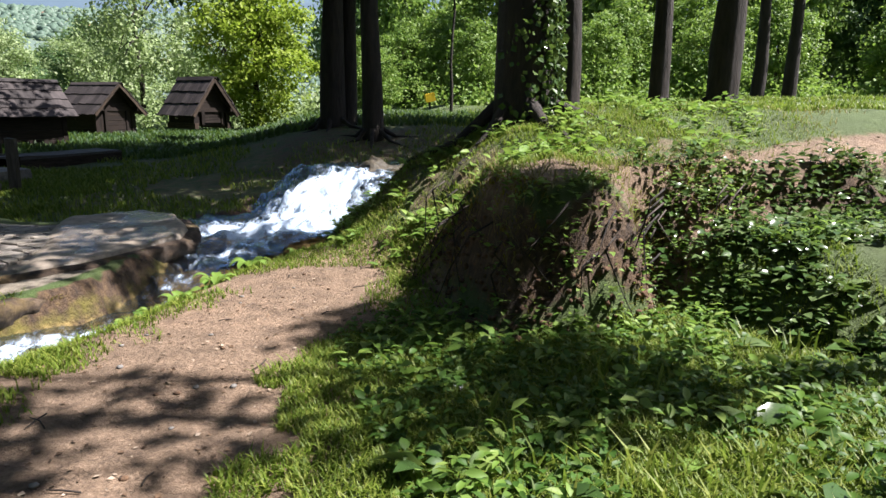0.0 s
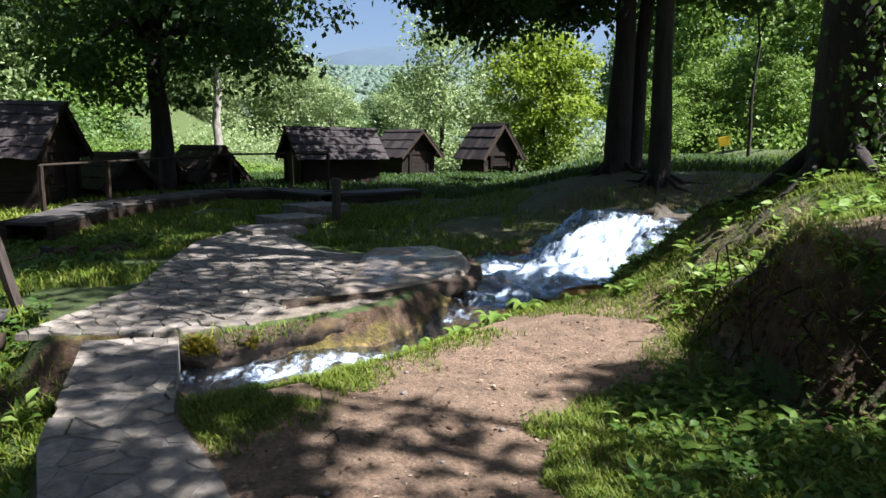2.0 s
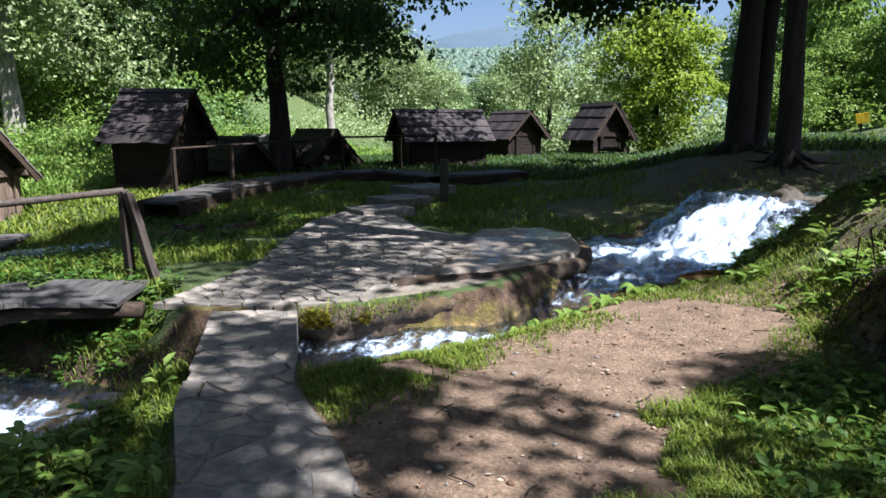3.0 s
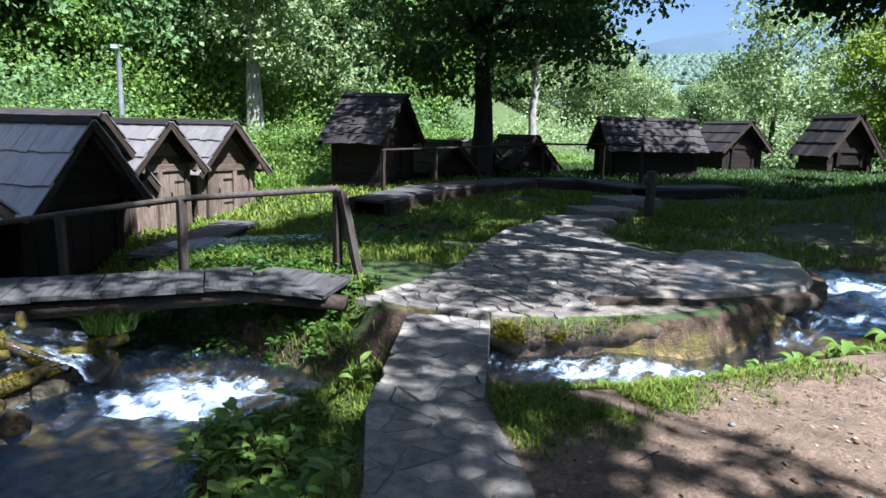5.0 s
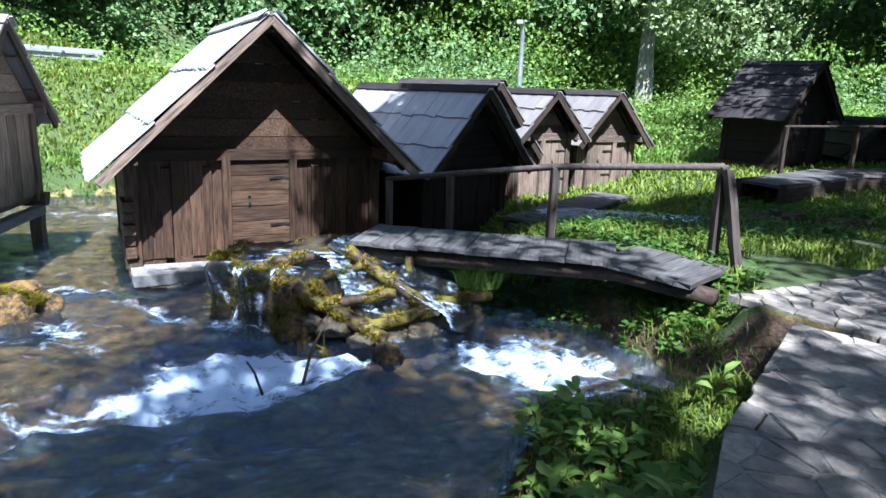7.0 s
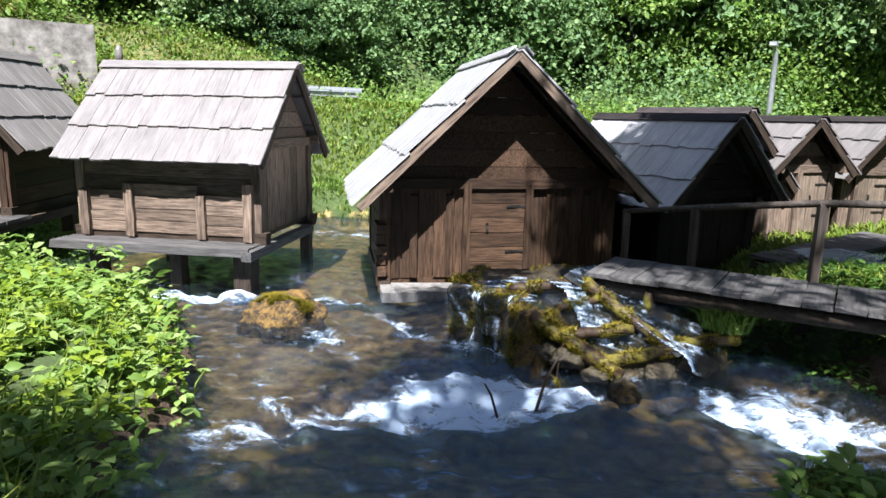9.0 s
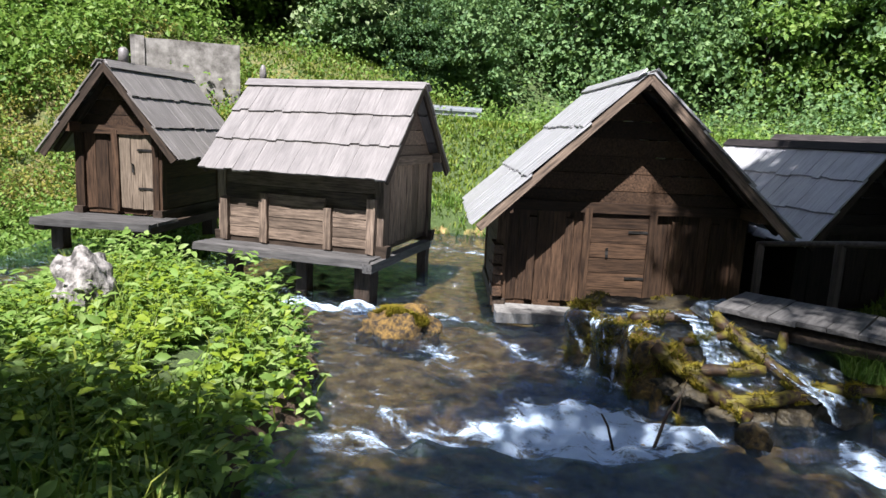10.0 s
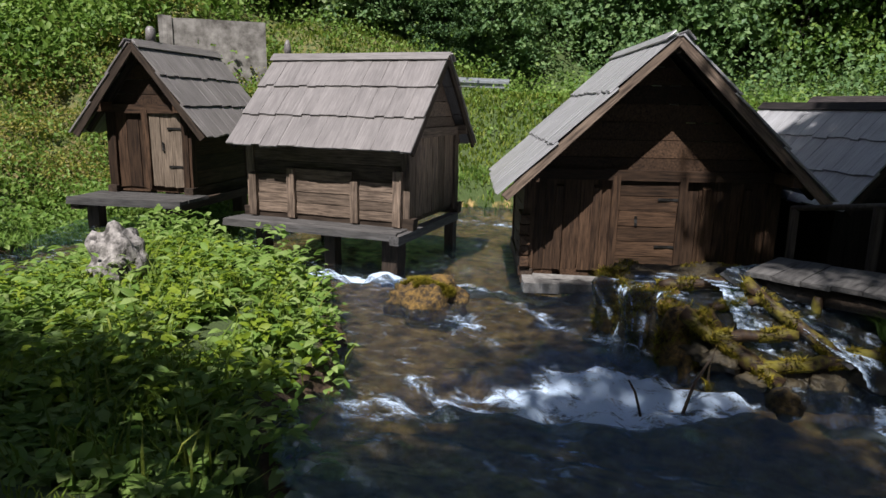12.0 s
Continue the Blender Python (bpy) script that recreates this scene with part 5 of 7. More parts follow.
_s = list(zip(_r2.uniform(-22, 2, 260), _r2.uniform(29, 44, 260)))
bushes("valley_shrubs", _s, "light shrubs along the lake shore", L_PALE, 0.2, 45, 13, 0.7)

# grass
def blades(name, pts, h, mat, label, seed, lean=0.5, width=0.012, zf=ground_z):
    r = np.random.default_rng(seed)
    P = np.asarray(pts)
    n = len(P)
    base = np.stack([P[:, 0], P[:, 1], zf(P[:, 0], P[:, 1]) - 0.01], 1)
    a = r.random(n) * 2 * np.pi
    hh = h * (0.5 + r.random(n))[:, None]
    d = np.stack([np.cos(a), np.sin(a), np.zeros(n)], 1)
    s = np.stack([-np.sin(a), np.cos(a), np.zeros(n)], 1) * (width * (0.6 + 0.8 * r.random(n)))[:, None]
    up = np.array([0, 0, 1.0])
    b = lean * (0.3 + r.random(n))[:, None]
    v = np.stack([base - s, base + s, base + (up * 0.6 + d * b * 0.3) * hh + s * 0.8, base + (up * 0.6 + d * b * 0.3) * hh - s * 0.8, base + (up * 0.95 + d * b) * hh], 1)
    i = np.arange(n)[:, None] * 5
    f = np.concatenate([i + np.array([[0, 1, 2]]), i + np.array([[0, 2, 3]]), i + np.array([[3, 2, 4]])], 0)
    return tagged(new(name, mesh_np(name, v.reshape(-1, 3), f, mat)), label, "grass", kind="stuff")


def scatter(r, n, box, ok):
    x, y = r.uniform(box[0], box[1], n), r.uniform(box[2], box[3], n)
    k = ok(x, y)
    return np.stack([x[k], y[k]], 1)


def on_land(x, y, gap=0.06):
    return (poly_sd(STREAM, x, y) > gap) & (line_d([(-4.3, 3.9), (-5.4, 3.7), (-6.7, 1.6)], x, y) > 0.5) & (poly_sd(PAVED, x, y) > 0.02) & (poly_sd(BRIDGE, x, y) > 0.02) & (poly_sd(SIDE_STREAM, x, y) > gap) & (poly_sd(FLUME_POOL, x, y) > gap)


def off_earth(x, y):
    bare = sstep(0.72, 0.40, line_d(EARTH_PATH, x, y) + 0.35 * (vnoise(x, y, 3) - 0.5)) * (-poly_sd(MOUND, x, y) < -0.1)
    bare = np.maximum(bare, sstep(0.5, 0.2, line_d(TOP_PATH, x, y) + 0.3 * (vnoise(x, y, 3) - 0.5)))
    face = (np.abs(-poly_sd(MOUND, x, y) - 0.1) < 0.16) & (y < 5.3)
    return (RNG.random(len(x)) > np.maximum(bare, 0.7 * (np.abs(-poly_sd(MOUND, x, y) - 0.55) < 0.4) * (x < 3.2))) & ~face


def dark_bank(x, y):
    return ((y > 10.6) & (y < 14.4) & (x > -1.5) & (x < 6)) | ((poly_sd(STREAM, x, y) < 0.7) & (y > 7.2) & (x > -1.0) & (x < 4))


_g = np.random.default_rng(3)
near_ok = lambda x, y: on_land(x, y, 0.12) & off_earth(x, y) & (vnoise(x, y, 1.7) + 0.5 * vnoise(x, y, 5) > 0.45 + 0.28 * sstep(1.6, 0.8, line_d(EARTH_PATH, x, y)))
blades("near_grass", np.concatenate([scatter(_g, 120000, (-3.9, 3.4, 1.3, 7.2), near_ok), scatter(_g, 80000, (-2.2, 2.6, 1.4, 4.0), near_ok), scatter(_g, 12000, (1.0, 5, 4.2, 8.2), near_ok), scatter(_g, 60000, (-2.4, 7.5, -6.5, 1.4), near_ok)]), 0.05, L_GRASS, "short bright lawn grass on the bank", 1, 0.9, 0.0042)
blades("far_grass", np.concatenate([scatter(_g, 60000, (-10, -3.4, 3.2, 13), lambda x, y: on_land(x, y) & (vnoise(x, y, 1.2) > 0.32)), scatter(_g, 13000, (-4.5, 3, 8, 15), lambda x, y: on_land(x, y) & (vnoise(x, y, 0.9) > 0.42) & (~dark_bank(x, y) | (_g.random(len(x)) < 0.4))), scatter(_g, 26000, (2, 16, 7, 20), lambda x, y: near_ok(x, y) & (~dark_bank(x, y) | (_g.random(len(x)) < 0.3)))]), 0.09, L_GRASS, "rough grass round the huts and terrace", 2, 0.7, 0.011)
# the shade on this grass is put into its darker leaf colour
blades("far_bank_grass", scatter(_g, 26000, (-13, 4, 14.5, 29), lambda x, y: y > 14), 0.16, L_DARK, "rank grass between the far huts, darkened for shade", 7, 0.6, 0.03)
blades("bridge_grass", scatter(_g, 4200, (-3.9, -2.1, 1.3, 3.1), lambda x, y: on_land(x, y, 0.0) & (poly_sd(BRIDGE, x, y) > 0.04)), 0.065, L_GRASS, "grass beside the stone bridge", 8, 0.9, 0.004)
blades("bridge_bank_grass", scatter(_g, 9000, (-5.2, -2.9, 2.5, 4.3), lambda x, y: (poly_sd(STREAM, x, y) > -0.02) & (poly_sd(PAVED, x, y) > -0.02) & (poly_sd(BRIDGE, x, y) > 0.02)), 0.075, L_GRASS, "grass on the bank below the plank bridge", 58, 1.0, 0.005)
blades("upper_meadow_grass", scatter(_g, 26000, (-23, -12.5, 9, 26), on_land), 0.20, L_FRESH, "bright sunlit meadow grass under the poplar", 33, 0.7, 0.03)
blades("meadow_grass", scatter(_g, 60000, (-21.5, -9.5, -9, 14), lambda x, y: on_land(x, y, 0.0)), 0.12, L_GRASS, "sunlit meadow grass", 3, 0.7, 0.022)
slope_ok = lambda x, y: (-y - 6.8) + 0.5 * (-x - 9.5) > -0.5
blades("slope_grass", scatter(_g, 30000, (-18, -5, -18, -6), slope_ok), 0.13, L_GRASS, "sunlit rough grass on the rocky slope", 59, 0.9, 0.016)
blades("bank_top_straw", scatter(_g, 5200, (0.2, 6.0, 4.0, 8.2), lambda x, y: (-poly_sd(MOUND, x, y) > 0.1) & (vnoise(x, y, 2.2) > 0.48)), 0.06, L_DRY, "straw and dry grass on top of the bank", 52, 1.6, 0.004)
blades("bank_stalks", scatter(_g, 3400, (0.3, 3.4, 3.5, 6.0), lambda x, y: np.abs(-poly_sd(MOUND, x, y) - 0.22) < 0.16), 0.13, L_DRY, "dry stalks and rootlets hanging from the earth bank", 4, 1.6, 0.0025)


# broad-leaved herbs: each plant a whorl of leaves
def herbs(name, pts, mat, label, seed, leaves=7, size=0.12, rise=0.18, ratio=0.6):
    r = np.random.default_rng(seed)
    P = np.asarray(pts)
    n = len(P)
    c = np.stack([P[:, 0], P[:, 1], ground_z(P[:, 0], P[:, 1])], 1)
    c = np.repeat(c, leaves, 0)
    m = len(c)
    a = r.random(m) * 2 * np.pi
    d = np.stack([np.cos(a), np.sin(a), r.uniform(-0.2, 0.7, m)], 1)
    hgt = np.repeat(rise * (0.4 + 1.0 * r.random(n)), leaves) * r.random(m)
    p = c + np.stack([np.cos(a) * 0.03, np.sin(a) * 0.03, hgt], 1)
    nn = np.array([0, 0, 1.0]) + r.normal(size=(m, 3)) * 0.35
    return tagged(new(name, broad_leaf_mesh(name, p, d, nn, size * (0.5 + r.random(m)), mat, ratio)), label, "herbs", kind="stuff")


island_ok = lambda x, y: on_land(x, y, 0.02) & (vnoise(x, y, 2.2) > 0.15) & (_g.random(len(x)) < 0.2 + 0.8 * sstep(0.05, 0.7, poly_sd(STREAM, x, y)))
herbs("island_herbs", scatter(_g, 5600, (-8.8, -2.4, -5.2, 0.6), lambda x, y: island_ok(x, y) & (x < -2.5)), L_ISLET, "dense bright green herbs on the stream islet", 21, 8, 0.085, 0.11)
herbs("island_yellow_herbs", scatter(_g, 2400, (-8.8, -3.2, -5.6, -0.8), lambda x, y: island_ok(x, y) & (vnoise(x, y, 1.1) > 0.4)), L_YELLOW, "yellow-green small-leaved herbs on the stream islet", 31, 8, 0.07, 0.20)
blades("island_grass", scatter(_g, 9000, (-8.8, -2.6, -5.6, -0.6), lambda x, y: island_ok(x, y) & (vnoise(x, y, 1.6) > 0.5)), 0.24, L_GRASS, "rank grass among the herbs of the islet", 32, 0.8, 0.008)
herbs("meadow_herbs", scatter(_g, 2600, (-11.5, -4.5, -9.0, -4.8), lambda x, y: (poly_sd(SIDE_STREAM, x, y) > 0.05) & (poly_sd(STREAM, x, y) > 0.1) & (vnoise(x, y, 1.3) > 0.3)), L_ISLET, "bright low herbs on the far bank below the slope", 60, 7, 0.08, 0.09)
_near = lambda cx, cy, rad: (lambda x, y: np.hypot(x - cx, y - cy) < rad * (0.6 + 0.6 * vnoise(x, y, 3)))
herbs("clump_herbs", np.concatenate([scatter(_g, 240, (-7.0, -5.5, -3.2, -1.8), _near(-6.25, -2.55, 0.42)), scatter(_g, 300, (-8.1, -6.4, -5.1, -3.6), _near(-7.2, -4.35, 0.55))]), L_ISLET, "tall leafy clumps before the huts on stilts", 56, 9, 0.10, 0.42, 0.5)
herbs("shore_plant", scatter(_g, 60, (-3.6, -2.7, -1.5, -0.7), _near(-3.12, -1.08, 0.2)), L_FRESH, "upright broad-leaved plant at the water's edge", 57, 9, 0.11, 0.40, 0.42)
herbs("tall_island_herbs", scatter(_g, 500, (-8.2, -3.0, -4.6, -1.2), island_ok), L_ISLET, "tall broad-leaved herbs on the stream islet", 22, 10, 0.10, 0.28, 0.45)
foot_ok = lambda x, y: (vnoise(x, y, 1.5) + 0.4 * sstep(0.9, 0.2, poly_sd(MOUND, x, y)) > 0.50) & (poly_sd(MOUND, x, y) > 0.02) & (x > 0.2 - (y - 2) * 0.1) & off_earth(x, y)
herbs("bank_herbs", scatter(_g, 1500, (-0.8, 4.0, 1.6, 4.2), foot_ok), L_MID, "low herbs and ivy at the foot of the earth bank", 23, 7, 0.05, 0.09)
herbs("bank_fresh_herbs", scatter(_g, 900, (-0.8, 4.4, 1.4, 4.4), lambda x, y: foot_ok(x, y) & (vnoise(x, y, 2.4) > 0.45)), L_FRESH, "bright leafy herbs in the lawn below the bank", 49, 6, 0.07, 0.12, 0.45)
herbs("bank_dock", scatter(_g, 25, (-0.4, 3.6, 1.6, 3.6), lambda x, y: (poly_sd(MOUND, x, y) > 0.1) & (line_d(EARTH_PATH, x, y) > 0.9)), L_IVY, "broad pale dock leaves in the lawn", 50, 5, 0.15, 0.05, 0.55)
blades("bank_tall_grass", scatter(_g, 2600, (0.6, 4.4, 1.5, 3.4), lambda x, y: vnoise(x, y, 2.0) > 0.55), 0.13, L_GRASS, "tufts of longer grass below the bank", 51, 0.7, 0.006)
herbs("ledge_ivy", scatter(_g, 1700, (2.3, 6.5, 2.6, 5.0), lambda x, y: (vnoise(x, y, 1.4) > 0.30) & (poly_sd(SHELF, x, y) < 0.2)), L_IVY, "trailing ivy over the bank ledge", 24, 7, 0.07, 0.14)
herbs("bridge_herbs", scatter(_g, 75, (-3.9, -2.2, 1.3, 3.0), lambda x, y: on_land(x, y, 0.03) & (poly_sd(BRIDGE, x, y) > 0.06)), L_FRESH, "broad-leaved herbs beside the stone bridge", 25, 12, 0.095, 0.12, 0.42)
herbs("race_dock", scatter(_g, 90, (-2.4, 0.9, 3.6, 8.0), lambda x, y: (poly_sd(STREAM, x, y) > 0.02) & (poly_sd(STREAM, x, y) < 0.36) & (poly_sd(PAVED, x, y) > 0.1) & (vnoise(x, y, 2.3) > 0.4)), L_FRESH, "upright bright leaves along the race", 34, 9, 0.11, 0.04, 0.30)
herbs("race_herbs", scatter(_g, 420, (-2.6, 0.9, 3.6, 8.4), lambda x, y: (poly_sd(STREAM, x, y) > 0.0) & (poly_sd(STREAM, x, y) < 0.42) & (poly_sd(PAVED, x, y) > 0.1)), L_FRESH, "leafy plants along the race's edge", 26, 7, 0.08, 0.05)
herbs("mound_herbs", scatter(_g, 420, (0.3, 4.5, 4.3, 8.0), lambda x, y: (-poly_sd(MOUND, x, y) > 0.15) & (line_d(TOP_PATH, x, y) > 0.3) & (vnoise(x, y, 1.8) > 0.45)), L_FRESH, "leafy plants on top of the bank", 27, 8, 0.08, 0.12)
herbs("plank_bridge_herbs", scatter(_g, 900, (-7.0, -3.7, 2.4, 4.6), lambda x, y: (poly_sd(STREAM, x, y) > 0) & (poly_sd(PAVED, x, y) > 0.05) & (poly_sd(BRIDGE, x, y) > 0.05)), L_MID, "leafy plants under the plank bridge", 28, 8, 0.06, 0.11)
herbs("flume_herbs", scatter(_g, 1100, (-9.5, -5.6, 4.2, 8.5), lambda x, y: on_land(x, y, 0.0) & (vnoise(x, y, 1.1) > 0.3)), L_MID, "leafy plants beside the flume", 29, 8, 0.065, 0.12)
herbs("bank_face_herbs", scatter(_g, 1500, (0.7, 3.4, 3.4, 5.2), lambda x, y: (np.abs(-poly_sd(MOUND, x, y) - 0.08) < 0.20) & (x > 1.0) & (vnoise(x, y, 3.6) > 0.42)), L_FRESH, "small plants clinging to the earth bank", 30, 6, 0.045, 0.06)
blades("bank_face_moss", scatter(_g, 9000, (0.8, 3.0, 3.4, 5.2), lambda x, y: (np.abs(-poly_sd(MOUND, x, y) - 0.10) < 0.2) & (vnoise(x, y, 4.2) > 0.5)), 0.035, L_MOSS, "brown-gold moss and rootlets on the earth bank", 53, 1.8, 0.004)

_side = lambda x, y: (poly_sd(STREAM, x, y) > 0.05) & (-poly_sd(MOUND, x, y) > -0.35) & (-poly_sd(MOUND, x, y) < 1.3) & (vnoise(x, y, 2.1) > 0.30)
blades("fall_side_grass", scatter(_g, 30000, (-0.4, 2.2, 4.8, 8.6), _side), 0.05, L_GRASS, "grass on the slope beside the waterfall", 36, 0.9, 0.005)
blades("fall_side_straw", scatter(_g, 5000, (-0.4, 2.2, 4.9, 7.6), lambda x, y: _side(x, y) & (vnoise(x, y, 3.0) > 0.5)), 0.06, L_DRY, "dry straw on the sunny slope beside the waterfall", 59, 1.8, 0.004)
herbs("fall_side_herbs", scatter(_g, 300, (-0.3, 1.9, 5.2, 8.6), _side), L_FRESH, "bright leafy plants beside the waterfall", 37, 8, 0.10, 0.07, 0.4)
blades("channel_grass", scatter(_g, 14000, (-10.5, -2.5, -8.0, -4.4), lambda x, y: (poly_sd(SIDE_STREAM, x, y) > 0.0) & (poly_sd(STREAM, x, y) > 0.05)), 0.14, L_FRESH, "bright grass along the side channel", 38, 0.8, 0.01)
blades("shore_grass", scatter(_g, 22000, (-14.5, -8.2, -5.5, 1.2), lambda x, y: (poly_sd(STREAM, x, y) > -0.05) & (poly_sd(STREAM, x, y) < 1.2)), 0.16, L_FRESH, "bright grass along the far shore", 35, 0.8, 0.014)
# broad-leaved plants that stand singly, leaf by leaf
def dock_plant(x, y, z, label, leaves, size, mat, seed, ratio=0.36, steep=0.9):
    r = random.Random(seed)
    t = thing("dock_plant", pose(x, y, z), label, "plant")
    for i in range(leaves):
        a = 2 * math.pi * (i + 0.6 * r.random()) / leaves
        L, lift, n = size * r.uniform(0.65, 1.15), steep * r.uniform(0.6, 1.2), 9
        vs, fs = [], []
        for k in range(n):
            f = k / (n - 1)
            out, up = L * (0.85 * f + 0.1 * f * f), L * (lift * f - 0.75 * lift * f * f * f)
            w = L * ratio * 0.5 * (0.07 if f < 0.12 else math.sin(math.pi * min(1.0, (f - 0.08) / 0.94)) ** 0.7) * (1 + 0.12 * math.sin(k * 2.9 + i))
            for q, dz in ((-1, 0.25), (0, 0.0), (1, 0.25)):
                vs.append((math.cos(a) * out - math.sin(a) * w * q, math.sin(a) * out + math.cos(a) * w * q, up + w * dz + 0.01))
        for k in range(n - 1):
            fs += [(3 * k + q, 3 * k + q + 1, 3 * k + q + 4, 3 * k + q + 3) for q in (0, 1)]
        ob = new("leaf", mesh_np("leaf", vs, np.array(fs), mat, True))
        ob.parent = t
    return t


for _i, (_x, _y, _k, _s, _m, _lab) in enumerate((
        (-0.70, 5.90, 9, 0.30, L_FRESH, "upright green dock rosette beside the race"), (-0.92, 5.42, 8, 0.27, L_FRESH, "upright green dock rosette beside the race"),
        (-1.12, 4.95, 7, 0.22, L_FRESH, "small green dock rosette beside the race"), (-1.55, 4.42, 7, 0.19, L_FRESH, "small green dock rosette beside the race"),
        (0.12, 7.45, 8, 0.28, L_FRESH, "bright dock rosette beside the waterfall"), (-0.30, 6.55, 7, 0.24, L_FRESH, "bright dock rosette beside the waterfall"),
        (-2.68, 2.00, 10, 0.30, L_FRESH, "broad-leaved plant beside the stone bridge"), (-2.62, 2.30, 9, 0.26, L_FRESH, "broad-leaved plant beside the stone bridge"),
        (-2.42, 1.98, 8, 0.24, L_MID, "dark broad-leaved plant beside the stone bridge"), (-3.00, 1.98, 8, 0.25, L_FRESH, "broad-leaved plant on the stream bank"),
        (-3.05, -1.95, 8, 0.34, L_MID, "large-leaved dark plant in the islet's shade"), (-3.47, -2.00, 9, 0.30, L_MID, "large-leaved dark plant in the islet's shade"),
        (-3.55, -2.68, 8, 0.30, L_MID, "large-leaved dark plant in the islet's shade"), (-4.05, -2.10, 8, 0.26, L_FRESH, "broad-leaved plant among the islet's herbs"),
        (-0.10, 2.93, 6, 0.13, L_IVY, "low pale dock leaves in the lawn"), (0.25, 2.73, 6, 0.12, L_IVY, "low pale dock leaves in the lawn"),
        (0.62, 2.38, 6, 0.14, L_FRESH, "low bright dock leaves in the lawn"), (0.85, 2.14, 6, 0.14, L_FRESH, "low bright dock leaves in the lawn"),
        (1.42, 2.20, 7, 0.20, L_FRESH, "long-leaved plant below the earth bank"), (2.05, 2.40, 8, 0.24, L_MID, "long-leaved plant below the earth bank"))):
    dock_plant(_x, _y, gz(_x, _y) - 0.01, _lab, _k, _s * 0.66, _m, 300 + _i, 0.36 if _s > 0.2 else 0.5, 1.0 if _s > 0.2 else 0.35)
# litter on the bare earth
_r3 = np.random.default_rng(17)
_q = scatter(_r3, 9000, (-2.2, 6.0, 1.2, 7.0), lambda x, y: (line_d(EARTH_PATH, x, y) < 0.75) | (line_d(TOP_PATH, x, y) < 0.4))
_q = np.stack([_q[:, 0], _q[:, 1], ground_z(_q[:, 0], _q[:, 1]) + 0.004], 1)
_k = len(_q)
_a = _r3.random(_k) * 6.283
L_LITTER = leaf("leaf_litter", (0.05, 0.03, 0.018), (0.16, 0.10, 0.06), (0.40, 0.32, 0.24), 0.0)
tagged(new("leaf_litter", leaf_mesh("leaf_litter", _q, np.stack([np.cos(_a), np.sin(_a), 0.25 * _r3.random(_k)], 1), np.array([0, 0, 1.0]) + 0.4 * _r3.normal(size=(_k, 3)), 0.010 + 0.028 * _r3.random(_k) ** 2, L_LITTER, 0.7)), "dry leaves, chips and grit on the earth path", "litter", kind="stuff")

# ---- paths, bridges and small things ----
def clip(poly, nx, ny, c):
    """The part of a polygon where nx*x + ny*y <= c."""
    out = []
    for i in range(len(poly)):
        a, b = poly[i], poly[(i + 1) % len(poly)]
        da, db = nx * a[0] + ny * a[1] - c, nx * b[0] + ny * b[1] - c
        if da <= 0:
            out.append(a)
        if (da < 0 < db) or (db < 0 < da):
            t = da / (da - db)
            out.append((a[0] + t * (b[0] - a[0]), a[1] + t * (b[1] - a[1])))
    return out


def paving(parent, outline, step, seed, gap=0.013, tip=0.02):
    """Irregular flat stones, fitted to one another inside a convex outline."""
    r = random.Random(seed)
    area = sum(outline[i][0] * outline[(i + 1) % len(outline)][1] - outline[(i + 1) % len(outline)][0] * outline[i][1] for i in range(len(outline)))
    if area < 0:
        outline = outline[::-1]
    xs, ys = [p[0] for p in outline], [p[1] for p in outline]
    seeds = []
    y = min(ys) - step
    while y < max(ys) + step:
        x = min(xs) - step
        while x < max(xs) + step:
            seeds.append((x + r.uniform(-0.48, 0.48) * step, y + r.uniform(-0.48, 0.48) * step))
            x += step
        y += step
    for sx, sy in seeds:
        cell = list(outline)
        for ox, oy in seeds:
            dx, dy = ox - sx, oy - sy
            q = math.hypot(dx, dy)
            if 0 < q < 3 * step:
                cell = clip(cell, dx / q, dy / q, (dx * (sx + ox) / 2 + dy * (sy + oy) / 2) / q - gap / 2)
                if len(cell) < 3:
                    break
        if len(cell) < 3:
            continue
        cx, cy = sum(p[0] for p in cell) / len(cell), sum(p[1] for p in cell) / len(cell)
        if sum(abs(cell[i][0] * cell[(i + 1) % len(cell)][1] - cell[(i + 1) % len(cell)][0] * cell[i][1] - cx * (cell[(i + 1) % len(cell)][1] - cell[i][1]) + cy * (cell[(i + 1) % len(cell)][0] - cell[i][0])) for i in range(len(cell))) < 0.004:
            continue
        z = 0.09 * float(sstep(4.2, 7.5, np.array([cy]))[0]) + r.uniform(0.010, 0.019)
        tx, ty = r.uniform(-tip, tip), r.uniform(-tip, tip)
        n = len(cell)
        vs = []
        for k, dz in ((1.0, -0.05), (0.99, -0.008), (0.93, 0.0)):
            for px_, py_ in cell:
                ux, uy = (px_ - cx) * k, (py_ - cy) * k
                vs.append((ux, uy, dz + (tx * ux + ty * uy if dz > -0.03 else 0)))
        fs = [tuple(range(2 * n, 3 * n))]
        for i in range(n):
            j = (i + 1) % n
            fs += [(i, j, n + j, n + i), (n + i, n + j, 2 * n + j, 2 * n + i)]
        me = bpy.data.meshes.new("stone")
        me.from_pydata(vs, [], fs)
        me.materials.append(M_STONE)
        piece("stone", me, parent, pose(cx, cy, z))


M_MORTAR = plain("path_mortar", (0.09, 0.085, 0.078), (0.21, 0.20, 0.185), 14, 0.9, 0.6, 0.01)


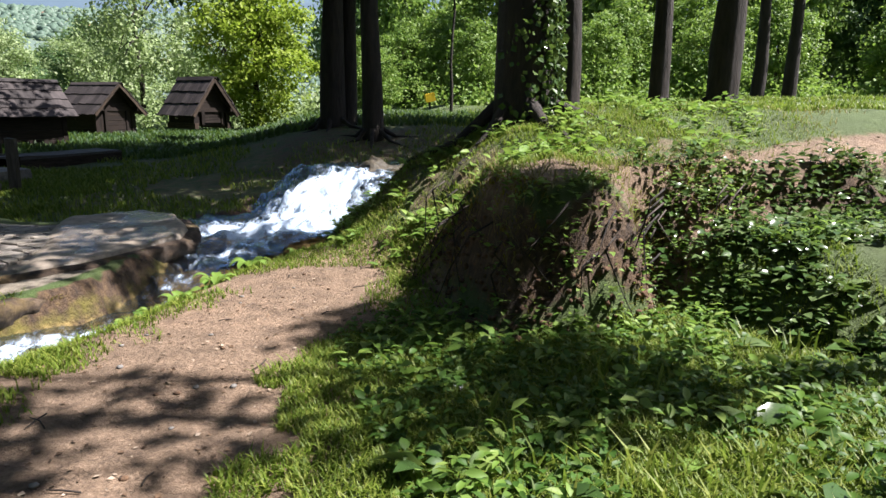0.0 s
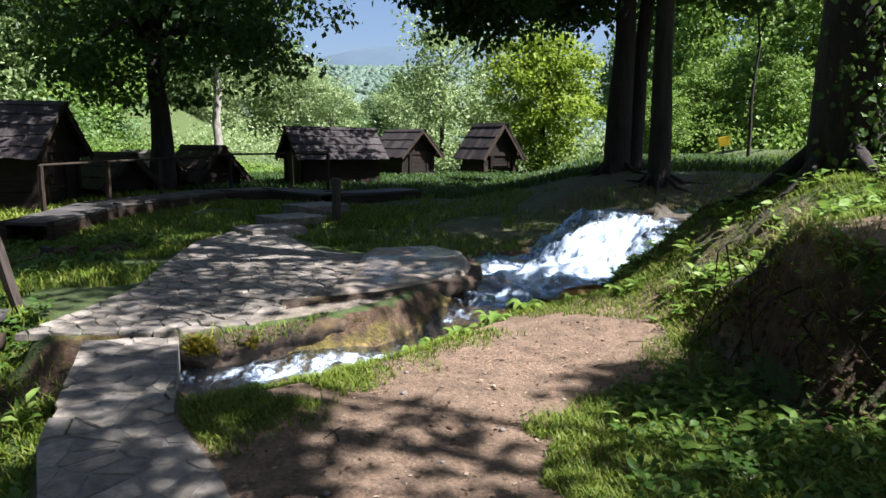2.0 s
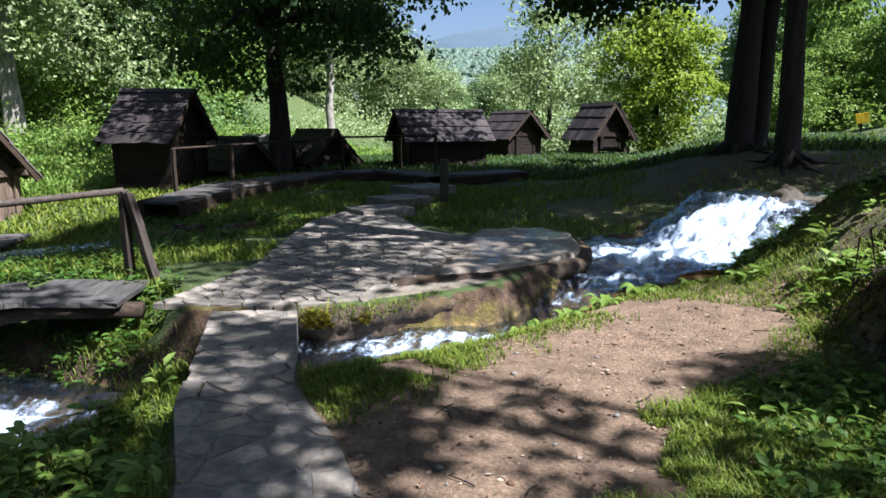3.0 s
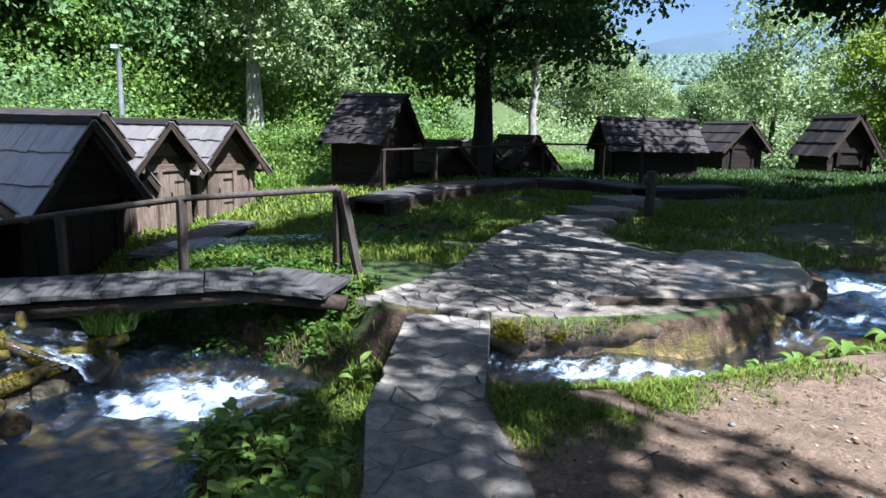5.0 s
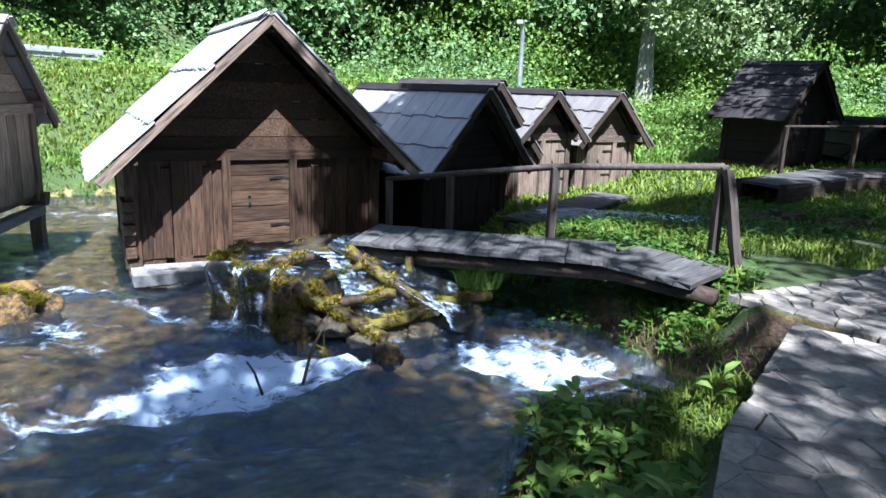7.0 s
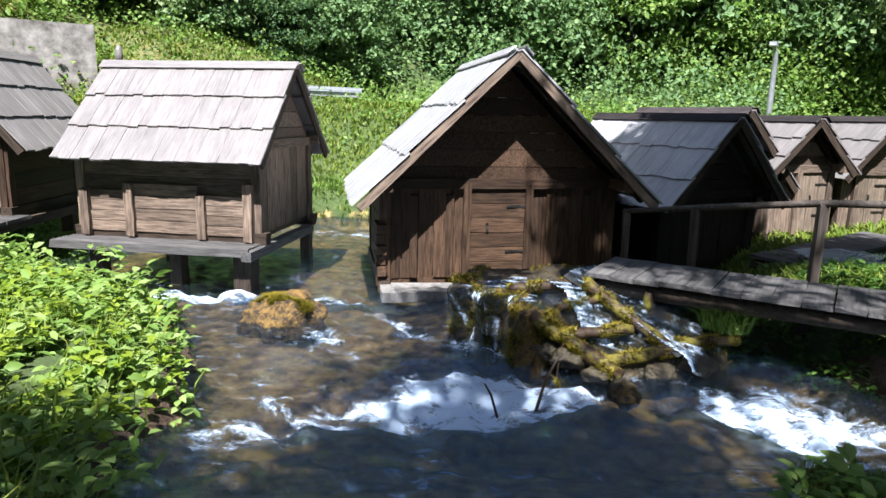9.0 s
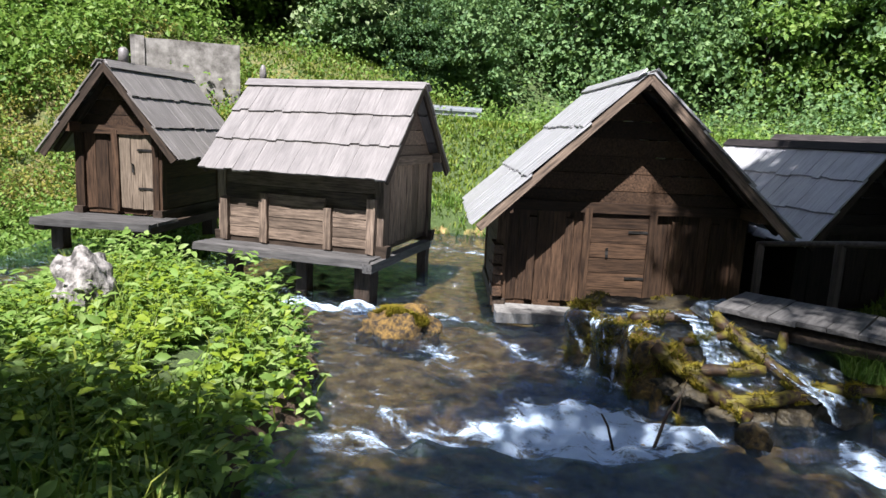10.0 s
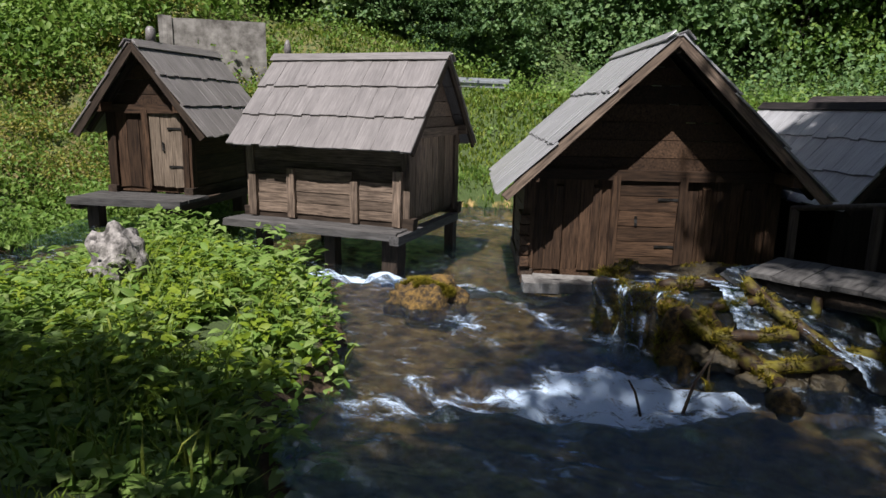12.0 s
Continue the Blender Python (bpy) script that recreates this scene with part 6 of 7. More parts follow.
def slab(name, outline, top, bottom, mat, parent):
    bm = bmesh.new()
    up = [bm.verts.new((x, y, top)) for x, y in outline]
    dn = [bm.verts.new((x, y, bottom)) for x, y in outline]
    f = bm.faces.new(up)
    bm.faces.new(dn[::-1])
    n = len(outline)
    for i in range(n):
        j = (i + 1) % n
        bm.faces.new((up[i], dn[i], dn[j], up[j]))
    bmesh.ops.recalc_face_normals(bm, faces=bm.faces)
    return part(name, bm, mat, parent)


stone_path = thing("stone_path", pose(0, 0, 0), "footbridge and path of irregular grey paving stones", "path", kind="structure")
slab("bridge_slab", [(-2.35, 2.75), (-2.48, 3.38), (-3.05, 4.21), (-3.65, 3.95), (-2.76, 2.81)], 0.009, -0.2, M_MORTAR, stone_path)
slab("path_bed", [(-1.2, 0.95), (-0.72, 1.52), (-1.62, 2.48), (-2.2, 2.97), (-2.6, 2.5), (-2.06, 1.97)], 0.0085, -0.12, M_MORTAR, stone_path)

# plank bridge: two leaves that meet at a bend, on log bearers
plank_bridge = thing("plank_bridge", pose(0, 0, 0), "worn grey plank footbridge on mossy log bearers", "footbridge")
_a, _b = Vector((-4.62, 4.12, 0.02)), Vector((-5.35, 3.72, 0.05))
_c = Vector((-6.55, 1.75, 0.03))
_dn = (_b - _a).normalized()
_sd = Vector((-_dn.y, _dn.x, 0))
for _i in range(6):
    _p = _a.lerp(_b, (_i + 0.5) / 6)
    _s = _sd * 0.40
    plank(plank_bridge, "deck_plank", _p - _s, _p + _s, 0.135, 0.04, M_DECK, _dn, _i % 4)
_dn = (_c - _b).normalized()
_nb = 11
for _i in range(_nb):
    _p = _b.lerp(_c, (_i + 0.5) / _nb) + Vector((0, 0, 0.003 * math.sin(_i * 2.1)))
    _s = Vector((-_dn.y, _dn.x, 0)) * (0.40 + 0.006 * math.sin(_i * 5))
    plank(plank_bridge, "deck_plank", _p - _s, _p + _s, (_c - _b).length / _nb - 0.004, 0.04, M_DECK, _dn, _i % 4)
for _o in (-0.28, 0.28):
    _s = Vector((-_dn.y, _dn.x, 0)) * -_o
    tube_part("bearer_log", plank_bridge, [_a + _s * 0.9 - Vector((0, 0, 0.09)), _b + _s - Vector((0, 0, 0.09)), _c + _s - Vector((0, 0, 0.11))], [0.07, 0.075, 0.075], M_BEAM, 10, 0.06, 3)

rail = thing("bridge_rail", pose(0, 0, 0), "weathered pole handrail of the plank bridge", "handrail")
tube_part("rail_pole", rail, [Vector((-5.06, 4.48, 0.84)), Vector((-6.1, 3.47, 0.72)), Vector((-7.0, 2.75, 0.54)), Vector((-7.8, 2.25, 0.38))], [0.03, 0.032, 0.03, 0.028], M_RAIL, 8, 0.04, 4)
for _x, _y, _zt in ((-5.06, 4.47, 0.84), (-6.1, 3.46, 0.72), (-7.0, 2.74, 0.54), (-7.75, 2.27, 0.38)):
    plank(rail, "rail_post", (_x, _y, gz(_x, _y) - 0.3), (_x, _y, _zt), 0.07, 0.065, M_RAIL, (0, 1, 0), 2)
plank(rail, "brace", (-4.78, 4.52, -0.05), (-5.0, 4.47, 0.82), 0.075, 0.06, M_RAIL, (0, 1, 0), 1)

# walkway with its rail before the far huts
walkway = thing("walkway", pose(0, 0, 0), "raised plank walkway before the far huts", "walkway")
_w = [Vector((-8.4, 8.1, 0.2)), Vector((-8.9, 10.2, 0.3)), Vector((-8.5, 13.2, 0.36)), Vector((-7.6, 14.4, 0.36)), Vector((-5.7, 13.3, 0.36)), Vector((-4.4, 14.8, 0.40))]
for _p, _q in zip(_w, _w[1:]):
    _k = max(2, round((_q - _p).length / 0.3))
    _d = (_q - _p).normalized()
    _s = Vector((-_d.y, _d.x, 0)) * 0.42
    for _i in range(_k):
        _m = _p.lerp(_q, (_i + 0.5) / _k)
        plank(walkway, "deck_plank", _m - _s, _m + _s, (_q - _p).length / _k - 0.012, 0.045, M_DECK, _d, _i % 4)
    for _e in (-0.36, 0.36):
        plank(walkway, "bearer", _p + _s * (_e / 0.42) - Vector((0, 0, 0.1)), _q + _s * (_e / 0.42) - Vector((0, 0, 0.16)), 0.10, 0.28, M_BEAM, _s, 1)
far_rail = thing("walkway_rail", pose(0, 0, 0), "dark pole rail along the far walkway", "handrail")
_pts = [(-9.35, 9.4, 1.02), (-9.3, 10.9, 1.05), (-9.2, 12.3, 1.08), (-8.75, 14.3, 1.16), (-7.6, 15.2, 1.18), (-6.2, 14.2, 1.2)]
for _x, _y, _z in _pts:
    plank(far_rail, "rail_post", (_x, _y, gz(_x, _y) - 0.2), (_x, _y, _z), 0.06, 0.06, M_BEAM, (0, 1, 0), 1)
tube_part("rail_pole", far_rail, _pts, [0.024] * 6, M_BEAM, 8, 0.03, 6)
_post = thing("wooden_post", pose(-4.5, 10.6, 0), "short dark wooden post on the grass", "post")
plank(_post, "shaft", (0, 0, -0.1), (0.02, 0, 0.85), 0.12, 0.12, M_RAIL, (0, 1, 0), 1)
_post = thing("wooden_post", pose(-6.6, 6.6, 0), "weathered stump post beside the flume", "post")
plank(_post, "shaft", (0, 0, -0.4), (0.03, 0.02, 0.16), 0.10, 0.10, M_RAIL, (0, 1, 0), 1)

# steps from the paved place up to the walkway
steps = thing("stone_steps", pose(0, 0, 0), "low stone and timber steps up to the walkway", "steps")
for _i, (_x, _y, _z, _r, _l, _w2) in enumerate(((-5.0, 9.2, 0.05, 55, 0.9, 0.7), (-5.15, 10.25, 0.12, 58, 0.9, 0.75), (-5.3, 11.5, 0.2, 62, 1.0, 0.8))):
    piece("step", board(_w2, _l, 0.22, M_STONE, _i, 0.02), steps, pose(_x, _y, _z, 0, 0, _r - 90))

M_CLOD = plain("clod_earth", (0.022, 0.012, 0.007), (0.15, 0.085, 0.045), 14, 1.0, 1.0, 0.03)
def lump(name, x, y, z, size, mat, label, seed, category="rock", cuts=3, rough=0.35):
    """A rough stone: a subdivided ball pushed about by noise."""
    bm = bmesh.new()
    bmesh.ops.create_icosphere(bm, subdivisions=cuts, radius=1)
    for v in bm.verts:
        k = 1 + rough * noise.noise(v.co * 1.6 + Vector((seed * 7.1, 0, 0))) + rough * 0.5 * noise.noise(v.co * 4.1 + Vector((0, seed * 3.3, 0))) + rough * 0.2 * noise.noise(v.co * 9)
        v.co = Vector((v.co.x * size[0], v.co.y * size[1], v.co.z * size[2])) * k
    me = bpy.data.meshes.new(name)
    bm.to_mesh(me)
    bm.free()
    me.materials.append(mat)
    me.shade_smooth()
    ob = new(name, me)
    ob.matrix_basis = pose(x, y, z, 0, 0, seed * 40)
    return tagged(ob, label, category) if label else ob


# ledge, log crib and water chute beside the broad hut
M_MOSSROCK_DARK = plain("dark_wet_rock", (0.008, 0.006, 0.004), (0.06, 0.045, 0.018), 14, 0.5, 1.0, 0.04)
LEDGE = [(-7.3, 0.55), (-6.5, 0.40), (-6.1, 0.66), (-5.62, 1.08), (-5.36, 1.62), (-5.40, 1.95), (-5.52, 2.3), (-5.62, 2.68), (-6.5, 2.75), (-7.3, 2.4)]


def slope_z(x, y):
    """The tilted plane on which the log crib and the chute lie."""
    return np.minimum(-3.90 - 0.70 * x - 0.18 * y, -0.03)


def ledge_z(x, y):
    sd = poly_sd(LEDGE, x, y) + 0.07 * (vnoise(x, y, 4.0) - 0.5) + 0.05 * (vnoise(x, y, 10.0) - 0.5)
    top = np.minimum(slope_z(x, y) - 0.10, -0.15 - 0.04 * sstep(-6.4, -5.7, x))
    top = top + 0.05 * (vnoise(x, y, 3.0) - 0.5) + 0.045 * (vnoise(x, y, 8) - 0.5) + 0.025 * (vnoise(x, y, 17) - 0.5)
    return np.minimum(top, 0.35) - 0.62 * sstep(-0.08, 0.05, sd)


_me, _v = sheet("mossy_ledge", np.arange(-7.6, -5.0, 0.025), np.arange(0.2, 3.0, 0.025), ledge_z, M_MOSSROCK_DARK, lambda x, y: poly_sd(LEDGE, x, y) < 0.12)
LEDGE_THING = thing("mossy_ledge", pose(0, 0, 0), "dark wet stone ledge below the hut, grown with moss", "ledge")
_bed = new("bedrock", _me)
_bed.parent = LEDGE_THING

# the mossy brow over which the race falls, a bulging face of tufa
_brow = [Vector((-6.48, 0.42, 0)), Vector((-6.28, 0.52, 0)), Vector((-6.06, 0.70, 0)), Vector((-5.84, 0.89, 0)), Vector((-5.60, 1.08, 0)), Vector((-5.48, 1.28, 0))]


def brow_at(s, v):
    """A point of the brow's face: s along it, v from the lip (0) to the water (1)."""
    k = min(len(_brow) - 1.001, s * (len(_brow) - 1))
    a, b = _brow[int(k)], _brow[int(k) + 1]
    p, d = a.lerp(b, k - int(k)), (b - a).normalized()
    lip = -0.115 - 0.05 * s - 0.08 * max(0.0, s - 0.8) / 0.2
    n = float(vnoise(np.array([s * 2.6]), np.array([v * 0.35]), 5.0)[0]) - 0.5
    out = -0.16 + 0.24 * min(1.0, v / 0.22) ** 0.6 - 0.05 * v + 0.20 * n + 0.06 * math.sin(s * 19) + 0.04 * math.sin(s * 43 + v * 5)
    z = lip + 0.035 * math.sin(s * 17) + 0.02 * math.sin(s * 37) - (lip + 0.74) * max(0.0, (v - 0.16) / 0.84)
    return p + Vector((d.y, -d.x, 0)) * out + Vector((0, 0, z))


_ns, _nv = 70, 22
_vs = [tuple(brow_at(i / (_ns - 1), j / (_nv - 1))) for i in range(_ns) for j in range(_nv)]
_ff = np.array([(i * _nv + j, i * _nv + j + 1, (i + 1) * _nv + j + 1, (i + 1) * _nv + j) for i in range(_ns - 1) for j in range(_nv - 1)])
_br = new("mossy_brow", mesh_np("mossy_brow", _vs, _ff, M_MOSSROCK, True))
_br.parent = LEDGE_THING
# a thin film of water down the brow's face
_pq = [(0.12 + 0.46 * i / 119, 0.04 + 0.96 * j / 27) for i in range(120) for j in range(28)]
_vs = [tuple(brow_at(a, b) + Vector((0.5, -0.86, 0)) * (0.012 + 0.012 * b + 0.008 * math.sin(a * 160)) + Vector((0, 0, 0.006))) for a, b in _pq]
_ff = np.array([(i * 28 + j, i * 28 + j + 1, (i + 1) * 28 + j + 1, (i + 1) * 28 + j) for i in range(119) for j in range(27)])
_me = mesh_np("falling_film", _vs, _ff, M_WATER, True)
_pq = np.array(_pq)
_st = vnoise(_pq[:, 0] * 9, _pq[:, 1] * 0.35, 6.0) * 0.6 + vnoise(_pq[:, 0] * 26, _pq[:, 1] * 0.5, 6.0) * 0.5
set_attr(_me, "foam", np.clip((_st - 0.56) * 2.0, -0.3, 0.55) + 0.22 * np.exp(-((_pq[:, 0] - 0.34) / 0.12) ** 2) - 0.25 * (_pq[:, 0] > 0.62))
tagged(new("falling_film", _me), "thin veil of water falling over the mossy brow", "water", kind="structure")
_r = np.random.default_rng(78)
_tuft = np.array([tuple(brow_at(s, v)) for s, v in zip(_r.random(9000), _r.uniform(0.0, 0.85, 9000)) if math.sin(s * 31) + math.sin(v * 9 + s * 13) > -0.1])
blades("brow_moss", _tuft[:, :2], 0.04, L_MOSS, "golden moss cushions on the wet brow", 47, 1.6, 0.005, lambda x, y: _tuft[:, 2])

# still water standing between the logs
_me, _v = sheet("crib_water", np.arange(-6.7, -5.2, 0.03), np.arange(0.5, 2.6, 0.03), lambda x, y: np.minimum(slope_z(x, y) - 0.055, -0.13) + 0.012 * (vnoise(x, y, 9) - 0.5), M_WATER, lambda x, y: poly_sd(LEDGE, x, y) < -0.09)
set_attr(_me, "foam", 0.10 + 0.3 * (vnoise(_v[:, 0], _v[:, 1], 5) > 0.68))
tagged(new("crib_water", _me), "thin sheet of mill race water between the logs", "water", kind="structure")

# ladder of squared, moss-grown logs stepping down to the pool
crib = thing("log_crib", pose(0, 0, 0), "broken mossy log crib stepping down beside the hut", "log crib")
_logs = [((-5.60, 1.00, -0.17), (-5.30, 1.68, -0.55), 0.062), ((-6.02, 1.50, 0.0), (-5.56, 2.10, -0.40), 0.058), ((-5.47, 1.22, -0.29), (-5.56, 1.80, -0.25), 0.047),
         ((-5.36, 1.50, -0.46), (-5.58, 2.24, -0.41), 0.05), ((-5.62, 2.04, -0.40), (-5.70, 2.70, -0.36), 0.05), ((-6.10, 0.86, -0.10), (-6.2, 1.45, -0.05), 0.055), ((-5.75, 1.22, -0.16), (-5.88, 1.60, -0.10), 0.035)]
_tuft = []
for _i, (_p, _q, _rad) in enumerate(_logs):
    _p, _q = Vector(_p), Vector(_q)
    _pts = [_p.lerp(_q, k / 6) + Vector((0.010 * math.sin(_i * 3 + k * 2.1), 0.010 * math.cos(_i * 5 + k * 1.7), 0.008 * math.sin(_i + k * 2.6))) for k in range(7)]
    tube_part("log", crib, _pts, [_rad * (0.94 + 0.10 * math.sin(_i * 2.3 + k * 1.9)) for k in range(7)], M_LOG, 10, 0.14, _i)
    for _k in range(2200):
        _w = _p.lerp(_q, random.Random(_i * 999 + _k).random())
        if math.sin(_w.x * 17 + _w.y * 23 + _i) + 0.5 * math.sin(_w.x * 41 + _w.y * 31) > 0.1:
            _a = 2.4 * math.sin(_k * 1.7)
            _tuft.append((_w.x + _rad * 0.9 * math.sin(_a), _w.y - _rad * 0.5 * math.sin(_a), _w.z + _rad * 0.9 * math.cos(_a) - 0.008))
_tuft = np.array(_tuft)
blades("log_moss", _tuft[:, :2], 0.036, L_MOSS, "moss cushions on the crib's logs", 43, 1.5, 0.005, lambda x, y: _tuft[:, 2])
# bedded stones that fill the crib's front
for _i, (_x, _y, _z, _s) in enumerate(((-5.46, 1.30, -0.46, 0.11), (-5.38, 1.50, -0.55, 0.10), (-5.36, 1.74, -0.60, 0.10), (-5.45, 2.02, -0.56, 0.10), (-5.55, 2.35, -0.53, 0.11), (-5.60, 1.16, -0.44, 0.10), (-6.55, 0.52, -0.46, 0.15))):
    _o = lump("rock", _x, _y, _z, (_s * 1.2, _s * 1.1, _s * 0.75), M_MOSSROCK_DARK, "", 20 + _i, "", 3, 0.55)
    _o.parent = LEDGE_THING
_st = thing("stake", pose(-5.96, 2.03, -0.2), "mossy stake beside the chute", "stake")
tube_part("shaft", _st, [(0, 0, -0.2), (0, 0, 0.09), (0.005, 0, 0.15)], [0.042, 0.042, 0.03], M_LOG, 9, 0.1, 3)

chute = thing("water_chute", pose(0, 0, 0), "wet grey plank chute with a film of running water", "chute")
_p, _q = Vector((-6.36, 1.52, 0.03)), Vector((-5.62, 2.32, -0.42))
_d = (_q - _p).normalized()
_sd = Vector((-_d.y, _d.x, 0)).normalized()
for _i, _o in enumerate((-0.17, 0.0, 0.17)):
    plank(chute, "chute_board", _p + _sd * _o, _q + _sd * _o - _d * (0.06 * (_i % 2)), 0.165, 0.03, M_WET, _sd, 1)


def film_z(x, y):
    u = (x - _p.x) * _d.x + (y - _p.y) * _d.y
    return _p.z + 0.028 + u * _d.z / (_d.x ** 2 + _d.y ** 2) + 0.016 * (vnoise(x * 1.4, y * 1.4, 6) - 0.5) + 0.010 * (vnoise(x, y, 14) - 0.5) - 0.10 * sstep(1.04, 1.15, u)


def on_chute(x, y):
    u, v = (x - _p.x) * _d.x + (y - _p.y) * _d.y, (x - _p.x) * _sd.x + (y - _p.y) * _sd.y
    return (u > 0.02) & (u < 1.12) & (v > -0.24) & (v < 0.24 + 0.03 * np.sin(u * 9))


_me, _v = sheet("chute_water", np.arange(-6.7, -5.3, 0.025), np.arange(1.3, 2.7, 0.025), film_z, M_WATER, on_chute)
set_attr(_me, "foam", 0.10 + 0.5 * (vnoise(_v[:, 0] + _v[:, 1], _v[:, 1] - _v[:, 0] * 0.4, 3.5) - 0.35) + 0.35 * sstep(-5.8, -5.6, _v[:, 0]))
_cw = new("running_film", _me)
_cw.parent = chute
_me, _v = sheet("side_spill", np.arange(-6.2, -5.5, 0.02), np.arange(1.2, 1.7, 0.02), lambda x, y: slope_z(x, y) + 0.005 + 0.02 * (vnoise(x, y, 12) - 0.5), M_WATER, lambda x, y: np.abs((y - 1.38) - 0.35 * (x + 5.9)) < 0.075)
set_attr(_me, "foam", 0.45 + 0.3 * (vnoise(_v[:, 0], _v[:, 1], 9) - 0.5))
tagged(new("side_spill", _me), "narrow white spill beside the chute", "water", kind="structure")
blades("ledge_moss", scatter(np.random.default_rng(6), 22000, (-7.4, -5.2, 0.2, 2.8), lambda x, y: (np.abs(poly_sd(LEDGE, x, y) + 0.10) < 0.12) & (vnoise(x, y, 3) > 0.5) & (vnoise(x, y, 9) > 0.35)), 0.03, L_MOSS, "golden green moss fringing the ledge", 41, 1.3, 0.005, ledge_z)
blades("ledge_grass", scatter(np.random.default_rng(7), 1500, (-6.05, -5.65, 2.45, 2.85), lambda x, y: np.hypot(x + 5.85, y - 2.65) < 0.2), 0.19, L_FRESH, "bright tuft of grass beside the chute", 42, 1.0, 0.004, lambda x, y: -0.30 + 0 * x)
herbs("brow_herbs", scatter(np.random.default_rng(12), 60, (-6.6, -5.9, 0.9, 1.6), lambda x, y: vnoise(x, y, 3) > 0.4), L_MID, "small leafy plants on the ledge at the hut's foot", 48, 8, 0.07, 0.10)
# timber edge of the flume and the plank walk by the small huts
_fl = thing("flume_edge", pose(0, 0, 0), "mossy brown timber edging of the mill flume", "flume")
plank(_fl, "edge_timber", (-6.55, 4.55, -0.16), (-6.72, 5.95, -0.10), 0.14, 0.26, M_WALL, (1, 0, 0), 1)
plank(_fl, "edge_timber", (-6.72, 5.98, -0.10), (-6.85, 7.3, -0.06), 0.14, 0.24, M_WALL, (1, 0, 0), 2)
_pw = thing("plank_walk", pose(0, 0, 0), "pale worn plank walk before the small huts", "walkway")
_a2, _b2 = Vector((-8.55, 4.35, -0.30)), Vector((-10.4, 6.9, -0.26))
_d2 = (_b2 - _a2).normalized()
for _i in range(14):
    _m = _a2.lerp(_b2, (_i + 0.5) / 14)
    _s = Vector((-_d2.y, _d2.x, 0)) * 0.34
    plank(_pw, "deck_plank", _m - _s, _m + _s, 0.21, 0.04, M_DECK, _d2, _i % 4)
for _o in (-0.25, 0.25):
    _s = Vector((-_d2.y, _d2.x, 0)) * _o
    plank(_pw, "bearer", _a2 + _s - Vector((0, 0, 0.10)), _b2 + _s - Vector((0, 0, 0.10)), 0.1, 0.15, M_BEAM, (0, 0, 1), 1)


lump("white_rock", -5.25, -3.65, -0.10, (0.26, 0.23, 0.34), M_BOULDER, "pale rough limestone rock among herbs", 1, cuts=4, rough=0.42)
lump("mossy_boulder", -6.75, -1.3, -0.66, (0.32, 0.36, 0.26), M_MOSSROCK, "orange mossy boulder in the cascade", 4, cuts=4, rough=0.5)
blades("boulder_moss", scatter(np.random.default_rng(8), 12000, (-7.0, -6.5, -1.6, -1.0), lambda x, y: (np.hypot((x + 6.75) / 0.27, (y + 1.3) / 0.3) < 1) & (vnoise(x, y, 6) > 0.4)), 0.04, L_MOSS, "golden moss on the cascade boulder", 44, 1.3, 0.006, lambda x, y: -0.67 + 0.27 * np.sqrt(np.maximum(0.05, 1 - ((x + 6.75) / 0.32) ** 2 - ((y + 1.3) / 0.36) ** 2)))
lump("fall_rock", 0.72, 8.75, 0.42, (0.42, 0.36, 0.24), M_MOSSROCK_DARK, "dark wet rock at the brink of the fall", 15, cuts=4, rough=0.5)
lump("mossy_rock", -3.35, -1.4, -0.52, (0.17, 0.15, 0.13), M_MOSSROCK_GREEN, "small green mossy rock at the water's edge", 3)
lump("moss_tuft_rock", -4.98, 1.62, -0.54, (0.11, 0.12, 0.10), M_MOSSROCK_GREEN, "rock capped with bright green moss", 7)
for _i, (_x, _y, _s) in enumerate(((-3.62, 2.92, 0.09), (-3.38, 3.08, 0.07))):
    lump("bank_stone", _x, _y, -0.30, (_s * 1.5, _s, _s * 0.5), M_BOULDER, "pale flat stone at the water's edge", 10 + _i)
_base = thing("foundation_slab", pose(-7.95, -0.02, -0.66, 0, 0, 8), "worn stone slab at the hut's foot", "slab")
piece("block", board(0.4, 0.9, 0.12, M_MORTAR, 3, 0.02), _base, pose(0, 0, 0))
_stick = thing("stick", pose(-5.1, 1.0, -0.7), "thin dark stick caught in the foam", "stick")
tube_part("twig", _stick, [(0, 0, -0.1), (-0.08, 0.08, 0.15), (-0.1, 0.17, 0.33)], [0.013, 0.012, 0.008], M_BEAM, 6)
_stick = thing("stick", pose(-4.95, 0.72, -0.7), "short dark twig caught in the foam", "stick")
tube_part("twig", _stick, [(0, 0, -0.05), (-0.02, -0.05, 0.12), (-0.04, -0.1, 0.2)], [0.01, 0.009, 0.006], M_BEAM, 6)

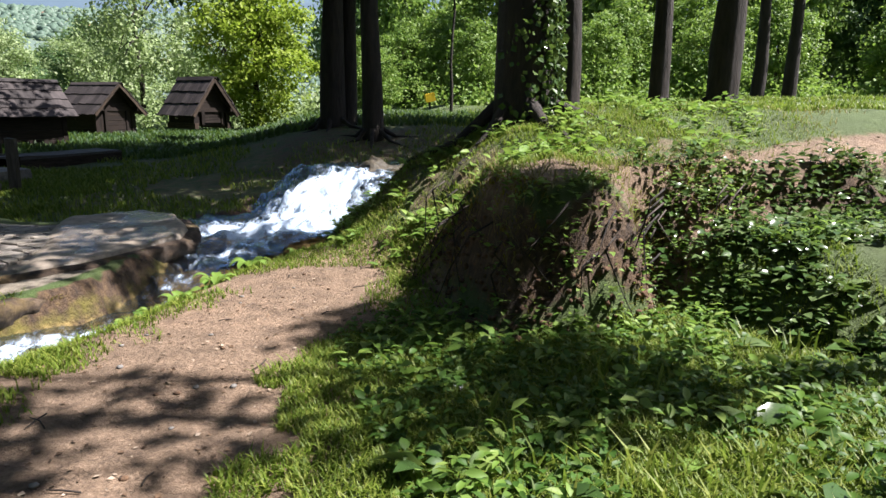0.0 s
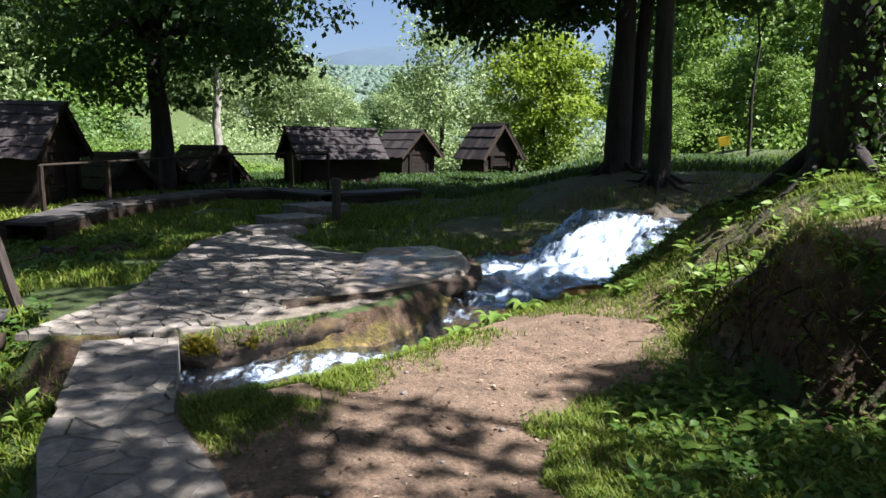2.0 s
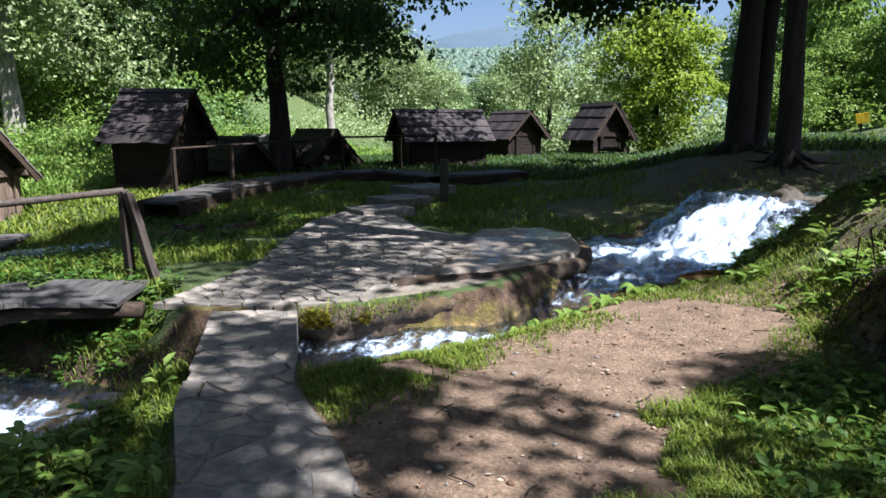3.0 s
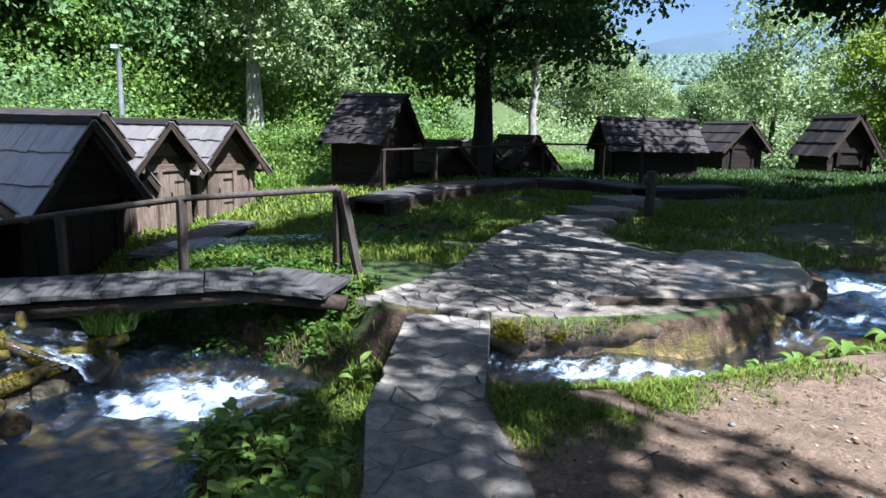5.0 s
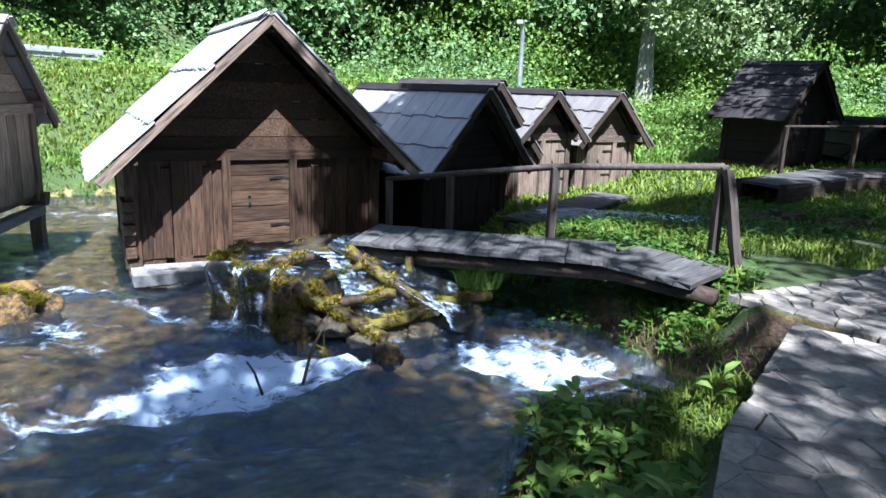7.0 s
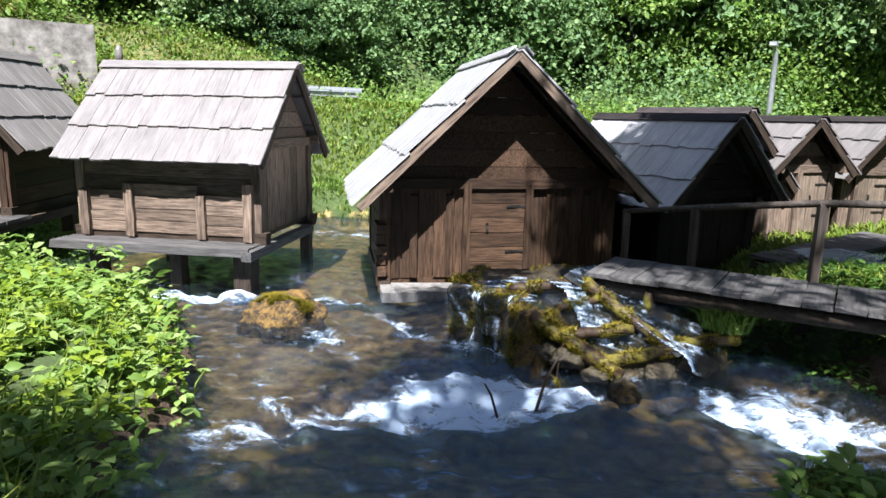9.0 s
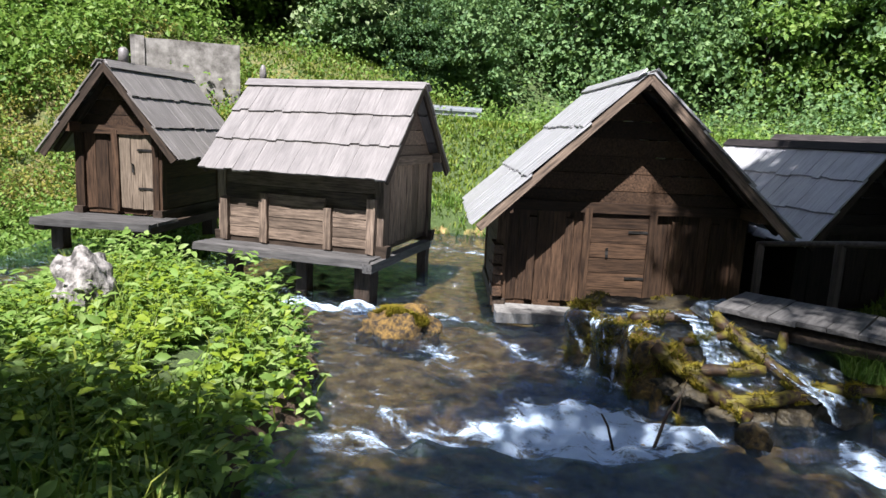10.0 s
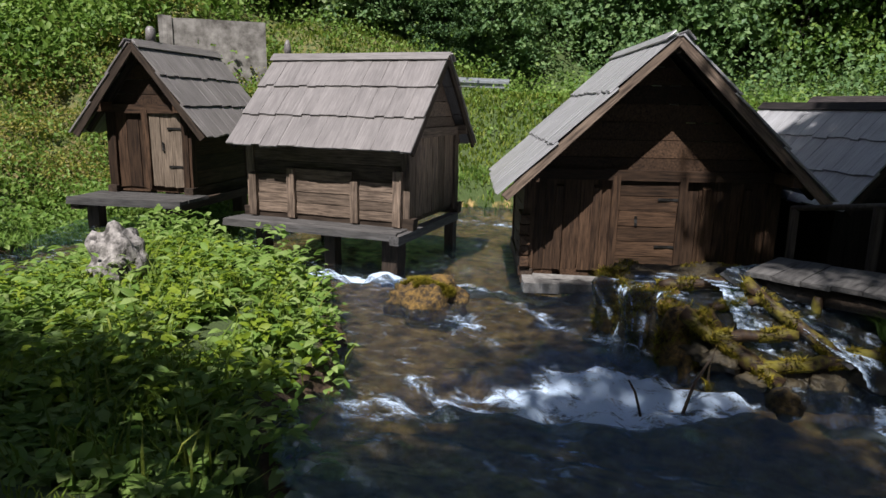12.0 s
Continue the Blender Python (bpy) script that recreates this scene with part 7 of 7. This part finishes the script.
# twigs and pebbles on the earth path
_tr = random.Random(31)
_k = 0
while _k < 40:
    _x, _y = _tr.uniform(-1.9, 1.2), _tr.uniform(1.6, 5.6)
    if float(line_d(EARTH_PATH, np.array([_x]), np.array([_y]))[0]) > 0.6 or float(poly_sd(BRIDGE, np.array([_x]), np.array([_y]))[0]) < 0.1:
        continue
    _k += 1
    _z = gz(_x, _y)
    if _k % 3:
        _s = _tr.uniform(0.008, 0.02)
        lump("pebble", _x, _y, _z + _s * 0.3, (_s * 1.2, _s, _s * 0.5), M_CLOD if _k % 2 else M_MORTAR, "small pebble on the earth path", _k, "pebble", 1, 0.3)
    else:
        _tw = thing("stick", pose(_x, _y, _z + 0.008, 0, 0, _tr.uniform(0, 360)), "thin dry twig on the earth path", "stick")
        _l = _tr.uniform(0.03, 0.08)
        tube_part("twig", _tw, [(-_l, 0, 0), (0, _tr.uniform(-0.02, 0.02), 0.004), (_l, 0, 0)], [0.004, 0.0035, 0.002], M_BARK, 5)

# wall, guard rail, lamp, bin, far houses
_w = thing("concrete_wall", pose(-15.0, -8.65, 0, 0, 0, 121.7), "weathered concrete wall above the rocky slope", "wall")
piece("block", board(2.3, 0.35, 1.6, M_CONCRETE, 1, 0.02), _w, pose(0, 0, 2.35))
piece("pier", board(0.3, 0.4, 2.0, M_CONCRETE, 2, 0.02), _w, pose(-1.1, 0, 2.2))
_g = thing("guard_rail", pose(0, 0, 0), "galvanised road guard rail", "guard rail")
plank(_g, "rail_band", (-19.0, -4.6, 2.0), (-19.36, -2.3, 1.94), 0.06, 0.26, M_STEEL, (1, 0, 0), 0)
plank(_g, "rail_rib", (-18.96, -4.6, 2.03), (-19.32, -2.3, 1.97), 0.09, 0.07, M_STEEL, (1, 0, 0), 0)
for _i in range(4):
    _f = _i / 3
    plank(_g, "rail_post", (-19.06 - 0.33 * _f, -4.5 + 2.1 * _f, 1.3), (-19.06 - 0.33 * _f, -4.5 + 2.1 * _f, 2.05), 0.1, 0.1, M_STEEL, (0, 1, 0), 0)
_l2 = thing("street_lamp", pose(-19.5, 9.1, -0.55), "pale steel street lamp against the wood", "street lamp")
tube_part("mast", _l2, [(0, 0, 0.5), (0, 0, 2.5), (0, 0, 3.75), (0.12, -0.1, 3.95), (0.4, -0.25, 4.0)], [0.09, 0.08, 0.07, 0.06, 0.05], M_STEEL, 10)
piece("lamp_head", board(0.4, 0.18, 0.1, M_STEEL, 1), _l2, pose(0.5, -0.3, 3.98, 0, 0, -30))
_b2 = thing("waste_bin", pose(3.85, 24.3, gz(3.85, 24.3)), "small yellow bin on a post", "bin")
plank(_b2, "post", (0, 0, -0.1), (0, 0, 0.7), 0.06, 0.06, M_IRON, (0, 1, 0), 0)
piece("body", board(0.34, 0.3, 0.3, M_YELLOW, 2), _b2, pose(0, 0, 0.62, 0, -12, 0))


def house(x, y, z, s, yaw, label):
    t = thing("house", pose(x, y, z, 0, 0, yaw), label, "house", "houses on the far slope")
    piece("wall", board(s, s * 0.8, s * 0.6, M_WHITE, 0), t, pose(0, 0, s * 0.25))
    bm = bmesh.new()
    v = [bm.verts.new(p) for p in ((-s * 0.55, -s * 0.5, s * 0.55), (s * 0.55, -s * 0.5, s * 0.55), (s * 0.55, s * 0.5, s * 0.55), (-s * 0.55, s * 0.5, s * 0.55), (-s * 0.55, 0, s), (s * 0.55, 0, s))]
    for f in ((0, 1, 5, 4), (2, 3, 4, 5), (1, 2, 5), (3, 0, 4), (3, 2, 1, 0)):
        bm.faces.new([v[i] for i in f])
    part("roof", bm, M_TILES, t)
    for k in (-0.28, 0.28):
        piece("window", board(s * 0.14, 0.06, s * 0.18, M_GLASS, 0), t, pose(s * k, -s * 0.4 - 0.02, s * 0.28))


_hr = random.Random(8)
for _i in range(9):
    _y = _hr.uniform(480, 660)
    _x = -_y * math.tan(radians(_hr.uniform(6, 30)))
    _k = (_y - 330) / 420
    _k = _k * _k * (3 - 2 * _k)
    house(_x, _y, -4 + 92 * (0.82 + 0.18 * math.cos((_x + 260) / 260)) * _k - 1.5, _hr.uniform(3.5, 5), _hr.uniform(-40, 40), "white house with a red tiled roof on the far slope")

# rootlets and clods on the torn face of the earth bank
_br = random.Random(21)
roots = thing("bank_roots", pose(0, 0, 0), "bare roots hanging out of the earth bank", "roots")
_edge = [Vector((x, y, 0)) for x, y in MOUND[2:9]]
for _i in range(30):
    _k = _br.uniform(0, len(_edge) - 1.01)
    _p = _edge[int(_k)].lerp(_edge[int(_k) + 1], _k - int(_k))
    _o = Vector((-0.75, -0.65, 0)) * _br.uniform(0.03, 0.12)
    _z0 = _br.uniform(0.35, 0.8)
    _ln = _br.uniform(0.15, 0.5)
    _w = Vector((_br.uniform(-0.25, 0.25), _br.uniform(-0.15, 0.15), 0))
    tube_part("root", roots, [_p - _o * 1.5 + Vector((0, 0, _z0 + 0.06)), _p + _o + Vector((0, 0, _z0)), _p + _o * 1.2 + _w * 0.5 + Vector((0, 0, _z0 - _ln * 0.5)), _p + _o * 0.8 + _w + Vector((0, 0, max(0.02, _z0 - _ln)))], [0.007, 0.006, 0.004, 0.002], M_BARK if _i % 3 else M_RAIL, 5, 0.1, _i)
_vs, _ff = [], []
_ico = bmesh.new()
bmesh.ops.create_icosphere(_ico, subdivisions=1, radius=1)
_iv = np.array([v.co[:] for v in _ico.verts])
_if = np.array([[v.index for v in f.verts] for f in _ico.faces])
_ico.free()
_r = np.random.default_rng(22)
for _i in range(520):
    _k = _r.uniform(0, len(_edge) - 1.01)
    _p = _edge[int(_k)].lerp(_edge[int(_k) + 1], _k - int(_k))
    _h = _r.uniform(0.02, 0.85)
    _b = 0.22 * (1 - _h) - 0.14
    _c = np.array([_p.x - 0.7 * _b + 0.05 * _r.normal(), _p.y - 0.6 * _b + 0.05 * _r.normal(), 0])
    _c[2] = min(_h, gz(_c[0], _c[1]) + 0.03)
    _ff.append(_if + _i * len(_iv))
    _vs.append(_c + _iv * _r.uniform(0.006, 0.026) * _r.uniform(0.5, 1.5, (len(_iv), 1)) * np.array([1, 1, 0.9]))
tagged(new("clods", mesh_np("clods", np.concatenate(_vs), np.concatenate(_ff), M_CLOD, True)), "dark crumbling clods on the earth bank's face", "earth", kind="stuff")

# worn, moss-grown edge of the paved place over the race, and the wet slab that overhangs it
M_EDGE, _t, _p, _o = nodes_of("mossy_edge_stone")
_v = coords(_t, (1, 1, 1), False)
_n1 = noise_of(_t, _v, 9, 7, 0.7)
_n2 = noise_of(_t, _v, 2.6, 5, 0.6)
_c = ramp(_t, _n1, [(0.34, (0.010, 0.007, 0.004)), (0.54, (0.045, 0.028, 0.016)), (0.75, (0.13, 0.092, 0.055))])
_c = mix(_t, ramp(_t, _n2, [(0.55, (0, 0, 0)), (0.68, (0.6, 0.6, 0.6))]), _c, mix(_t, _n1, (0.025, 0.016, 0.004), (0.15, 0.10, 0.018)))
_t.links.new(_c, _p.inputs["Base Color"])
_p.inputs["Roughness"].default_value = 0.85
bump(_t, _p, _n1, 1.0, 0.03)
M_SLAB, _t, _p, _o = nodes_of("wet_slab")
_v = coords(_t, (1, 1, 1), False)
_n1 = noise_of(_t, _v, 7, 8, 0.7)
_n2 = noise_of(_t, _v, 1.7, 5, 0.6)
_wet = ramp(_t, _n2, [(0.46, (0, 0, 0)), (0.56, (1, 1, 1))])
_c = ramp(_t, _n1, [(0.30, (0.10, 0.082, 0.06)), (0.55, (0.25, 0.21, 0.165)), (0.8, (0.38, 0.33, 0.27))])
_t.links.new(mix(_t, _wet, _c, mix(_t, 0.62, _c, (0.03, 0.028, 0.025))), _p.inputs["Base Color"])
_t.links.new(math_of(_t, "SUBTRACT", 0.75, math_of(_t, "MULTIPLY", _wet, 0.6)), _p.inputs["Roughness"])
bump(_t, _p, _n1, 0.7, 0.02)


def edge_face(name, line, lip, profile, mat, seed):
    """A worn stone face swept along a line: profile holds steps outwards and downwards."""
    pts = []
    for a, b in zip(line, line[1:]):
        k = max(2, round((b - a).length / 0.035))
        pts += [a.lerp(b, i / k) for i in range(k)]
    pts.append(line[-1])
    vs, ff, m = [], [], len(profile)
    for i, p in enumerate(pts):
        d = (pts[min(i + 4, len(pts) - 1)] - pts[max(i - 4, 0)]).normalized()
        for j, (o, z) in enumerate(profile):
            q = p + Vector((d.y, -d.x, 0)) * o + Vector((0, 0, z))
            n = noise.noise(q * 5.5 + Vector((seed, 0, 0))) * 0.05 + noise.noise(q * 13 + Vector((0, seed, 0))) * 0.035 + noise.noise(q * 29) * 0.014 + noise.noise(p * 1.9 + Vector((seed, 3, 0))) * 0.05
            grow = min(1.0, j / 2)
            vs.append(tuple(q + Vector((d.y, -d.x, 0)) * (n * grow) + Vector((0, 0, lip(p) + 0.4 * n * grow))))
    for i in range(len(pts) - 1):
        ff += [(i * m + j, i * m + j + 1, (i + 1) * m + j + 1, (i + 1) * m + j) for j in range(m - 1)]
    ob = new(name, mesh_np(name, vs, np.array(ff), mat, True))
    ob.parent = stone_path
    return ob


def edge_growth(ob, m, name, n, lo, hi, h, mat, label, seed):
    """Tufts rooted in a swept face, in uneven patches."""
    r = np.random.default_rng(seed)
    co = np.array([v.co[:] for v in ob.data.vertices]).reshape(-1, m, 3)
    i, j = r.integers(0, len(co) - 1, n), r.integers(lo, hi, n)
    p = co[i, j] + (co[i + 1, j] - co[i, j]) * r.random((n, 1)) + (co[i, j + 1] - co[i, j]) * r.random((n, 1))
    p = p[vnoise(p[:, 0] + seed, p[:, 1], 2.4) + 0.5 * vnoise(p[:, 0], p[:, 1] + seed, 7) > 0.78]
    blades(name, p[:, :2], h, mat, label, seed, 1.5, 0.0045, lambda x, y: p[:, 2])


_front = [Vector((x, y, 0)) for x, y in ((-3.02, 4.20), (-2.84, 4.26), (-2.55, 4.52), (-2.28, 4.90), (-2.05, 5.22), (-1.92, 5.55), (-1.88, 5.80), (-2.0, 6.0))]
_edge_ob = edge_face("mossy_edge", _front, lambda p: 0.005, ((-0.20, -0.04), (-0.10, 0.0), (-0.02, -0.005), (0.03, -0.02), (0.06, -0.045), (0.07, -0.075), (0.065, -0.11), (0.03, -0.14), (0.01, -0.18), (0.0, -0.22), (0.02, -0.29), (0.05, -0.42)), M_EDGE, 3)
edge_growth(_edge_ob, 12, "moss_fringe", 9000, 2, 6, 0.035, L_MOSS, "golden moss on the lip of the paving", 54)
edge_growth(_edge_ob, 12, "lip_grass", 700, 1, 5, 0.07, L_GRASS, "grass tufts hanging over the paving's lip", 55)
SLAB = [(-2.85, 5.15), (-2.35, 5.52), (-1.98, 5.82), (-1.70, 6.28), (-1.42, 6.78), (-1.44, 7.25), (-1.72, 8.0), (-2.15, 8.35), (-3.1, 7.75), (-3.15, 6.3)]


def slab_z(x, y):
    sd = poly_sd(SLAB, x, y) + 0.03 * (vnoise(x, y, 2.6) - 0.5) + 0.02 * (vnoise(x, y, 8.0) - 0.5)
    top = 0.085 + 0.02 * (vnoise(x, y, 2.2) - 0.5) + 0.022 * (vnoise(x, y, 7) - 0.5) + 0.05 * sstep(6.0, 7.4, y)
    inner = sstep(-2.5, -2.9, x + 0.2 * (y - 6.5))
    return top - 0.40 * sstep(-0.05, 0.045, sd) * (1 - inner) - 0.16 * inner


_me, _v = sheet("overhanging_slab", np.arange(-3.3, -1.2, 0.03), np.arange(5.0, 8.6, 0.03), slab_z, M_SLAB, lambda x, y: poly_sd(SLAB, x, y) < 0.07)
_sl = new("overhanging_slab", _me)
_sl.parent = stone_path
tagged(_sl, "wet brown rock slab at the fall")
_front = [Vector((x, y, 0)) for x, y in ((-2.75, 5.22), (-2.34, 5.52), (-1.97, 5.82), (-1.70, 6.26), (-1.40, 6.76), (-1.41, 7.25), (-1.66, 7.9))]
edge_face("slab_brow", _front, lambda p: 0.06, ((-0.12, -0.02), (-0.03, 0.015), (0.05, 0.0), (0.09, -0.05), (0.085, -0.10), (0.03, -0.16), (0.0, -0.24), (0.02, -0.45)), M_EDGE, 9)

# the single stones of the path
paving(stone_path, [(-1.2, 0.95), (-0.72, 1.52), (-1.62, 2.48), (-2.2, 2.97), (-2.6, 2.5), (-2.06, 1.97)], 0.18, 1)
paving(stone_path, [(-2.2, 2.97), (-2.48, 3.38), (-3.05, 4.21), (-3.65, 3.95), (-2.6, 2.5)], 0.18, 2)
paving(stone_path, [(-4.25, 3.95), (-3.3, 4.25), (-2.7, 4.65), (-2.55, 7.4), (-3.6, 7.7), (-4.4, 5.4)], 0.165, 3, 0.012, 0.06)
paving(stone_path, [(-4.4, 5.45), (-3.62, 7.75), (-4.6, 8.9), (-5.5, 9.2), (-5.4, 7.9)], 0.175, 4, 0.012, 0.06)
